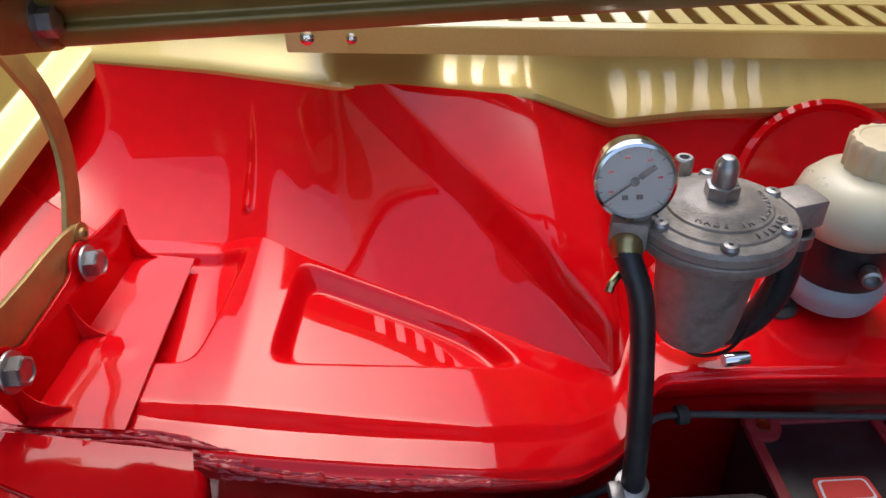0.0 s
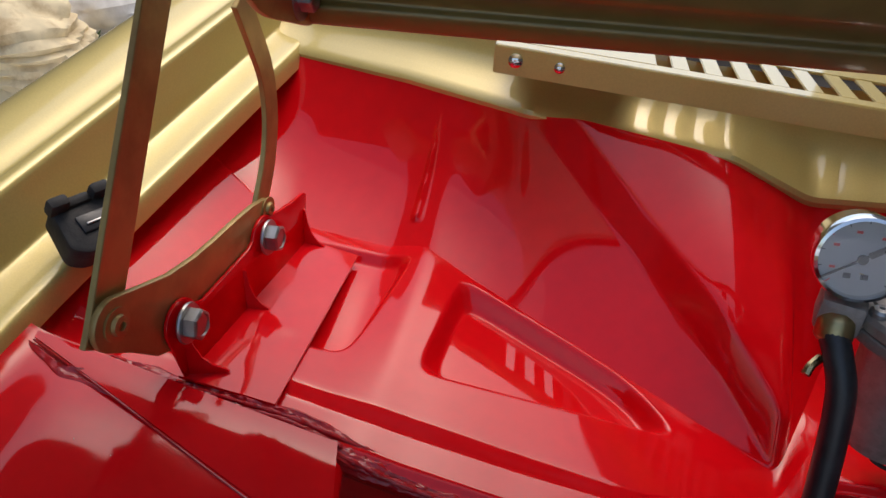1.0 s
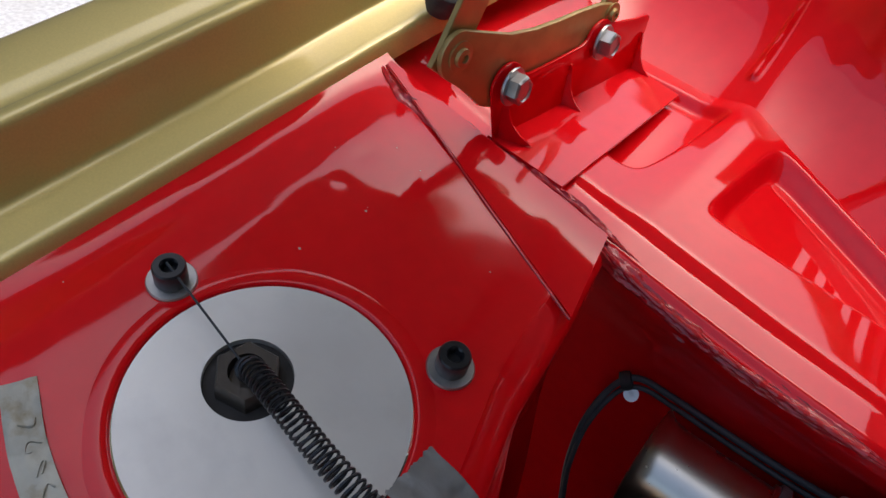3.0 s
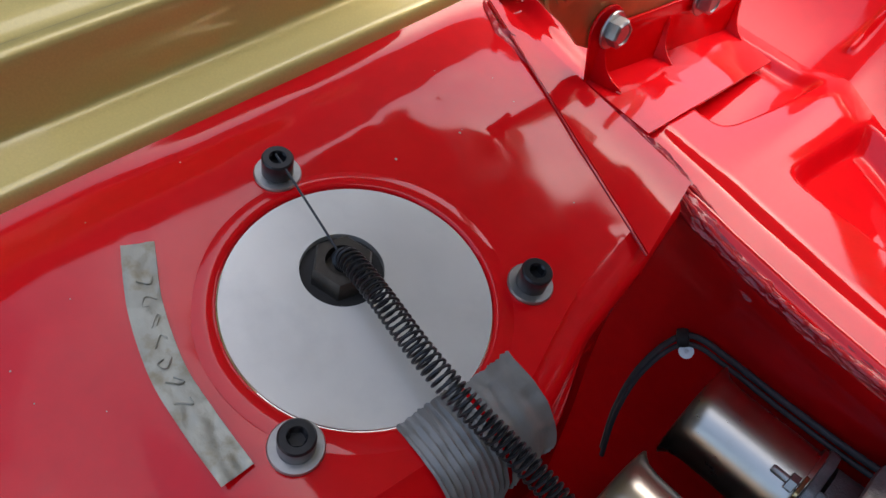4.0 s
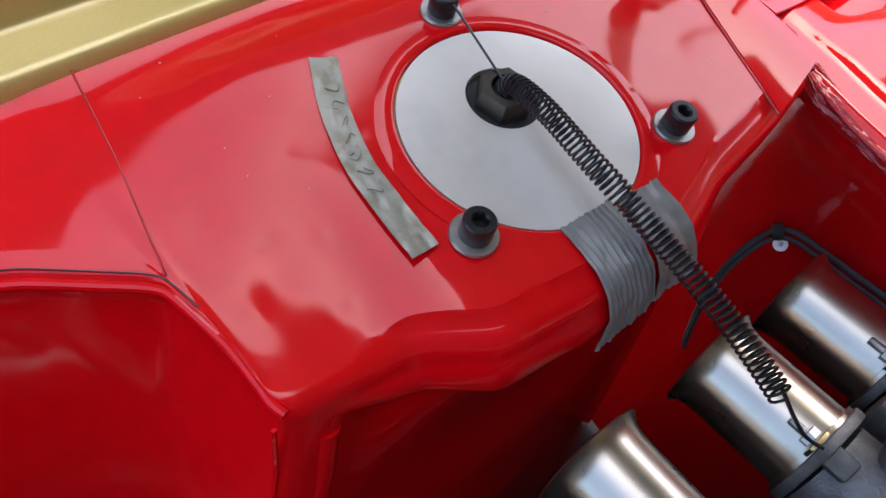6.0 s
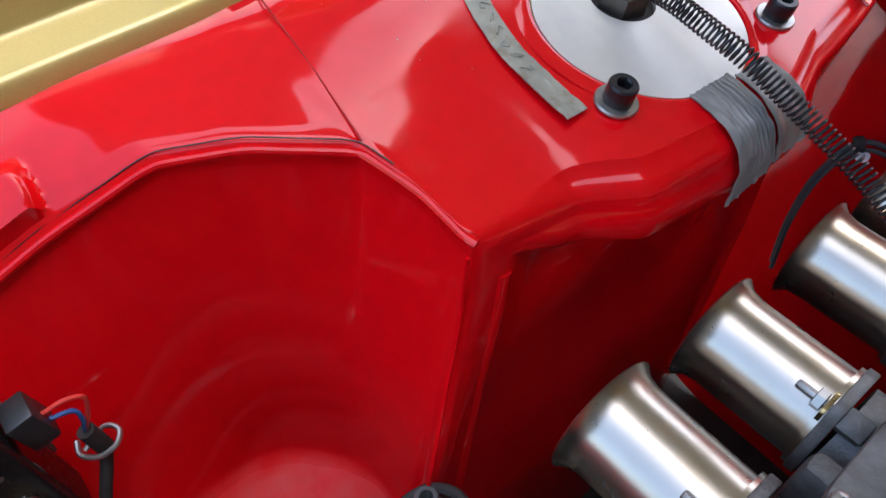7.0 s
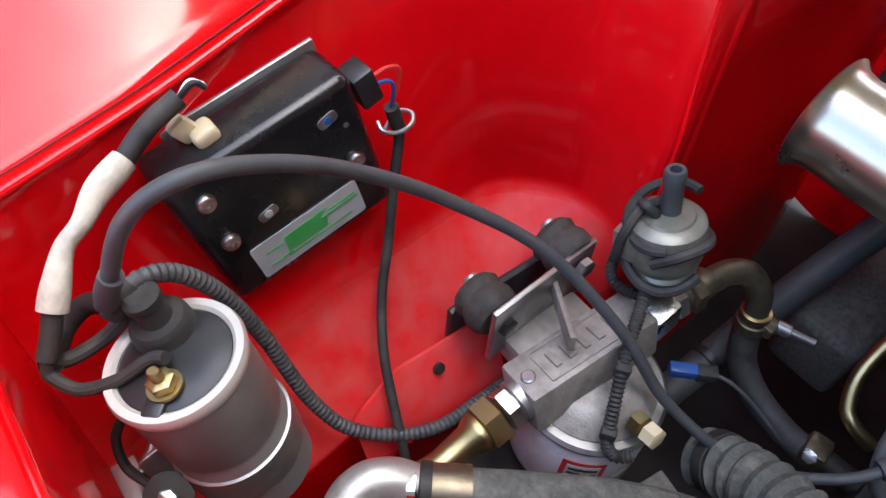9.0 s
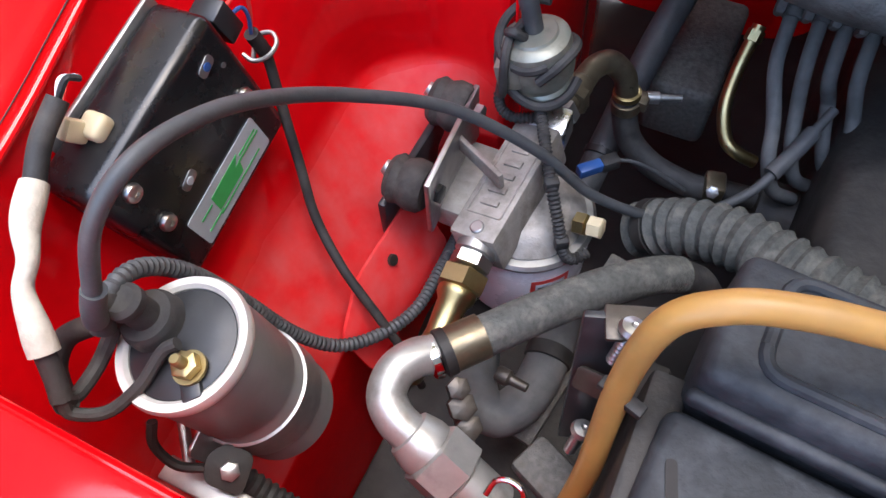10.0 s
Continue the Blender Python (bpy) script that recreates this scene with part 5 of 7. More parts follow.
# ---- twin carburettors with their trumpets ----
TY = (0.234, 0.144, 0.037, -0.055)
tr = thing("intake_trumpet", (-0.056, TY[0], 0.741), "polished steel intake trumpet with brown heat stains", "trumpet", group="trumpets on the carburettors")
m = aim((-0.056, TY[0], 0.741), (1, 0, 0))
part("bell", lathe([(0.0262, 0.070), (0.0264, 0.016), (0.0270, 0.008), (0.0286, 0.0030), (0.0322, 0.0004), (0.0335, 0.0), (0.0339, 0.0008), (0.0324, 0.0022), (0.0298, 0.0056),
                    (0.0284, 0.0120), (0.0281, 0.020), (0.0278, 0.070)], m, 72, caps=False), TRUMPET, tr)
part("foot", lathe([(0.0265, 0.068), (0.0305, 0.068), (0.0305, 0.0705), (0.0265, 0.0705)], m, 48), TRUMPET, tr)
for yy in TY[1:]:
    copy_thing(tr, Matrix.Translation((-0.056, yy, 0.741)))


def ear(a):
    """The outline of a mouth flange: round, with an ear at each of its two studs."""
    first, second = (abs((a - b + math.pi) % (2 * math.pi) - math.pi) for b in (2.183, 5.663))
    return 0.0325 + 0.0050 * math.exp(-(first / 0.26) ** 2) + 0.0115 * math.exp(-(second / 0.26) ** 2)


for n_, (y0, y1) in enumerate(((TY[0], TY[1]), (TY[2], TY[3]))):
    mid = (y0 + y1) / 2
    carb = thing("carburettor", (0.06, mid, 0.69), "grey cast alloy twin-choke carburettor, oily at its joints", "carburettor", group="carburettors")
    for yy in (y0, y1):
        part("mouth_flange", plate([(ear(a) * math.cos(a), ear(a) * math.sin(a)) for a in np.linspace(0, 2 * math.pi, 72, endpoint=False)], Matrix.Translation((0.0145, yy, 0.741)) @ FLAT, 0.0060, 0.0010), CAST, carb)
        part("stud_lug", box((0.014, 0.013, 0.010), Matrix.Translation((0.0260, yy - 0.0175, 0.7650)) @ Matrix.Rotation(radians(35), 4, "X"), 0.002), CAST, carb)
        part("barrel", lathe([(0.0285, 0.0), (0.0290, 0.010), (0.0315, 0.035), (0.0335, 0.060), (0.0335, 0.100)], aim((0.022, yy, 0.738), (1, 0, -0.05)), 48), CAST, carb)
        for dy, dz in ((-0.0165, 0.0235), (0.030, -0.0215)):
            sm = aim((0.0145, yy + dy, 0.741 + dz), (-1, 0, 0))
            part("stud", lathe([(0.0026, 0), (0.0026, 0.017), (0.0020, 0.018), (0, 0.018)], sm, 12), ZINC, carb)
            part("stud_nut", nut(0.0058, 0.0050, sm @ Matrix.Translation((0, 0, 0.0035))), ZINC, carb)
            part("clip_plate", plate(rounded([(-0.009, -0.006), (0.007, -0.007), (0.010, 0.004), (-0.006, 0.007)], 0.003), sm @ Matrix.Translation((0, 0, 0.0006)), 0.0022, 0.0003), BRASS, carb)
    part("float_chamber", box((0.075, 0.098, 0.050), Matrix.Translation((0.073, mid, 0.7700)), 0.009, 3), CAST, carb)
    part("top_cover", plate(rounded([(-0.040, -0.052), (0.040, -0.052), (0.044, 0.0), (0.040, 0.052), (-0.040, 0.052)], 0.014), Matrix.Translation((0.072, mid, 0.7955)), 0.007, 0.0015), CAST, carb)
    part("jet_cover", lathe([(0.021, 0), (0.022, 0.002), (0.021, 0.008), (0.016, 0.010), (0, 0.0105)], Matrix.Translation((0.064, mid, 0.8027)), 36), CAST, carb)
    part("web", box((0.050, 0.016, 0.044), Matrix.Translation((0.046, mid, 0.742)), 0.005), CAST, carb)
    for sx, sy in ((0.038, 0.044), (0.038, -0.044), (0.106, 0.044), (0.106, -0.044), (0.100, 0.0)):
        part("cover_screw", lathe([(0.0042, 0), (0.0042, 0.0018), (0.0030, 0.0028), (0.0010, 0.0030), (0.0006, 0.0016), (0, 0.0016)], Matrix.Translation((sx, mid + sy, 0.8028)), 16), ZINC, carb)
    part("boss", lathe([(0.0065, 0), (0.0060, 0.008), (0.0045, 0.0095), (0, 0.0095)], aim((0.045, y1 - 0.030, 0.752), (-0.2, -1, 0.5)), 20), CAST, carb)
    part("throttle_rod", lathe([(0.004, 0), (0.004, 0.12)], aim((0.118, mid - 0.06, 0.742), (0, 1, 0)), 16), BRASS, carb)
    part("fuel_union", lathe([(0.007, 0), (0.0075, 0.002), (0.0075, 0.012), (0.005, 0.014), (0.005, 0.03)], aim((0.098, y1 - 0.012, 0.797), (0.2, -1, 0.25)), 24), BRASS, carb)

# engine and manifold beyond the carburettors
engine = thing("engine_block", (0.27, 0.0, 0.42), "dark oily engine block and manifold in the bay", "engine")
part("manifold", box((0.09, 0.36, 0.06), Matrix.Translation((0.168, 0.09, 0.742)), 0.012, 3), CAST, engine)
part("block", box((0.22, 0.38, 0.26), Matrix.Translation((0.33, -0.03, 0.56)), 0.02, 3), GRIME, engine)
part("rocker_cover", box((0.16, 0.36, 0.08), Matrix.Translation((0.33, -0.03, 0.715)), 0.02, 3), GRIME, engine)
part("dusty_casting", box((0.058, 0.130, 0.060), Matrix.Translation((0.0140, 0.0650, 0.5180)), 0.008, 3), SPECKLED, engine, "dusty grey-brown casting")
part("sump_side", box((0.10, 0.46, 0.20), Matrix.Translation((0.175, 0.03, 0.52)), 0.02, 3), GRIME, engine)
part("pulley", lathe([(0, 0), (0.062, 0), (0.065, 0.004), (0.058, 0.012), (0.065, 0.020), (0.062, 0.024), (0, 0.024)], aim((0.30, -0.245, 0.52), (0, 1, 0)), 48), GRIME, engine)

# ---- ignition module ----
amp = thing("ignition_module", (-0.19, -0.315, 0.73), "black ignition module with a grey and green label", "ignition module")
tilt = Matrix.Rotation(radians(12), 4, "X")
AF = Matrix.Translation((-0.1900, -0.3180, 0.7315)) @ Matrix.Rotation(radians(-4), 4, "Y") @ tilt
part("case", box((0.033, 0.0985, 0.090), AF, 0.0055, 4), MODULE_BLACK, amp)
part("back_plate", box((0.003, 0.1000, 0.0950), AF @ Matrix.Translation((-0.0182, 0, -0.001)), 0.001), ZINC, amp, "bare alloy back plate")
FACE = AF @ Matrix(((0, 0, 1, 0.0166), (1, 0, 0, 0), (0, 1, 0, 0), (0, 0, 0, 1)))
part("label", plate(rounded([(-0.033, -0.0122), (0.031, -0.0122), (0.031, 0.0122), (-0.033, 0.0122)], 0.0022), FACE @ Matrix.Translation((0.001, -0.0262, 0.0)), 0.0006), LABEL_GREY, amp, "grey label")
part("label_mark", plate([(-0.015, -0.006), (0.009, -0.006), (0.011, 0.0005), (0.007, 0.001), (0.012, 0.006), (-0.014, 0.0050)], FACE @ Matrix.Translation((0.000, -0.0245, 0.0007)), 0.0003), GREEN, amp, "green printed mark")
for k, (lx_, ly_, w_) in enumerate(((0.021, -0.0215, 0.016), (0.020, -0.024, 0.020), (-0.020, -0.032, 0.014), (0.004, -0.0333, 0.040), (-0.021, -0.0225, 0.010))):
    part("print_bar", box((w_, 0.0009, 0.0003), FACE @ Matrix.Translation((lx_, ly_, 0.0008))), GREEN, amp)
for fx, fy in ((0.0368, -0.0020), (-0.0360, 0.0000), (-0.0350, 0.0290)):
    part("dome_screw", lathe([(0.0046, 0), (0.0048, 0.0008), (0.0042, 0.0028), (0.0028, 0.0036), (0.0016, 0.0036), (0.0014, 0.0022), (0, 0.0022)], FACE @ Matrix.Translation((fx, fy, 0)), 24), STEEL, amp)
for fx, fy, mat_ in ((0.0310, 0.0300, BLUE), (-0.0140, 0.0010, LABEL_GREY)):
    part("slot_plug", plate(rounded([(-0.0055, -0.0032), (0.0055, -0.0032), (0.0055, 0.0032), (-0.0055, 0.0032)], 0.003), FACE @ Matrix.Translation((fx, fy, 0.0)) @ Matrix.Rotation(0.2, 4, "Z"), 0.0007, 0.0002), ZINC, amp)
    part("plug_centre", lathe([(0.0022, 0), (0.0022, 0.0012), (0, 0.0014)], FACE @ Matrix.Translation((fx, fy, 0.0)), 20), mat_, amp)
part("rivet_hole", lathe([(0.0014, 0), (0.0014, 0.0006), (0, 0.0006)], FACE @ Matrix.Translation((0.0385, 0.021, 0)), 14), ZINC, amp)
part("connector", box((0.016, 0.012, 0.020), AF @ Matrix.Translation((0.004, 0.0575, 0.026)) @ Matrix.Rotation(0.1, 4, "X"), 0.0015), BLACK, amp, "black plug at its end")
part("cream_plug", join(box((0.018, 0.016, 0.004), AF @ Matrix.Translation((0.002, -0.0165, 0.0425)), 0.0015), box((0.012, 0.012, 0.009), AF @ Matrix.Translation((0.000, -0.0180, 0.0475)) @ Matrix.Rotation(0.15, 4, "X"), 0.003, 3)), CREAM, amp, "cream plastic plug on its top")
part("plug_post", box((0.007, 0.010, 0.012), AF @ Matrix.Translation((-0.004, -0.024, 0.052)) @ Matrix.Rotation(0.4, 4, "X"), 0.002), CREAM, amp)

loom = thing("module_lead", (-0.17, -0.40, 0.77), "lead in a cream fabric sleeve with black shrink ends", "cable")
white = [(-0.1965, -0.3500, 0.7940), (-0.1955, -0.3660, 0.7870), (-0.1925, -0.3800, 0.7780), (-0.1860, -0.3950, 0.7740), (-0.1775, -0.4060, 0.7700), (-0.1750, -0.4160, 0.7640), (-0.1665, -0.4250, 0.7560), (-0.1610, -0.4310, 0.7490)]
part("sleeve", tube(white[2:], 0.0050, 16, 8, swell=lambda f, s: 1.0 + 0.22 * math.sin(f * 7.5 + 0.6)), SLEEVE, loom)
part("upper_shrink", tube(white[:3], 0.0045, 14), RUBBER, loom)
part("lower_shrink", tube([white[-1], (-0.1560, -0.4370, 0.7400), (-0.1525, -0.4420, 0.7340)], 0.0042, 14), RUBBER, loom)
for k in range(3):
    part("strand", tube([(-0.1965, -0.3500, 0.7940), (-0.1975 + 0.002 * k, -0.3440, 0.7985 + 0.001 * k), (-0.1945 + 0.001 * k, -0.3395, 0.7970)], 0.0014, 8), WHITE if k < 2 else RUBBER, loom)
part("tail", tube([(-0.1525, -0.4420, 0.7340), (-0.1490, -0.4440, 0.7280), (-0.1390, -0.4370, 0.7240), (-0.1310, -0.4230, 0.7290), (-0.1270, -0.4090, 0.7370), (-0.1220, -0.4040, 0.7400)], 0.0028, 10), RUBBER, loom)
part("second_tail", tube([(-0.1525, -0.4420, 0.7340), (-0.1540, -0.4370, 0.7260), (-0.1560, -0.4230, 0.7240), (-0.1540, -0.4100, 0.7330), (-0.1530, -0.4050, 0.7380)], 0.0034, 10), RUBBER, loom)
part("back_loop", tube([(-0.1530, -0.4050, 0.7380), (-0.1640, -0.4110, 0.7330), (-0.1740, -0.4200, 0.7280), (-0.1730, -0.4310, 0.7230), (-0.1620, -0.4390, 0.7240), (-0.1525, -0.4420, 0.7300)], 0.0050, 12), RUBBER, loom)

pick = thing("sensor_lead", (-0.17, -0.262, 0.70), "black sleeved lead with red and blue wires and a tie", "cable")
wire = [(-0.1865, -0.2510, 0.7480), (-0.1850, -0.2470, 0.7320), (-0.1760, -0.2570, 0.7050), (-0.1660, -0.2680, 0.6720), (-0.1520, -0.2830, 0.6450), (-0.1270, -0.2990, 0.6240), (-0.1000, -0.3090, 0.5980), (-0.0820, -0.3140, 0.5680), (-0.068, -0.316, 0.50)]
part("sleeve", tube(wire, 0.0030, 12), RUBBER, pick)
part("collar", tube(wire[:2], 0.0041, 12), RUBBER, pick)
part("red_wire", tube([(-0.1865, -0.2510, 0.7480), (-0.1860, -0.2470, 0.7600), (-0.1865, -0.2460, 0.7700), (-0.1870, -0.2530, 0.7730), (-0.1870, -0.2620, 0.7715)], 0.0011, 8), WIRE_RED, pick)
part("blue_wire", tube([(-0.1865, -0.2510, 0.7480), (-0.1855, -0.2500, 0.7590), (-0.1865, -0.2520, 0.7650), (-0.1870, -0.2620, 0.7665)], 0.0011, 8), BLUE, pick)
part("wire_tie", tube([(-0.192, -0.2560, 0.7360), (-0.185, -0.2570, 0.7350), (-0.179, -0.2510, 0.7360), (-0.179, -0.2430, 0.7380), (-0.185, -0.2390, 0.7390), (-0.191, -0.2440, 0.7380), (-0.187, -0.2550, 0.7340)], 0.0013, 8), ZINC, pick)

# ---- ignition coil ----
coil = thing("ignition_coil", (-0.123, -0.398, 0.63), "grey metal ignition coil with a black top in a clamp", "ignition coil")
CM = aim((-0.1126, -0.3874, 0.6260), (-0.132, -0.13, 1.0))
part("can", lathe([(0, 0), (0.026, 0), (0.0285, 0.003), (0.0288, 0.050), (0.0278, 0.052), (0.0278, 0.056), (0.0290, 0.058), (0.0290, 0.0998)], CM, 64), COIL_CAN, coil)
part("crimped_rim", lathe([(0.0288, 0.0990), (0.0298, 0.1005), (0.0305, 0.1045), (0.0295, 0.1070), (0.0262, 0.1070), (0.0246, 0.1056), (0.0244, 0.1030)], CM, 64), DISC, coil, "bright crimped steel rim")
part("top", lathe([(0.0248, 0.1040), (0.0240, 0.1052), (0.0200, 0.1062), (0.0150, 0.1075), (0.0, 0.1080)], CM, 48), BLACK, coil, "black insulating top")
part("tower", lathe([(0.0150, 0.106), (0.0145, 0.108), (0.0138, 0.118), (0.0130, 0.120), (0.0120, 0.1215), (0.0075, 0.1220), (0.0072, 0.132), (0.0085, 0.134), (0.0085, 0.138), (0.0060, 0.140)], CM @ Matrix.Translation((-0.0130, -0.0090, 0.004)) @ Matrix.Diagonal((0.95, 0.95, 0.92, 1)), 36), RUBBER, coil, "black rubber boot")
for bx, by in ((0.014, 0.003),):
    sm = CM @ Matrix.Translation((bx, by, 0.108))
    part("terminal_washer", lathe([(0.002, 0), (0.0074, 0), (0.0074, 0.0016), (0.002, 0.0016)], sm, 24), BRASS, coil)
    part("terminal_nut", nut(0.0060, 0.0050, sm @ Matrix.Translation((0, 0, 0.0016))), BRASS, coil)
    part("terminal_stud", lathe([(0.0026, 0), (0.0026, 0.012), (0.0020, 0.0128), (0, 0.0128)], sm, 14), BRASS, coil)
    part("terminal_base", box((0.020, 0.009, 0.004), sm @ Matrix.Translation((0.003, -0.002, -0.002)), 0.0015), BLACK, coil)
part("clamp_band", lathe([(0.0290, 0.024), (0.0302, 0.0245), (0.0302, 0.0445), (0.0290, 0.045)], CM, 64), ZINC, coil, "dull clamp band")
part("clamp_ear", plate(rounded([(-0.011, 0), (0.011, 0), (0.011, 0.024), (-0.011, 0.024)], 0.004), CM @ Matrix.Translation((0.020, -0.022, 0.034)) @ Matrix.Rotation(radians(-40), 4, "Z") @ Matrix.Rotation(radians(90), 4, "X"), 0.002, 0.0004), ZINC, coil)
part("clamp_ear", plate(rounded([(-0.011, 0), (0.011, 0), (0.011, 0.022), (-0.011, 0.022)], 0.004), CM @ Matrix.Translation((-0.012, -0.028, 0.034)) @ Matrix.Rotation(radians(-20), 4, "Z") @ Matrix.Rotation(radians(90), 4, "X"), 0.002, 0.0004), ZINC, coil)
part("clamp_bolt", lathe([(0.003, 0), (0.003, 0.036)], CM @ Matrix.Translation((-0.012, -0.041, 0.034)) @ Matrix.Rotation(radians(90), 4, "Y"), 14), ZINC, coil)
part("bracket", box((0.060, 0.012, 0.004), Matrix.Translation((-0.11, -0.442, 0.652)), 0.001), ZINC, coil)
part("lug", plate(rounded([(-0.010, -0.009), (0.010, -0.009), (0.012, 0.006), (0.004, 0.013), (-0.008, 0.010)], 0.005), aim((-0.106, -0.4310, 0.662), (0.45, -0.15, 0.9), 30), 0.0022, 0.0004), GRIME, coil, "steel clamp lug")
part("lug_bolt", nut(0.0048, 0.004, aim((-0.105, -0.4312, 0.6642), (0.45, -0.15, 0.9))), ZINC, coil)
part("side_strap", tube([(-0.139, -0.4300, 0.690), (-0.137, -0.4375, 0.680), (-0.128, -0.4400, 0.668), (-0.116, -0.4350, 0.664)], 0.0024, 8), GRIME, coil)

ht = thing("ignition_lead", (-0.05, -0.33, 0.80), "thick grey rubber ignition lead arching over the bay", "cable")
lead = [(-0.1457, -0.4107, 0.7629), (-0.1349, -0.3953, 0.8044), (-0.1275, -0.3729, 0.8192), (-0.1262, -0.3405, 0.8080), (-0.1280, -0.3034, 0.7790), (-0.1190, -0.2633, 0.7443),
        (-0.0896, -0.2222, 0.7065), (-0.0450, -0.1982, 0.6650), (-0.0060, -0.1830, 0.6200), (0.0429, -0.1565, 0.5900), (0.0814, -0.1203, 0.5929), (0.0995, -0.0870, 0.6060), (0.115, -0.05, 0.622)]
part("lead", tube(lead, 0.0035, 14, 10), RUBBER_GREY, ht)
part("boot", tube([(-0.1475, -0.4125, 0.7550), (-0.1457, -0.4107, 0.7629), (-0.1425, -0.4065, 0.7740)], 0.0048, 16, 4), RUBBER_GREY, ht, "grey rubber end boot")
part("end_boot", tube([(0.092, -0.102, 0.600), (0.0995, -0.0870, 0.6060), (0.108, -0.067, 0.614)], 0.0058, 16, 4), RUBBER_GREY, ht)

conduit = thing("ribbed_conduit", (-0.16, -0.33, 0.62), "black ribbed plastic conduit along the wing", "cable")
part("conduit", ribbed([(-0.150, -0.410, 0.748), (-0.1520, -0.3980, 0.7540), (-0.1540, -0.3830, 0.7440), (-0.1520, -0.3690, 0.7180), (-0.1460, -0.3580, 0.6780), (-0.1290, -0.3490, 0.6300), (-0.1120, -0.3370, 0.6040), (-0.0960, -0.3150, 0.5920), (-0.0860, -0.2880, 0.5860), (-0.0860, -0.2540, 0.5820), (-0.09, -0.22, 0.57)], 0.0040, 0.0034, 0.10, 12), RUBBER_GREY, conduit)

part("end_sleeve", tube([(-0.1500, -0.4130, 0.7440), (-0.1505, -0.4070, 0.7510), (-0.1520, -0.4010, 0.7535)], 0.0050, 14, 4), RUBBER, conduit, "black sleeve at its end")

under = thing("lower_conduit", (-0.07, -0.432, 0.60), "black ribbed conduit behind the coil bracket", "cable")
part("conduit", ribbed([(-0.112, -0.430, 0.632), (-0.090, -0.431, 0.618), (-0.060, -0.431, 0.604), (-0.025, -0.430, 0.592), (0.02, -0.428, 0.58)], 0.0075, 0.0046, 0.10, 14), RUBBER, under)
part("clip", box((0.010, 0.020, 0.018), Matrix.Translation((-0.062, -0.431, 0.605)), 0.003), BLACK, under)

# ---- remote oil filter ----
of = thing("oil_filter", (-0.048, -0.200, 0.52), "white spin-on oil filter with a red printed panel", "oil filter")
OM = Matrix.Translation((-0.0470, -0.2010, 0.5295))
part("can", lathe([(0, 0), (0.036, 0), (0.043, 0.004), (0.0445, 0.012), (0.0445, 0.066), (0.0430, 0.070), (0.0400, 0.0710)], OM, 64), WHITE, of)
part("seam", lathe([(0.0400, 0.071), (0.0448, 0.0712), (0.0462, 0.0726), (0.0462, 0.0745), (0.0440, 0.0765), (0.038, 0.0770)], OM, 64), ZINC, of, "rolled steel seam")
lab = []
for u in np.linspace(0, 1, 12):
    a = radians(-62 + 34 * u)
    lab.append([(OM.translation.x + 0.0450 * math.cos(a), OM.translation.y + 0.0450 * math.sin(a), 0.5475 + 0.040 * v) for v in (0, 0.5, 1)])
part("print_panel", grid(lab, 0.0003), LABEL_RED, of)
lab = []
for u in np.linspace(0, 1, 12):
    a = radians(-58 + 26 * u)
    lab.append([(OM.translation.x + 0.0454 * math.cos(a), OM.translation.y + 0.0454 * math.sin(a), 0.5615 + 0.022 * v) for v in (0, 0.5, 1)])
part("print_field", grid(lab, 0.0002), WHITE, of)
for k in range(3):
    lab = []
    for u in np.linspace(0, 1, 8):
        a = radians(-56 + 22 * u)
        lab.append([(OM.translation.x + 0.0457 * math.cos(a), OM.translation.y + 0.0457 * math.sin(a), 0.5650 + 0.006 * k + 0.003 * v) for v in (0, 1)])
    part("print_bar", grid(lab, 0.0002), LABEL_RED if k == 0 else INK, of)

head = thing("filter_head", (-0.058, -0.206, 0.60), "cast alloy remote oil filter head with bolted bracket", "filter head")
HD = Matrix.Translation((-0.0570, -0.2060, 0.6250)) @ Matrix.Rotation(radians(-4), 4, "Z") @ Matrix.Rotation(radians(5), 4, "X") @ Matrix.Rotation(radians(-14), 4, "Y")
part("dome", lathe([(0.0390, 0.6050), (0.0394, 0.6080), (0.0330, 0.6140), (0.026, 0.6190), (0.0, 0.6200)], Matrix.Translation((-0.0470, -0.2010, 0)), 56), CAST_WARM, head)
part("bar", box((0.032, 0.092, 0.032), HD, 0.0025, 2), CAST_WARM, head)
part("panel_edge", box((0.0235, 0.0012, 0.0012), HD @ Matrix.Translation((0, -0.0290, 0.0163)), 0.0003), CAST_WARM, head)
part("panel_edge", box((0.0012, 0.062, 0.0012), HD @ Matrix.Translation((0.0117, 0.0025, 0.0163)), 0.0003), CAST_WARM, head)
part("panel_edge", box((0.0012, 0.062, 0.0012), HD @ Matrix.Translation((-0.0117, 0.0025, 0.0163)), 0.0003), CAST_WARM, head)
for k in range(5):
    part("emblem_bar", box((0.0120, 0.0040 + 0.0012 * (k % 2), 0.0024), HD @ Matrix.Translation((0, -0.020 + 0.0105 * k, 0.0163)), 0.0004), CAST_WARM, head)
part("slot_screw", lathe([(0.0044, 0), (0.0044, 0.0014), (0.0036, 0.0020), (0, 0.0020)], HD @ Matrix.Translation((0.001, -0.0385, 0.0158)), 20), ZINC, head)
part("web", box((0.0035, 0.052, 0.011), Matrix.Translation((-0.0800, -0.2060, 0.6480)) @ Matrix.Rotation(radians(58), 4, "Z") @ Matrix.Rotation(radians(-12), 4, "X"), 0.0008), CAST_WARM, head)
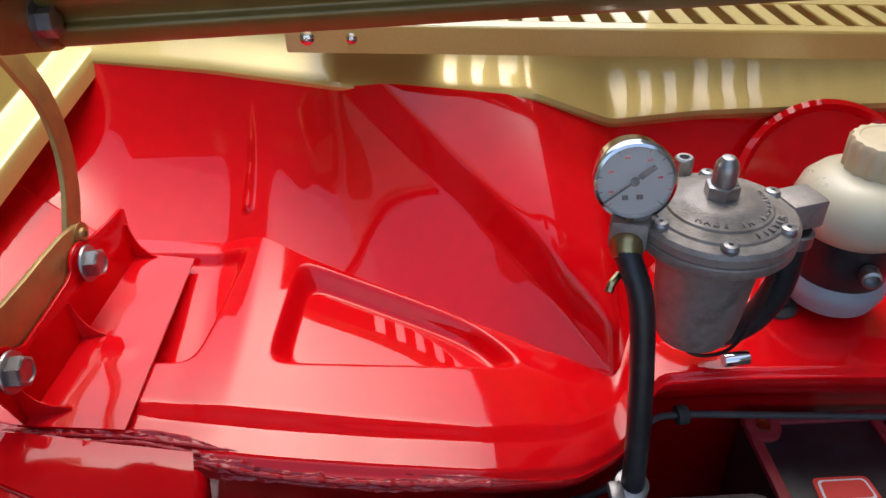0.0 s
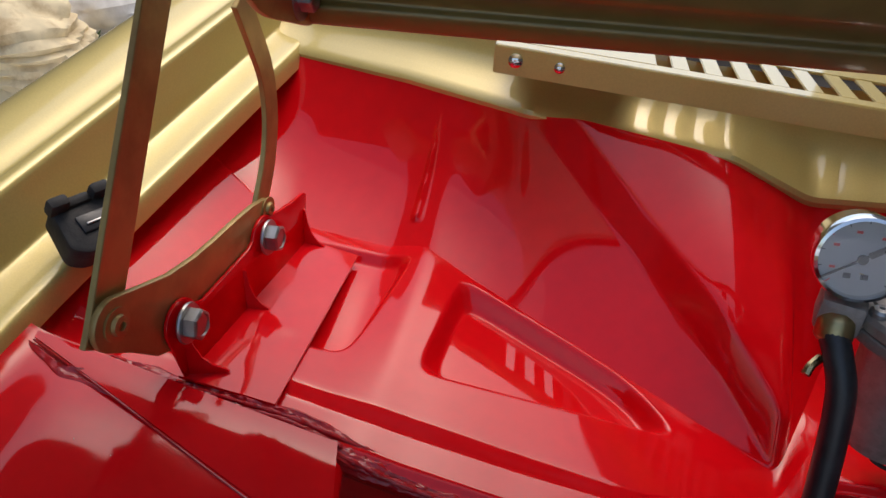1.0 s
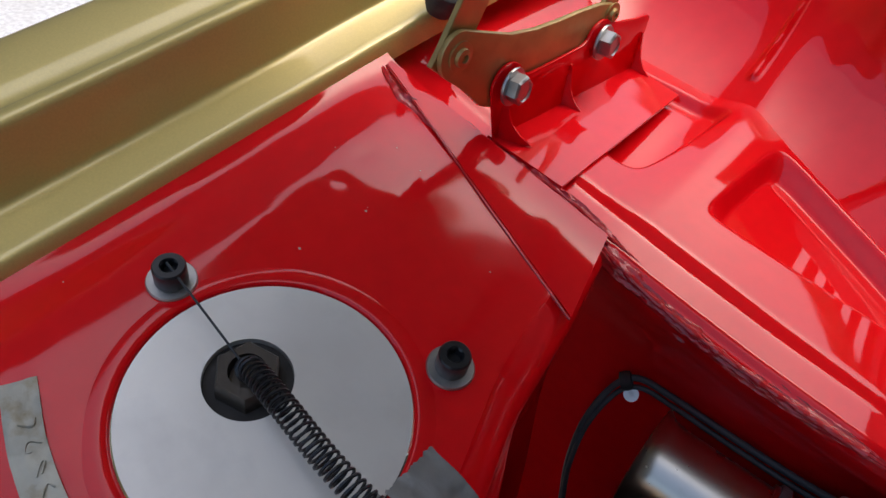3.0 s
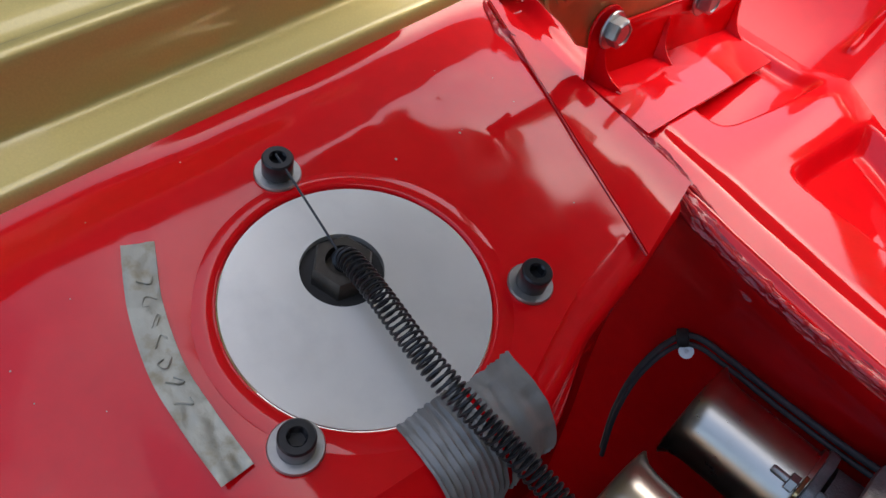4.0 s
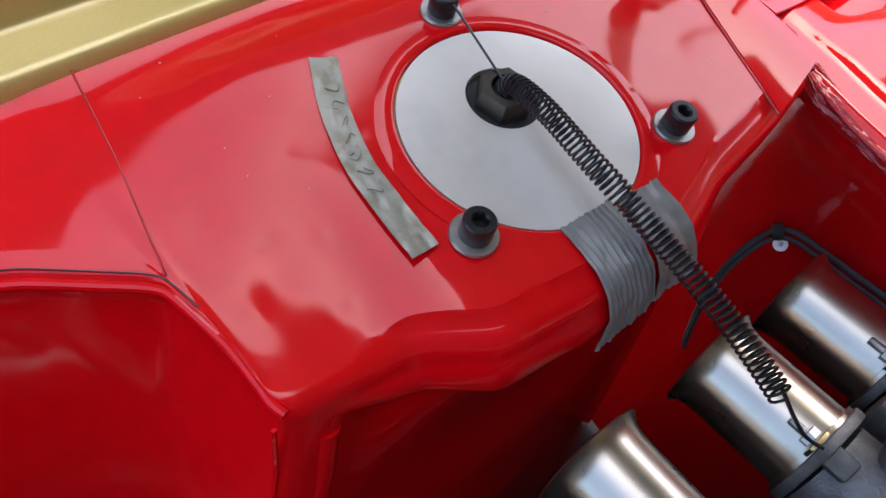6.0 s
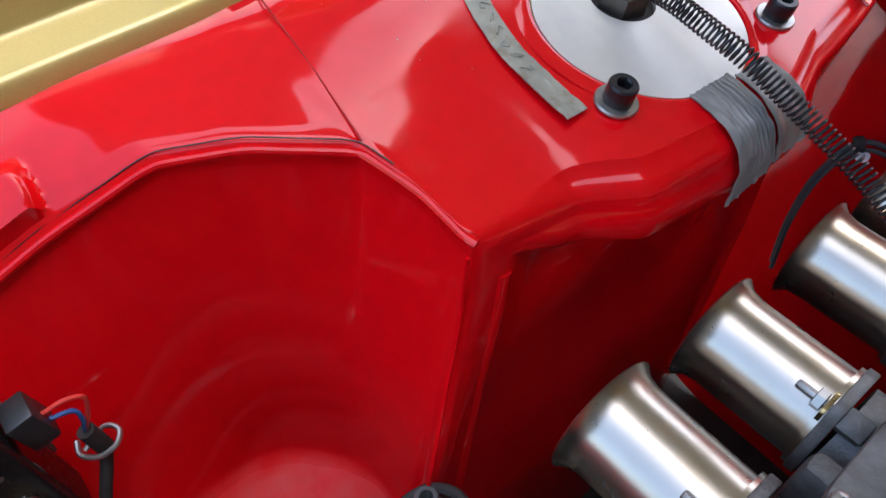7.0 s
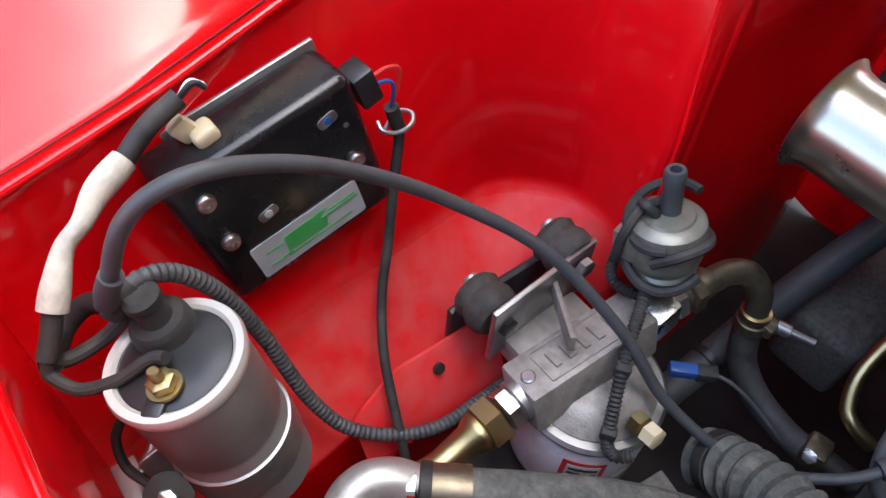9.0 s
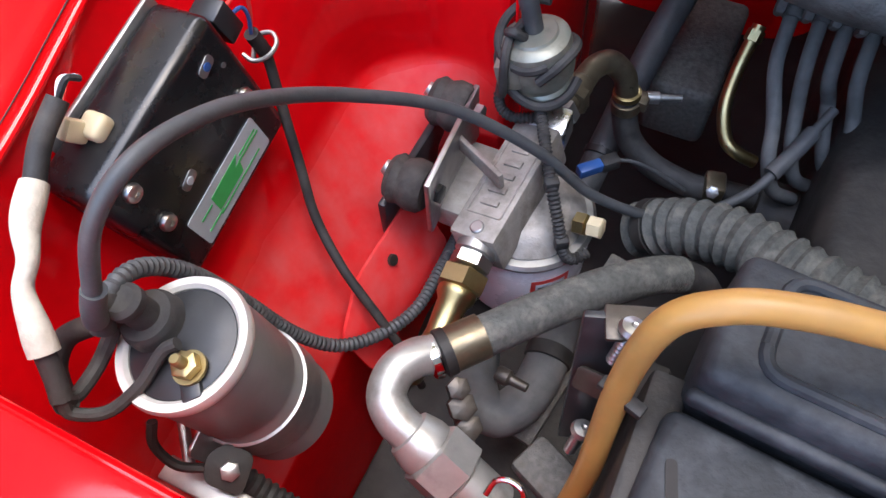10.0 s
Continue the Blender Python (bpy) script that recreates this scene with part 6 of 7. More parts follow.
part("mount_plate", box((0.0040, 0.086, 0.050), Matrix.Translation((-0.0985, -0.2030, 0.6360)) @ Matrix.Rotation(radians(4), 4, "Z"), 0.0012), ZINC, head, "plated steel bracket")
part("arm", box((0.030, 0.060, 0.020), Matrix.Translation((-0.083, -0.203, 0.6120)), 0.003), CAST_WARM, head)
for my, mz in ((-0.2350, 0.6410), (-0.1740, 0.6500)):
    mm = aim((-0.0965, my, mz), (1, 0, 0.05))
    part("mount_bolt", nut(0.0066, 0.0055, mm), BLACK_BOLT if my < -0.2 else ZINC, head)
    part("rubber_mount", lathe([(0, 0), (0.0140, 0), (0.0165, 0.003), (0.0172, 0.010), (0.0150, 0.016), (0.0165, 0.021), (0.0140, 0.025), (0, 0.025)], aim((-0.1010, my, mz), (-1, 0, 0)), 36), PERISHED, head, "perished rubber mount")
    part("mount_stud", lathe([(0.0055, 0), (0.0055, 0.004), (0.0042, 0.0065), (0, 0.0068)], aim((-0.1245, my, mz + 0.006), (-1, 0, 0.5)), 20), SATIN, head)
part("wall_bracket", box((0.006, 0.094, 0.036), Matrix.Translation((-0.1262, -0.2050, 0.6130)), 0.002), BLACK, head, "black mounting bracket")
# front fitting and brass elbow
fr = aim((-0.0600, -0.2515, 0.6235), (0.02, -1.0, -0.18))
part("adaptor", lathe([(0.011, -0.004), (0.0125, -0.003), (0.0125, 0.004), (0.0105, 0.005), (0.0105, 0.009)], fr, 36, lambda a, k: 1.04), ZINC, head)
part("adaptor_hex", nut(0.0130, 0.009, fr @ Matrix.Translation((0, 0, 0.005))), STEEL, head)
part("brass_hex", nut(0.0155, 0.013, fr @ Matrix.Translation((0, 0, 0.016)) @ Matrix.Rotation(0.3, 4, "Z")), BRASS, head)
part("brass_collar", lathe([(0.0120, 0.029), (0.0125, 0.031), (0.0120, 0.034), (0.0095, 0.038), (0.0085, 0.052), (0.0080, 0.060)], fr, 32), BRASS, head)
part("brass_tail", tube([(-0.0590, -0.3020, 0.6140), (-0.0600, -0.3130, 0.6110), (-0.0640, -0.3240, 0.6020), (-0.0680, -0.3300, 0.5880)], 0.0078, 16), BRASS, head)
# rear fittings, gauge sender and hose
rr_ = aim((-0.0530, -0.1610, 0.6300), (0.08, 1.0, 0.04))
part("rear_block", box((0.024, 0.020, 0.030), Matrix.Translation((-0.0520, -0.1500, 0.6320)) @ Matrix.Rotation(0.3, 4, "X"), 0.002), STEEL, head, "bright alloy take-off block")
part("rear_hex", nut(0.0125, 0.009, rr_ @ Matrix.Translation((0, 0, 0.022))), ZINC, head)
part("rear_hex", nut(0.0140, 0.010, rr_ @ Matrix.Translation((0, 0, 0.036)) @ Matrix.Rotation(0.4, 4, "Z")), BRONZED, head)
part("rear_collar", lathe([(0.0095, 0.028), (0.0100, 0.048), (0.0105, 0.050), (0.0105, 0.055), (0.0085, 0.057)], rr_, 28), BRONZED, head)
part("rear_elbow", tube([(-0.0470, -0.1060, 0.6330), (-0.0440, -0.0900, 0.6340), (-0.0360, -0.0770, 0.6310), (-0.0250, -0.0720, 0.6180), (-0.0200, -0.0720, 0.6020)], 0.0085, 18), BRONZED, head)
part("elbow_band", lathe([(0.0090, 0), (0.0105, 0.0006), (0.0105, 0.005), (0.0090, 0.0056)], aim((-0.0200, -0.0720, 0.604), (0.1, 0, -1)), 32), BRASS, head)
sender = thing("oil_pressure_sender", (-0.070, -0.142, 0.65), "round metal oil pressure sender wrapped in wire", "sender")
SM = aim((-0.0620, -0.1450, 0.6600), (-0.22, -0.04, 1.0)) @ Matrix.Diagonal((1.0, 1.0, 1.06, 1))
part("body", lathe([(0.008, 0), (0.0175, 0.001), (0.0195, 0.003), (0.0195, 0.007), (0.0178, 0.009), (0.0178, 0.012), (0.0212, 0.015), (0.0220, 0.019), (0.0220, 0.034), (0.0212, 0.038), (0.0180, 0.0405), (0.0150, 0.041), (0.0140, 0.0425), (0.0, 0.043)], SM, 44), OLIVE_STEEL, sender)
part("side_box", box((0.026, 0.016, 0.019), SM @ Matrix.Translation((0.009, -0.014, 0.026)), 0.003), OLIVE_STEEL, sender)
part("stem", lathe([(0.0058, 0.042), (0.0056, 0.058), (0.0060, 0.060), (0.0060, 0.068), (0.0052, 0.0695), (0.0032, 0.0695), (0.0028, 0.064), (0, 0.064)], SM @ Matrix.Translation((-0.002, 0, 0)), 28), RUBBER_GREY, sender, "ribbed grey rubber stem")
part("neck", tube([SM @ Vector((0.006, -0.004, 0.043)), SM @ Vector((0.010, -0.008, 0.050)), SM @ Vector((0.006, -0.013, 0.047)), SM @ Vector((0.002, -0.011, 0.042))], 0.0030, 10), RUBBER, sender)
wrap = [SM @ Vector((0.0240 * math.cos(a), 0.0240 * math.sin(a), 0.018 + 0.011 * math.sin(a * 0.5 + 0.4) + 0.006 * math.sin(a * 1.7))) for a in np.linspace(0.2, 2 * math.pi + 1.4, 18)]
part("wire_wrap", tube(wrap, 0.0031, 8, 4), RUBBER, sender)
wrap2 = [SM @ Vector((0.0215 * math.cos(a), 0.0215 * math.sin(a), 0.040 - 0.008 * math.cos(a))) for a in np.linspace(2.8, 6.8, 12)]
part("wire_wrap", tube(wrap2, 0.0030, 8, 4), RUBBER, sender)
wrap3 = [SM @ Vector(q) for q in ((-0.004, -0.006, 0.046), (0.010, -0.012, 0.045), (0.022, -0.014, 0.036), (0.024, -0.018, 0.018), (0.010, -0.025, 0.008), (-0.006, -0.026, 0.006), (-0.020, -0.018, 0.014), (-0.024, -0.010, 0.030), (-0.014, -0.006, 0.044), (-0.004, -0.004, 0.050))]
part("wire_wrap", tube(wrap3, 0.0029, 8, 5), RUBBER, sender)
sl = thing("sender_loom", (-0.03, -0.20, 0.65), "black corrugated wire sleeve tied over the filter head", "cable")
part("sleeve", ribbed([(-0.0560, -0.1660, 0.6620), (-0.0500, -0.1760, 0.6600), (-0.0420, -0.1900, 0.6560), (-0.0300, -0.2080, 0.6460), (-0.0200, -0.2200, 0.6320), (-0.0130, -0.2260, 0.6150), (-0.0060, -0.2240, 0.6060), (0.0010, -0.2160, 0.6080)], 0.0036, 0.0026, 0.14, 10), RUBBER, sl)
part("branch", ribbed([(-0.0600, -0.1600, 0.6480), (-0.0740, -0.1640, 0.6460), (-0.0840, -0.1600, 0.6460), (-0.0900, -0.1500, 0.6480), (-0.0860, -0.1420, 0.6500)], 0.0034, 0.0026, 0.12, 10), RUBBER, sl)
for px_, py_, pz_ in ((-0.0320, -0.2050, 0.6480), (-0.0150, -0.2250, 0.6220)):
    part("cable_tie", box((0.009, 0.007, 0.009), Matrix.Translation((px_, py_, pz_)) @ Matrix.Rotation(0.6, 4, "Z"), 0.0015), RUBBER, sl)
plug = thing("drain_plug", (-0.003, -0.207, 0.61), "brass union with a cream plug beside the oil filter", "union")
part("brass_hex", nut(0.0075, 0.008, aim((-0.0130, -0.2050, 0.6180), (1, -0.05, 0.25))), BRASS, plug)
part("cream_hex", nut(0.0070, 0.009, aim((-0.0040, -0.2055, 0.6205), (1, -0.05, 0.25))), CREAM, plug)
conn = thing("blue_connector", (-0.025, -0.117, 0.56), "blue electrical connector on a grey lead", "connector")
part("shell", box((0.019, 0.0085, 0.0085), Matrix.Translation((-0.0240, -0.1310, 0.5790)) @ Matrix.Rotation(0.80, 4, "Z"), 0.0015), BLUE, conn)
part("socket", box((0.014, 0.0100, 0.0100), Matrix.Translation((-0.0130, -0.1197, 0.5785)) @ Matrix.Rotation(0.80, 4, "Z"), 0.0015), RUBBER, conn)
part("wires", tube([(-0.0090, -0.1155, 0.5785), (0.003, -0.110, 0.576), (0.020, -0.104, 0.566), (0.045, -0.095, 0.545)], 0.0014, 8), RUBBER_GREY, conn)

# oil hose from the rear elbow, with its jubilee clip
oh = thing("oil_hose", (0.0, -0.06, 0.57), "grey rubber oil hose with a steel jubilee clip", "hose")
part("hose", tube([(-0.0200, -0.0720, 0.6020), (-0.0170, -0.0730, 0.5800), (-0.0080, -0.0760, 0.5580), (0.0140, -0.0800, 0.5430), (0.0420, -0.0820, 0.5370), (0.0600, -0.0800, 0.5350)], 0.0100, 18), RUBBER, oh)
part("clip_band", lathe([(0.0102, 0), (0.0114, 0.0005), (0.0114, 0.009), (0.0102, 0.0095)], aim((-0.0190, -0.0722, 0.5960), (0.1, 0, -1)), 32), BRONZED, oh)
part("clip_screw", lathe([(0.0048, 0), (0.0048, 0.009), (0.0030, 0.010), (0.0026, 0.026), (0, 0.026)], aim((-0.006, -0.064, 0.5950), (1, 0.45, -0.05)), 20), ZINC, oh)
part("clip_lug", box((0.014, 0.014, 0.010), Matrix.Translation((-0.010, -0.068, 0.594)), 0.002), BRONZED, oh)
part("end_clip", box((0.016, 0.020, 0.020), Matrix.Translation((0.0640, -0.0795, 0.5400)) @ Matrix.Rotation(0.2, 4, "Z"), 0.003), BRONZED, oh, "brassy hose clip")
part("end_nut", nut(0.005, 0.006, aim((0.064, -0.0885, 0.5460), (0, -0.7, 0.7))), ZINC, oh)
part("spigot", tube([(0.070, -0.078, 0.538), (0.090, -0.074, 0.536), (0.12, -0.07, 0.535)], 0.0085, 16), GRIME, oh)

# big oil cooler hose with its swept elbow
big = thing("oil_cooler_hose", (-0.01, -0.30, 0.65), "dusty braided oil cooler hose with a plated swept elbow", "hose")
part("hose", tube([(-0.0380, -0.3310, 0.6600), (-0.0230, -0.3130, 0.6590), (-0.0050, -0.2890, 0.6550), (0.0180, -0.2600, 0.6480), (0.0420, -0.2340, 0.6380), (0.056, -0.221, 0.628)], 0.0112, 22), HOSE_DUSTY, big)
part("hose_end", tube([(0.054, -0.2230, 0.630), (0.068, -0.212, 0.614), (0.080, -0.205, 0.590)], 0.0098, 18), RUBBER, big)
part("ferrule", tube([(-0.0420, -0.3355, 0.6600), (-0.0270, -0.3175, 0.6600)], 0.0122, 28, 2, smooth=True), BRONZED, big)
part("ferrule_ring", lathe([(0.0105, 0), (0.0128, 0.001), (0.0128, 0.006), (0.0105, 0.007)], aim((-0.0430, -0.3365, 0.6600), (0.64, 0.77, 0)), 32), GRIME, big)
part("bright_ring", lathe([(0.0100, 0), (0.0118, 0.001), (0.0118, 0.005), (0.0100, 0.006)], aim((-0.0470, -0.3415, 0.6600), (0.64, 0.77, 0)), 32), CHROME, big)
part("elbow", tube([(-0.0450, -0.3375, 0.6610), (-0.0525, -0.3450, 0.6640), (-0.0575, -0.3560, 0.6650), (-0.0560, -0.3680, 0.6625), (-0.0470, -0.3755, 0.6595), (-0.036, -0.3785, 0.656)], 0.0102, 22), SATIN, big)
nd = Vector((0.83, -0.18, -0.42)).normalized()
nm = aim((-0.0400, -0.3775, 0.6570), nd)
part("collar", lathe([(0.0100, 0), (0.0125, 0.001), (0.0140, 0.006), (0.0150, 0.010), (0.0150, 0.014)], nm, 36), SATIN, big)
part("swivel_nut", nut(0.0185, 0.020, nm @ Matrix.Translation((0, 0, 0.014)) @ Matrix.Rotation(0.5, 4, "Z")), SATIN, big)
part("thread", lathe([(0.0120, 0.033), (0.0145, 0.035), (0.0145, 0.058), (0.0120, 0.060)], nm, 32), SATIN, big)

# ribbed hose, radiator tank and amber hose at the front of the bay
rib_hose = thing("radiator_hose", (0.10, -0.18, 0.61), "dirty ribbed grey radiator hose", "hose")
part("hose", ribbed([(0.0250, -0.1640, 0.5750), (0.0500, -0.1680, 0.6000), (0.0820, -0.1760, 0.6180), (0.1180, -0.1920, 0.6280), (0.1550, -0.2060, 0.6350), (0.20, -0.22, 0.64)], 0.0185, 0.0098, 0.085, 26), HOSE_DUSTY, rib_hose)
part("clamp", lathe([(0.0190, 0), (0.0202, 0.0005), (0.0202, 0.008), (0.0190, 0.0085)], aim((0.030, -0.1648, 0.582), (0.6, -0.1, 0.6)), 40, caps=False), GRIME, rib_hose)
rad = thing("radiator", (0.30, -0.36, 0.45), "weathered dark grey radiator with a stepped top tank", "radiator")
TURN = Matrix.Rotation(radians(-4), 4, "Z")
part("top_tank", box((0.36, 0.060, 0.050), Matrix.Translation((0.2460, -0.3210, 0.7330)) @ TURN, 0.007, 4), GREY_PLASTIC, rad)
ring = [Vector((x, y, 0)) for x, y in rounded([(-0.166, -0.021), (0.166, -0.021), (0.166, 0.021), (-0.166, 0.021)], 0.010)]
RIM = Matrix.Translation((0.2500, -0.3190, 0.7580)) @ TURN
part("raised_rim", tube([RIM @ q for q in ring + ring[:1]], 0.0030, 10, smooth=False), GREY_PLASTIC, rad)
part("lip", box((0.362, 0.006, 0.008), Matrix.Translation((0.2450, -0.3530, 0.7420)) @ TURN, 0.0025, 3), GREY_PLASTIC, rad)
part("front_step", box((0.37, 0.050, 0.045), Matrix.Translation((0.2440, -0.3800, 0.7120)) @ TURN, 0.006, 3), GREY_PLASTIC, rad)
part("core", box((0.36, 0.045, 0.33), Matrix.Translation((0.2480, -0.3600, 0.5400)), 0.004), GRIME, rad)
part("side_frame", box((0.016, 0.075, 0.36), Matrix.Translation((0.0600, -0.3640, 0.5450)), 0.003), GRIME, rad)
part("slot", plate(rounded([(-0.0022, -0.009), (0.0022, -0.009), (0.0022, 0.009), (-0.0022, 0.009)], 0.002), Matrix.Translation((0.0700, -0.3720, 0.7347)) @ Matrix.Rotation(0.3, 4, "Z"), 0.0006), UNDER, rad)
amber = thing("amber_hose", (0.06, -0.33, 0.76), "amber rubber hose curving over the radiator", "hose")
part("hose", tube([(0.0420, -0.3760, 0.6400), (0.0438, -0.3639, 0.6800), (0.0419, -0.3460, 0.7400), (0.0463, -0.3386, 0.7830), (0.0617, -0.3325, 0.7980), (0.0820, -0.3265, 0.8000), (0.1039, -0.3216, 0.7980), (0.16, -0.31, 0.79)], 0.0057, 16), AMBER, amber)
part("clip", box((0.020, 0.006, 0.005), Matrix.Translation((0.0440, -0.3480, 0.7330)) @ Matrix.Rotation(-0.3, 4, "Z"), 0.001), GRIME, amber)

# spark plug leads and the pipe under the carburettors
for x0, y0, x1, y1 in ((0.0655, -0.0246, 0.0874, -0.0886), (0.0840, -0.0226, 0.0993, -0.0724), (0.1000, -0.0200, 0.1175, -0.0560), (0.1175, -0.0180, 0.1357, -0.0642)):
    sp_ = thing("spark_plug_lead", (x0, y0, 0.62), "dusty grey spark plug lead with a moulded end", "cable", group="spark plug leads")
    part("lead", tube([(x0 - 0.002, y0 + 0.040, 0.688), (x0, y0, 0.660), (x0 + 0.003, y0 - 0.022, 0.640), (x1 - 0.006, y1 + 0.018, 0.615), (x1, y1, 0.600), (x1 + 0.012, y1 - 0.004, 0.575), (x1 + 0.030, y1 + 0.010, 0.555)], 0.0050, 14), RUBBER_DUSTY, sp_)
    part("boot", tube([(x0 - 0.002, y0 + 0.040, 0.688), (x0 - 0.001, y0 + 0.020, 0.675), (x0, y0 + 0.002, 0.662)], 0.0068, 14, 3), RUBBER_DUSTY, sp_)
comb = thing("lead_separator", (0.092, -0.024, 0.664), "grey plastic comb that holds the spark plug leads apart", "cable clip")
part("bar", box((0.092, 0.014, 0.012), Matrix.Translation((0.0925, -0.0130, 0.6750)) @ Matrix.Rotation(radians(-45), 4, "X"), 0.003), RUBBER_DUSTY, comb)
for cx in (0.0565, 0.0745, 0.0920, 0.1085, 0.1265):
    part("tooth", box((0.007, 0.020, 0.014), Matrix.Translation((cx, -0.0215, 0.6690)) @ Matrix.Rotation(radians(-45), 4, "X"), 0.003), RUBBER_DUSTY, comb)
pipe = thing("brass_pipe", (0.08, -0.04, 0.58), "bent brass pipe beside the engine", "pipe")
part("pipe", tube([(0.0500, 0.002, 0.630), (0.0475, -0.020, 0.606), (0.0490, -0.043, 0.588), (0.0580, -0.058, 0.573), (0.0690, -0.0625, 0.567), (0.0840, -0.060, 0.560)], 0.0050, 16), BRASS, pipe)
part("union", nut(0.0065, 0.009, aim((0.0490, -0.006, 0.6205), (0.1, 0.7, 0.7))), BRASS, pipe)
lower = thing("lower_hose", (-0.02, -0.05, 0.52), "grey rubber hose low beside the wing", "hose")
part("hose", tube([(-0.0100, 0.080, 0.600), (-0.0200, 0.020, 0.570), (-0.0260, -0.040, 0.540), (-0.0300, -0.100, 0.515), (-0.0350, -0.170, 0.49), (-0.03, -0.25, 0.48)], 0.0125, 16), RUBBER_GREY, lower)
part("tie", lathe([(0.0128, 0), (0.0138, 0.0005), (0.0138, 0.006), (0.0128, 0.0065)], aim((-0.0280, -0.070, 0.528), (-0.05, -1, -0.4)), 30), BLACK, lower)
starter = thing("starter_motor", (0.13, -0.06, 0.50), "dark cylinder low in the bay beside the engine", "motor")
part("body", lathe([(0, 0), (0.024, 0), (0.026, 0.004), (0.026, 0.09), (0.020, 0.096), (0, 0.096)], aim((0.095, -0.075, 0.525), (1, 0.1, -0.1)), 36), GRIME, starter)
rail = thing("chassis_bracket", (0.03, -0.33, 0.55), "oily black bracket with plated screws beside the radiator", "bracket")
part("tray", box((0.16, 0.20, 0.012), Matrix.Translation((0.000, -0.330, 0.520)), 0.003), GRIME, rail)
part("upright", box((0.030, 0.0040, 0.100), Matrix.Translation((0.0365, -0.3270, 0.6880)) @ Matrix.Rotation(0.35, 4, "Z") @ Matrix.Rotation(radians(-12), 4, "X"), 0.001), BLACK, rail)
part("flange", box((0.026, 0.016, 0.003), Matrix.Translation((0.0400, -0.3180, 0.7360)) @ Matrix.Rotation(0.35, 4, "Z"), 0.001), OILY_STEEL, rail)


def set_screw(at, way, length, parent):
    """A plated screw with a pan head and a rolled thread."""
    m = aim(at, way)
    part("screw_head", lathe([(0, 0), (0.0055, 0), (0.0058, 0.0010), (0.0048, 0.0032), (0.0015, 0.0040), (0, 0.0030)], m, 20), ZINC, parent)
    part("screw_shank", lathe([(0.0032 if k % 2 else 0.0025, -0.0008 - length * k / 16) for k in range(17)], m, 14), ZINC, parent)


set_screw((0.0385, -0.3235, 0.7400), (0.10, 0.25, 1.0), 0.022, rail)
set_screw((0.0360, -0.3440, 0.6640), (0.10, 0.25, 1.0), 0.020, rail)
part("lug", plate(rounded([(-0.012, -0.006), (0.012, -0.006), (0.010, 0.006), (-0.010, 0.006)], 0.003), aim((0.0350, -0.3360, 0.7060), (-0.3, -0.8, 0.5), 20), 0.0020, 0.0004), OILY_STEEL, rail)
brace = thing("body_brace", (0.015, -0.27, 0.57), "speckled galvanised brace running down to the radiator", "brace")
part("strip", box((0.020, 0.135, 0.005), Matrix.Translation((0.0140, -0.2700, 0.5860)) @ Matrix.Rotation(radians(-9), 4, "Z") @ Matrix.Rotation(radians(6), 4, "X"), 0.001), SPECKLED, brace)
part("foot", box((0.040, 0.024, 0.012), Matrix.Translation((0.0320, -0.3590, 0.6180)) @ Matrix.Rotation(-0.4, 4, "Z"), 0.003), SPECKLED, brace)
drain = thing("drain_hose", (0.0, -0.31, 0.58), "thick dusty rubber hose bent under the oil cooler hose", "hose")
part("hose", tube([(0.0020, -0.2450, 0.6020), (0.0030, -0.2700, 0.6000), (0.0040, -0.2950, 0.5980), (0.0010, -0.3180, 0.5960), (-0.0090, -0.3330, 0.5960), (-0.0210, -0.3320, 0.5980), (-0.0300, -0.3200, 0.5960), (-0.036, -0.300, 0.585)], 0.0130, 20), RUBBER_DUSTY, drain)
part("band", lathe([(0.0132, 0), (0.0143, 0.0006), (0.0143, 0.009), (0.0132, 0.0096)], aim((0.0035, -0.283, 0.5992), (0.05, -1, -0.05)), 32, caps=False), GRIME, drain)
part("band_screw", lathe([(0.0042, 0), (0.0046, 0.001), (0.0046, 0.007), (0.0030, 0.0085), (0.0026, 0.018), (0, 0.018)], aim((-0.0150, -0.3245, 0.6370), (0.9, -0.1, 0.1)), 18), OILY_STEEL, drain)
union = thing("pipe_union", (-0.028, -0.346, 0.63), "small oily steel union nuts under the swept elbow", "union")
for ux, uy, uz, ur in ((-0.0290, -0.3450, 0.6480, 0.0062), (-0.0250, -0.3500, 0.6380, 0.0078), (-0.0180, -0.3560, 0.6300, 0.0070)):
    part("nut", nut(ur, ur * 1.1, aim((ux, uy, uz), (0.3, -0.2, 0.9), 20)), OILY_STEEL, union)
part("tail", tube([(-0.0250, -0.3500, 0.6380), (-0.0220, -0.3530, 0.6200), (-0.0200, -0.3540, 0.5900), (-0.020, -0.352, 0.55)], 0.0050, 12), OILY_STEEL, union)
spring_clip = thing("spring_clip", (0.018, -0.391, 0.70), "bent bright wire clip by the radiator", "clip")
part("wire", tube([(0.0090, -0.3960, 0.6960), (0.0110, -0.3900, 0.7000), (0.0170, -0.3880, 0.7020), (0.0230, -0.3900, 0.7010), (0.0250, -0.3960, 0.6960)], 0.0013, 8), CHROME, spring_clip)

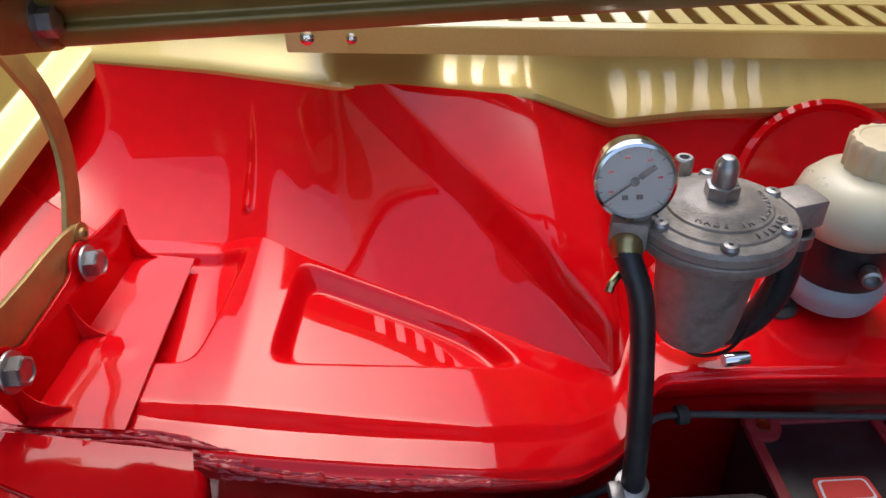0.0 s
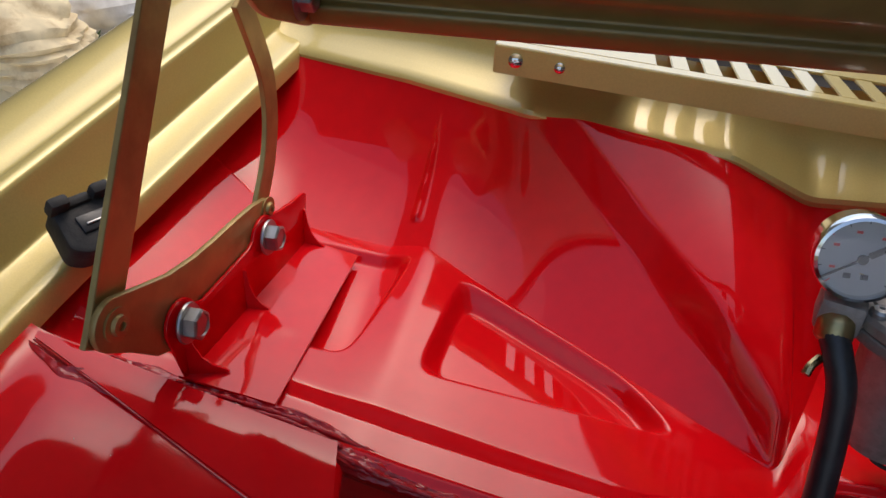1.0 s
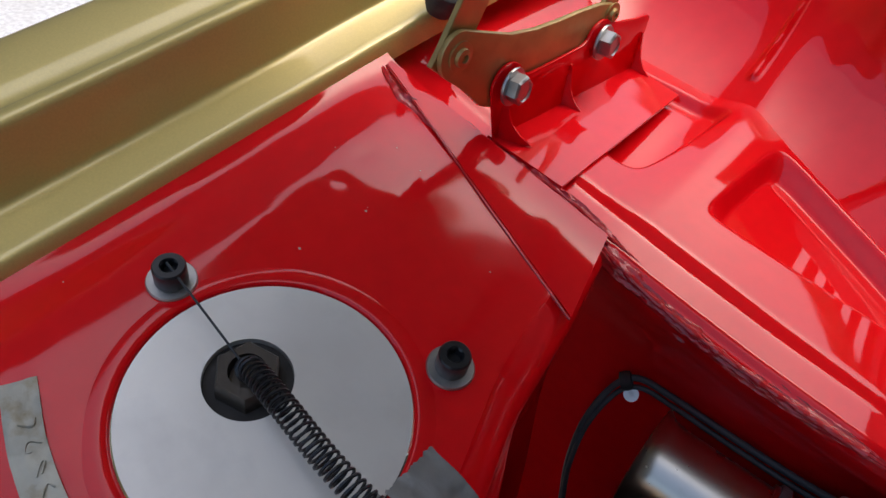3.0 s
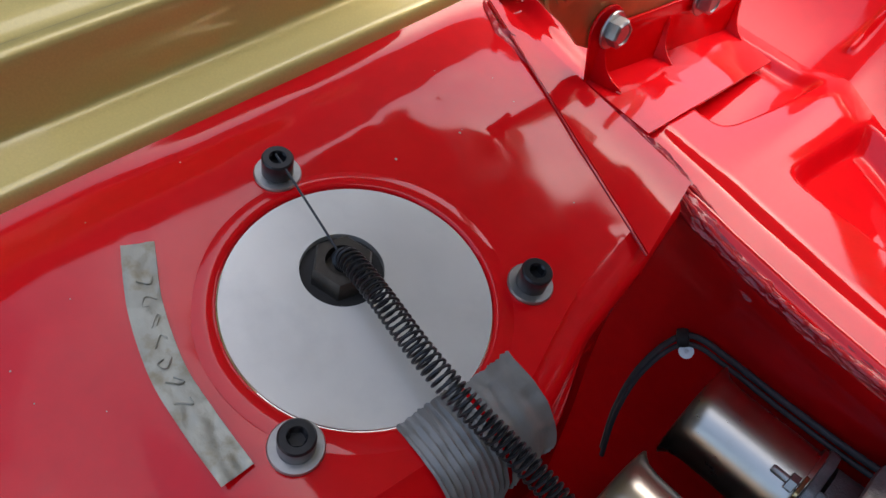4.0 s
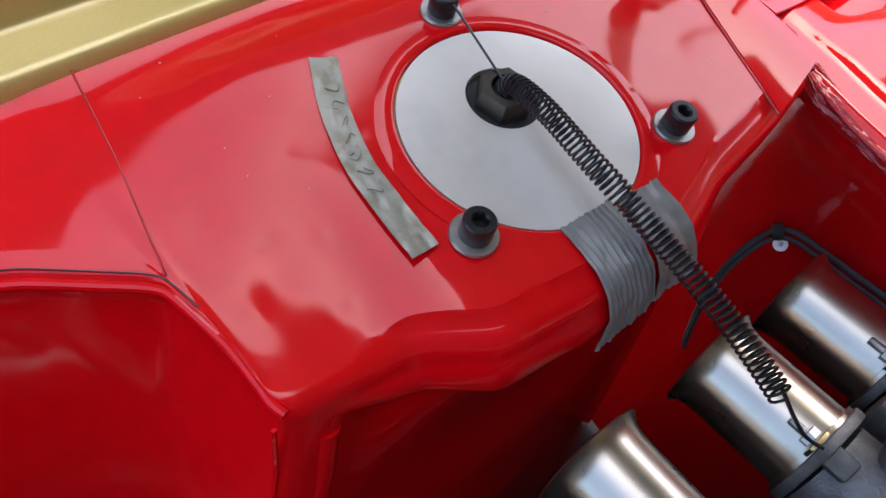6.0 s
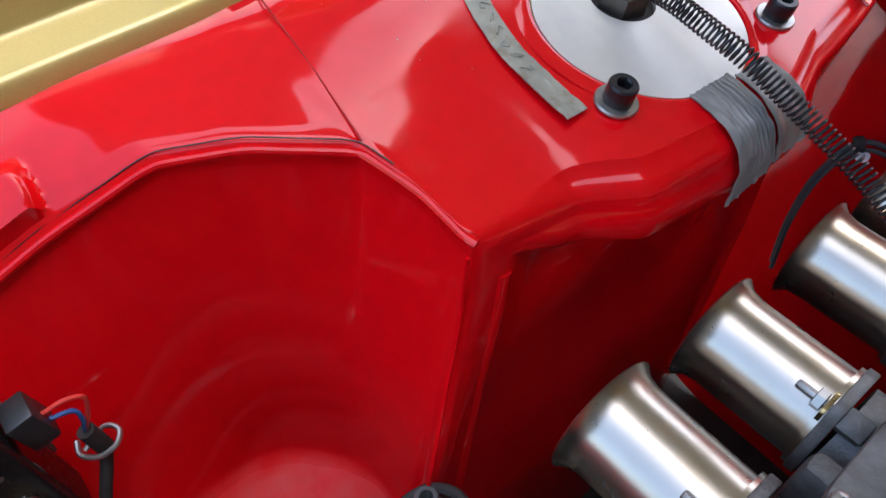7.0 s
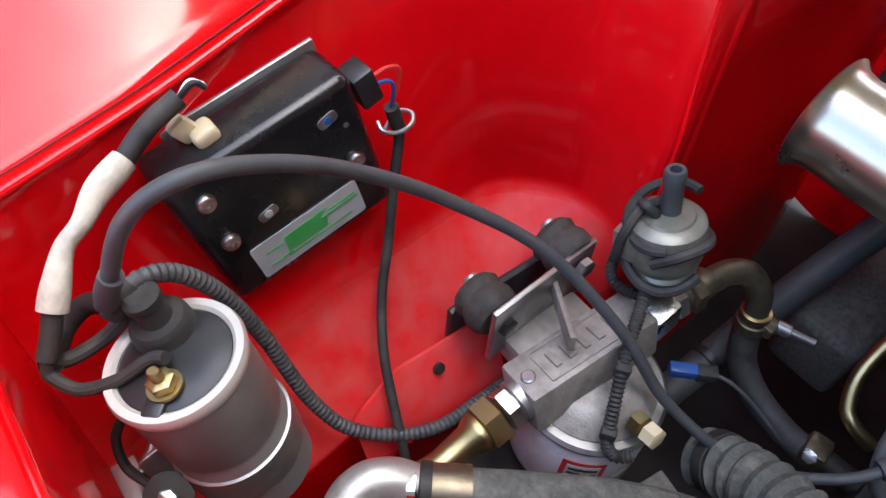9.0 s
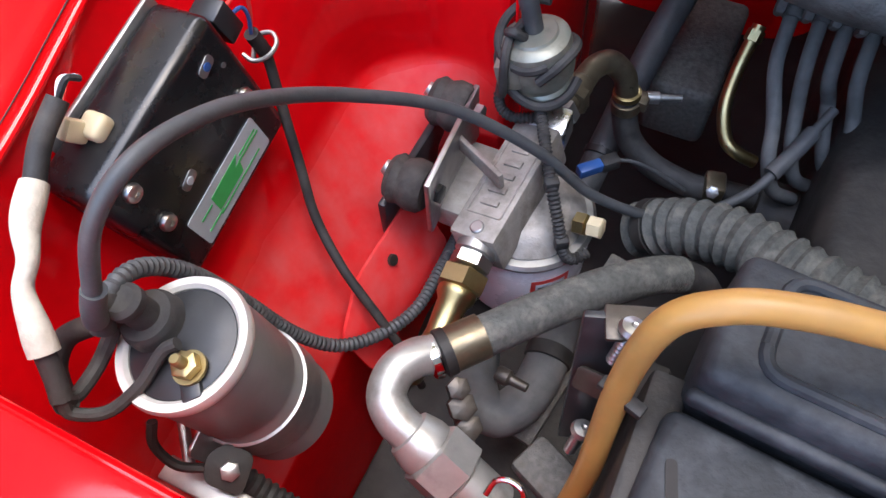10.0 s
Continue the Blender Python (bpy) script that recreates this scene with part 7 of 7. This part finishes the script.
# lower wing rail plate with a hole
rp = thing("rail_plate", (-0.115, -0.27, 0.58), "dark red bolted plate on the chassis rail", "plate")
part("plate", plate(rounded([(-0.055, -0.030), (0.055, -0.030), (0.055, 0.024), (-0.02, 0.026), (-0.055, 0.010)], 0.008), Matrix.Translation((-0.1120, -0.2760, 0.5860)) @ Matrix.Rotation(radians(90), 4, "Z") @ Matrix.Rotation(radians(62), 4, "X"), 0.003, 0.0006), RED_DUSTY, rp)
part("rivet", lathe([(0.0042, 0), (0.0040, 0.002), (0, 0.0026)], aim((-0.1135, -0.268, 0.597), (0.9, 0, 0.45)), 16), OILY_STEEL, rp)

# ---- ground outside: boulders and grass beside the car ----
rnd = random.Random(4)
def boulder(x, y, r, seed, mat, label, squash=0.72, layers=0.0):
    """A rounded, weathered stone; layers raises worn bedding ridges on it."""
    bm = bmesh.new()
    bmesh.ops.create_icosphere(bm, subdivisions=5, radius=1)
    for v in bm.verts:
        p = v.co.copy()
        e = noise.noise(p * 1.1 + Vector((seed * 7, 0, 0))) * 0.34 + noise.noise(p * 2.6 + Vector((seed, 5, 0))) * 0.10 + noise.noise(p * 8.0 + Vector((seed, 9, 1))) * 0.025
        bed = p.z * 9.0 + 2.2 * noise.noise(p * 1.6 + Vector((3, seed, 2)))
        e += layers * (0.5 - abs(bed % 2 - 1)) * 0.10
        v.co = p * (1 + e) * r
        v.co.z *= squash
    ob = part("boulder", bm, mat)
    ob.matrix_basis = Matrix.Translation((x, y, r * squash * 0.55)) @ Matrix.Rotation(seed * 1.3, 4, "Z")
    tagged(ob, label, "boulder", group="boulders beside the car")


HERO = [(-2.46, 2.72, 0.36), (-3.08, 2.52, 0.30), (-2.55, 3.45, 0.34)]
for k, (x, y, r) in enumerate(HERO):
    boulder(x, y, r, k + 1, CREAM_STONE if k == 0 else STONE, "cream sandstone boulder with worn ridges" if k == 0 else "pale weathered boulder lying beside the car", 0.75, 1.0 if k == 0 else 0.3)
for k in range(22):
    x, y, r = rnd.uniform(-3.9, -2.15), rnd.uniform(2.5, 4.9), rnd.uniform(0.16, 0.36)
    if all(math.hypot(x - a, y - b) > (r + c) * 0.9 for a, b, c in HERO):
        boulder(x, y, r, k + 11, STONE, "pale weathered boulder lying beside the car", 0.72, 0.25)
vs, fs = [], []
for k in range(1400):
    x, y = rnd.uniform(-3.9, -1.9), rnd.uniform(2.9, 4.8)
    if noise.noise((x * 1.2, y * 1.2, 3)) < 0.05:
        continue
    h, a, w = rnd.uniform(0.05, 0.16), rnd.uniform(0, 6.3), 0.006
    dx, dy = math.cos(a), math.sin(a)
    i = len(vs)
    vs += [(x - dy * w, y + dx * w, 0), (x + dy * w, y - dx * w, 0), (x + dx * h * 0.3, y + dy * h * 0.3, h * 0.8), (x + dx * h * 0.7, y + dy * h * 0.7, h)]
    fs += [(i, i + 1, i + 2), (i + 1, i + 3, i + 2)]
me = bpy.data.meshes.new("grass")
me.from_pydata(vs, [], fs)
me.materials.append(LEAF)
tagged(new("grass", me), "tufts of green grass between the boulders", "grass", kind="stuff")
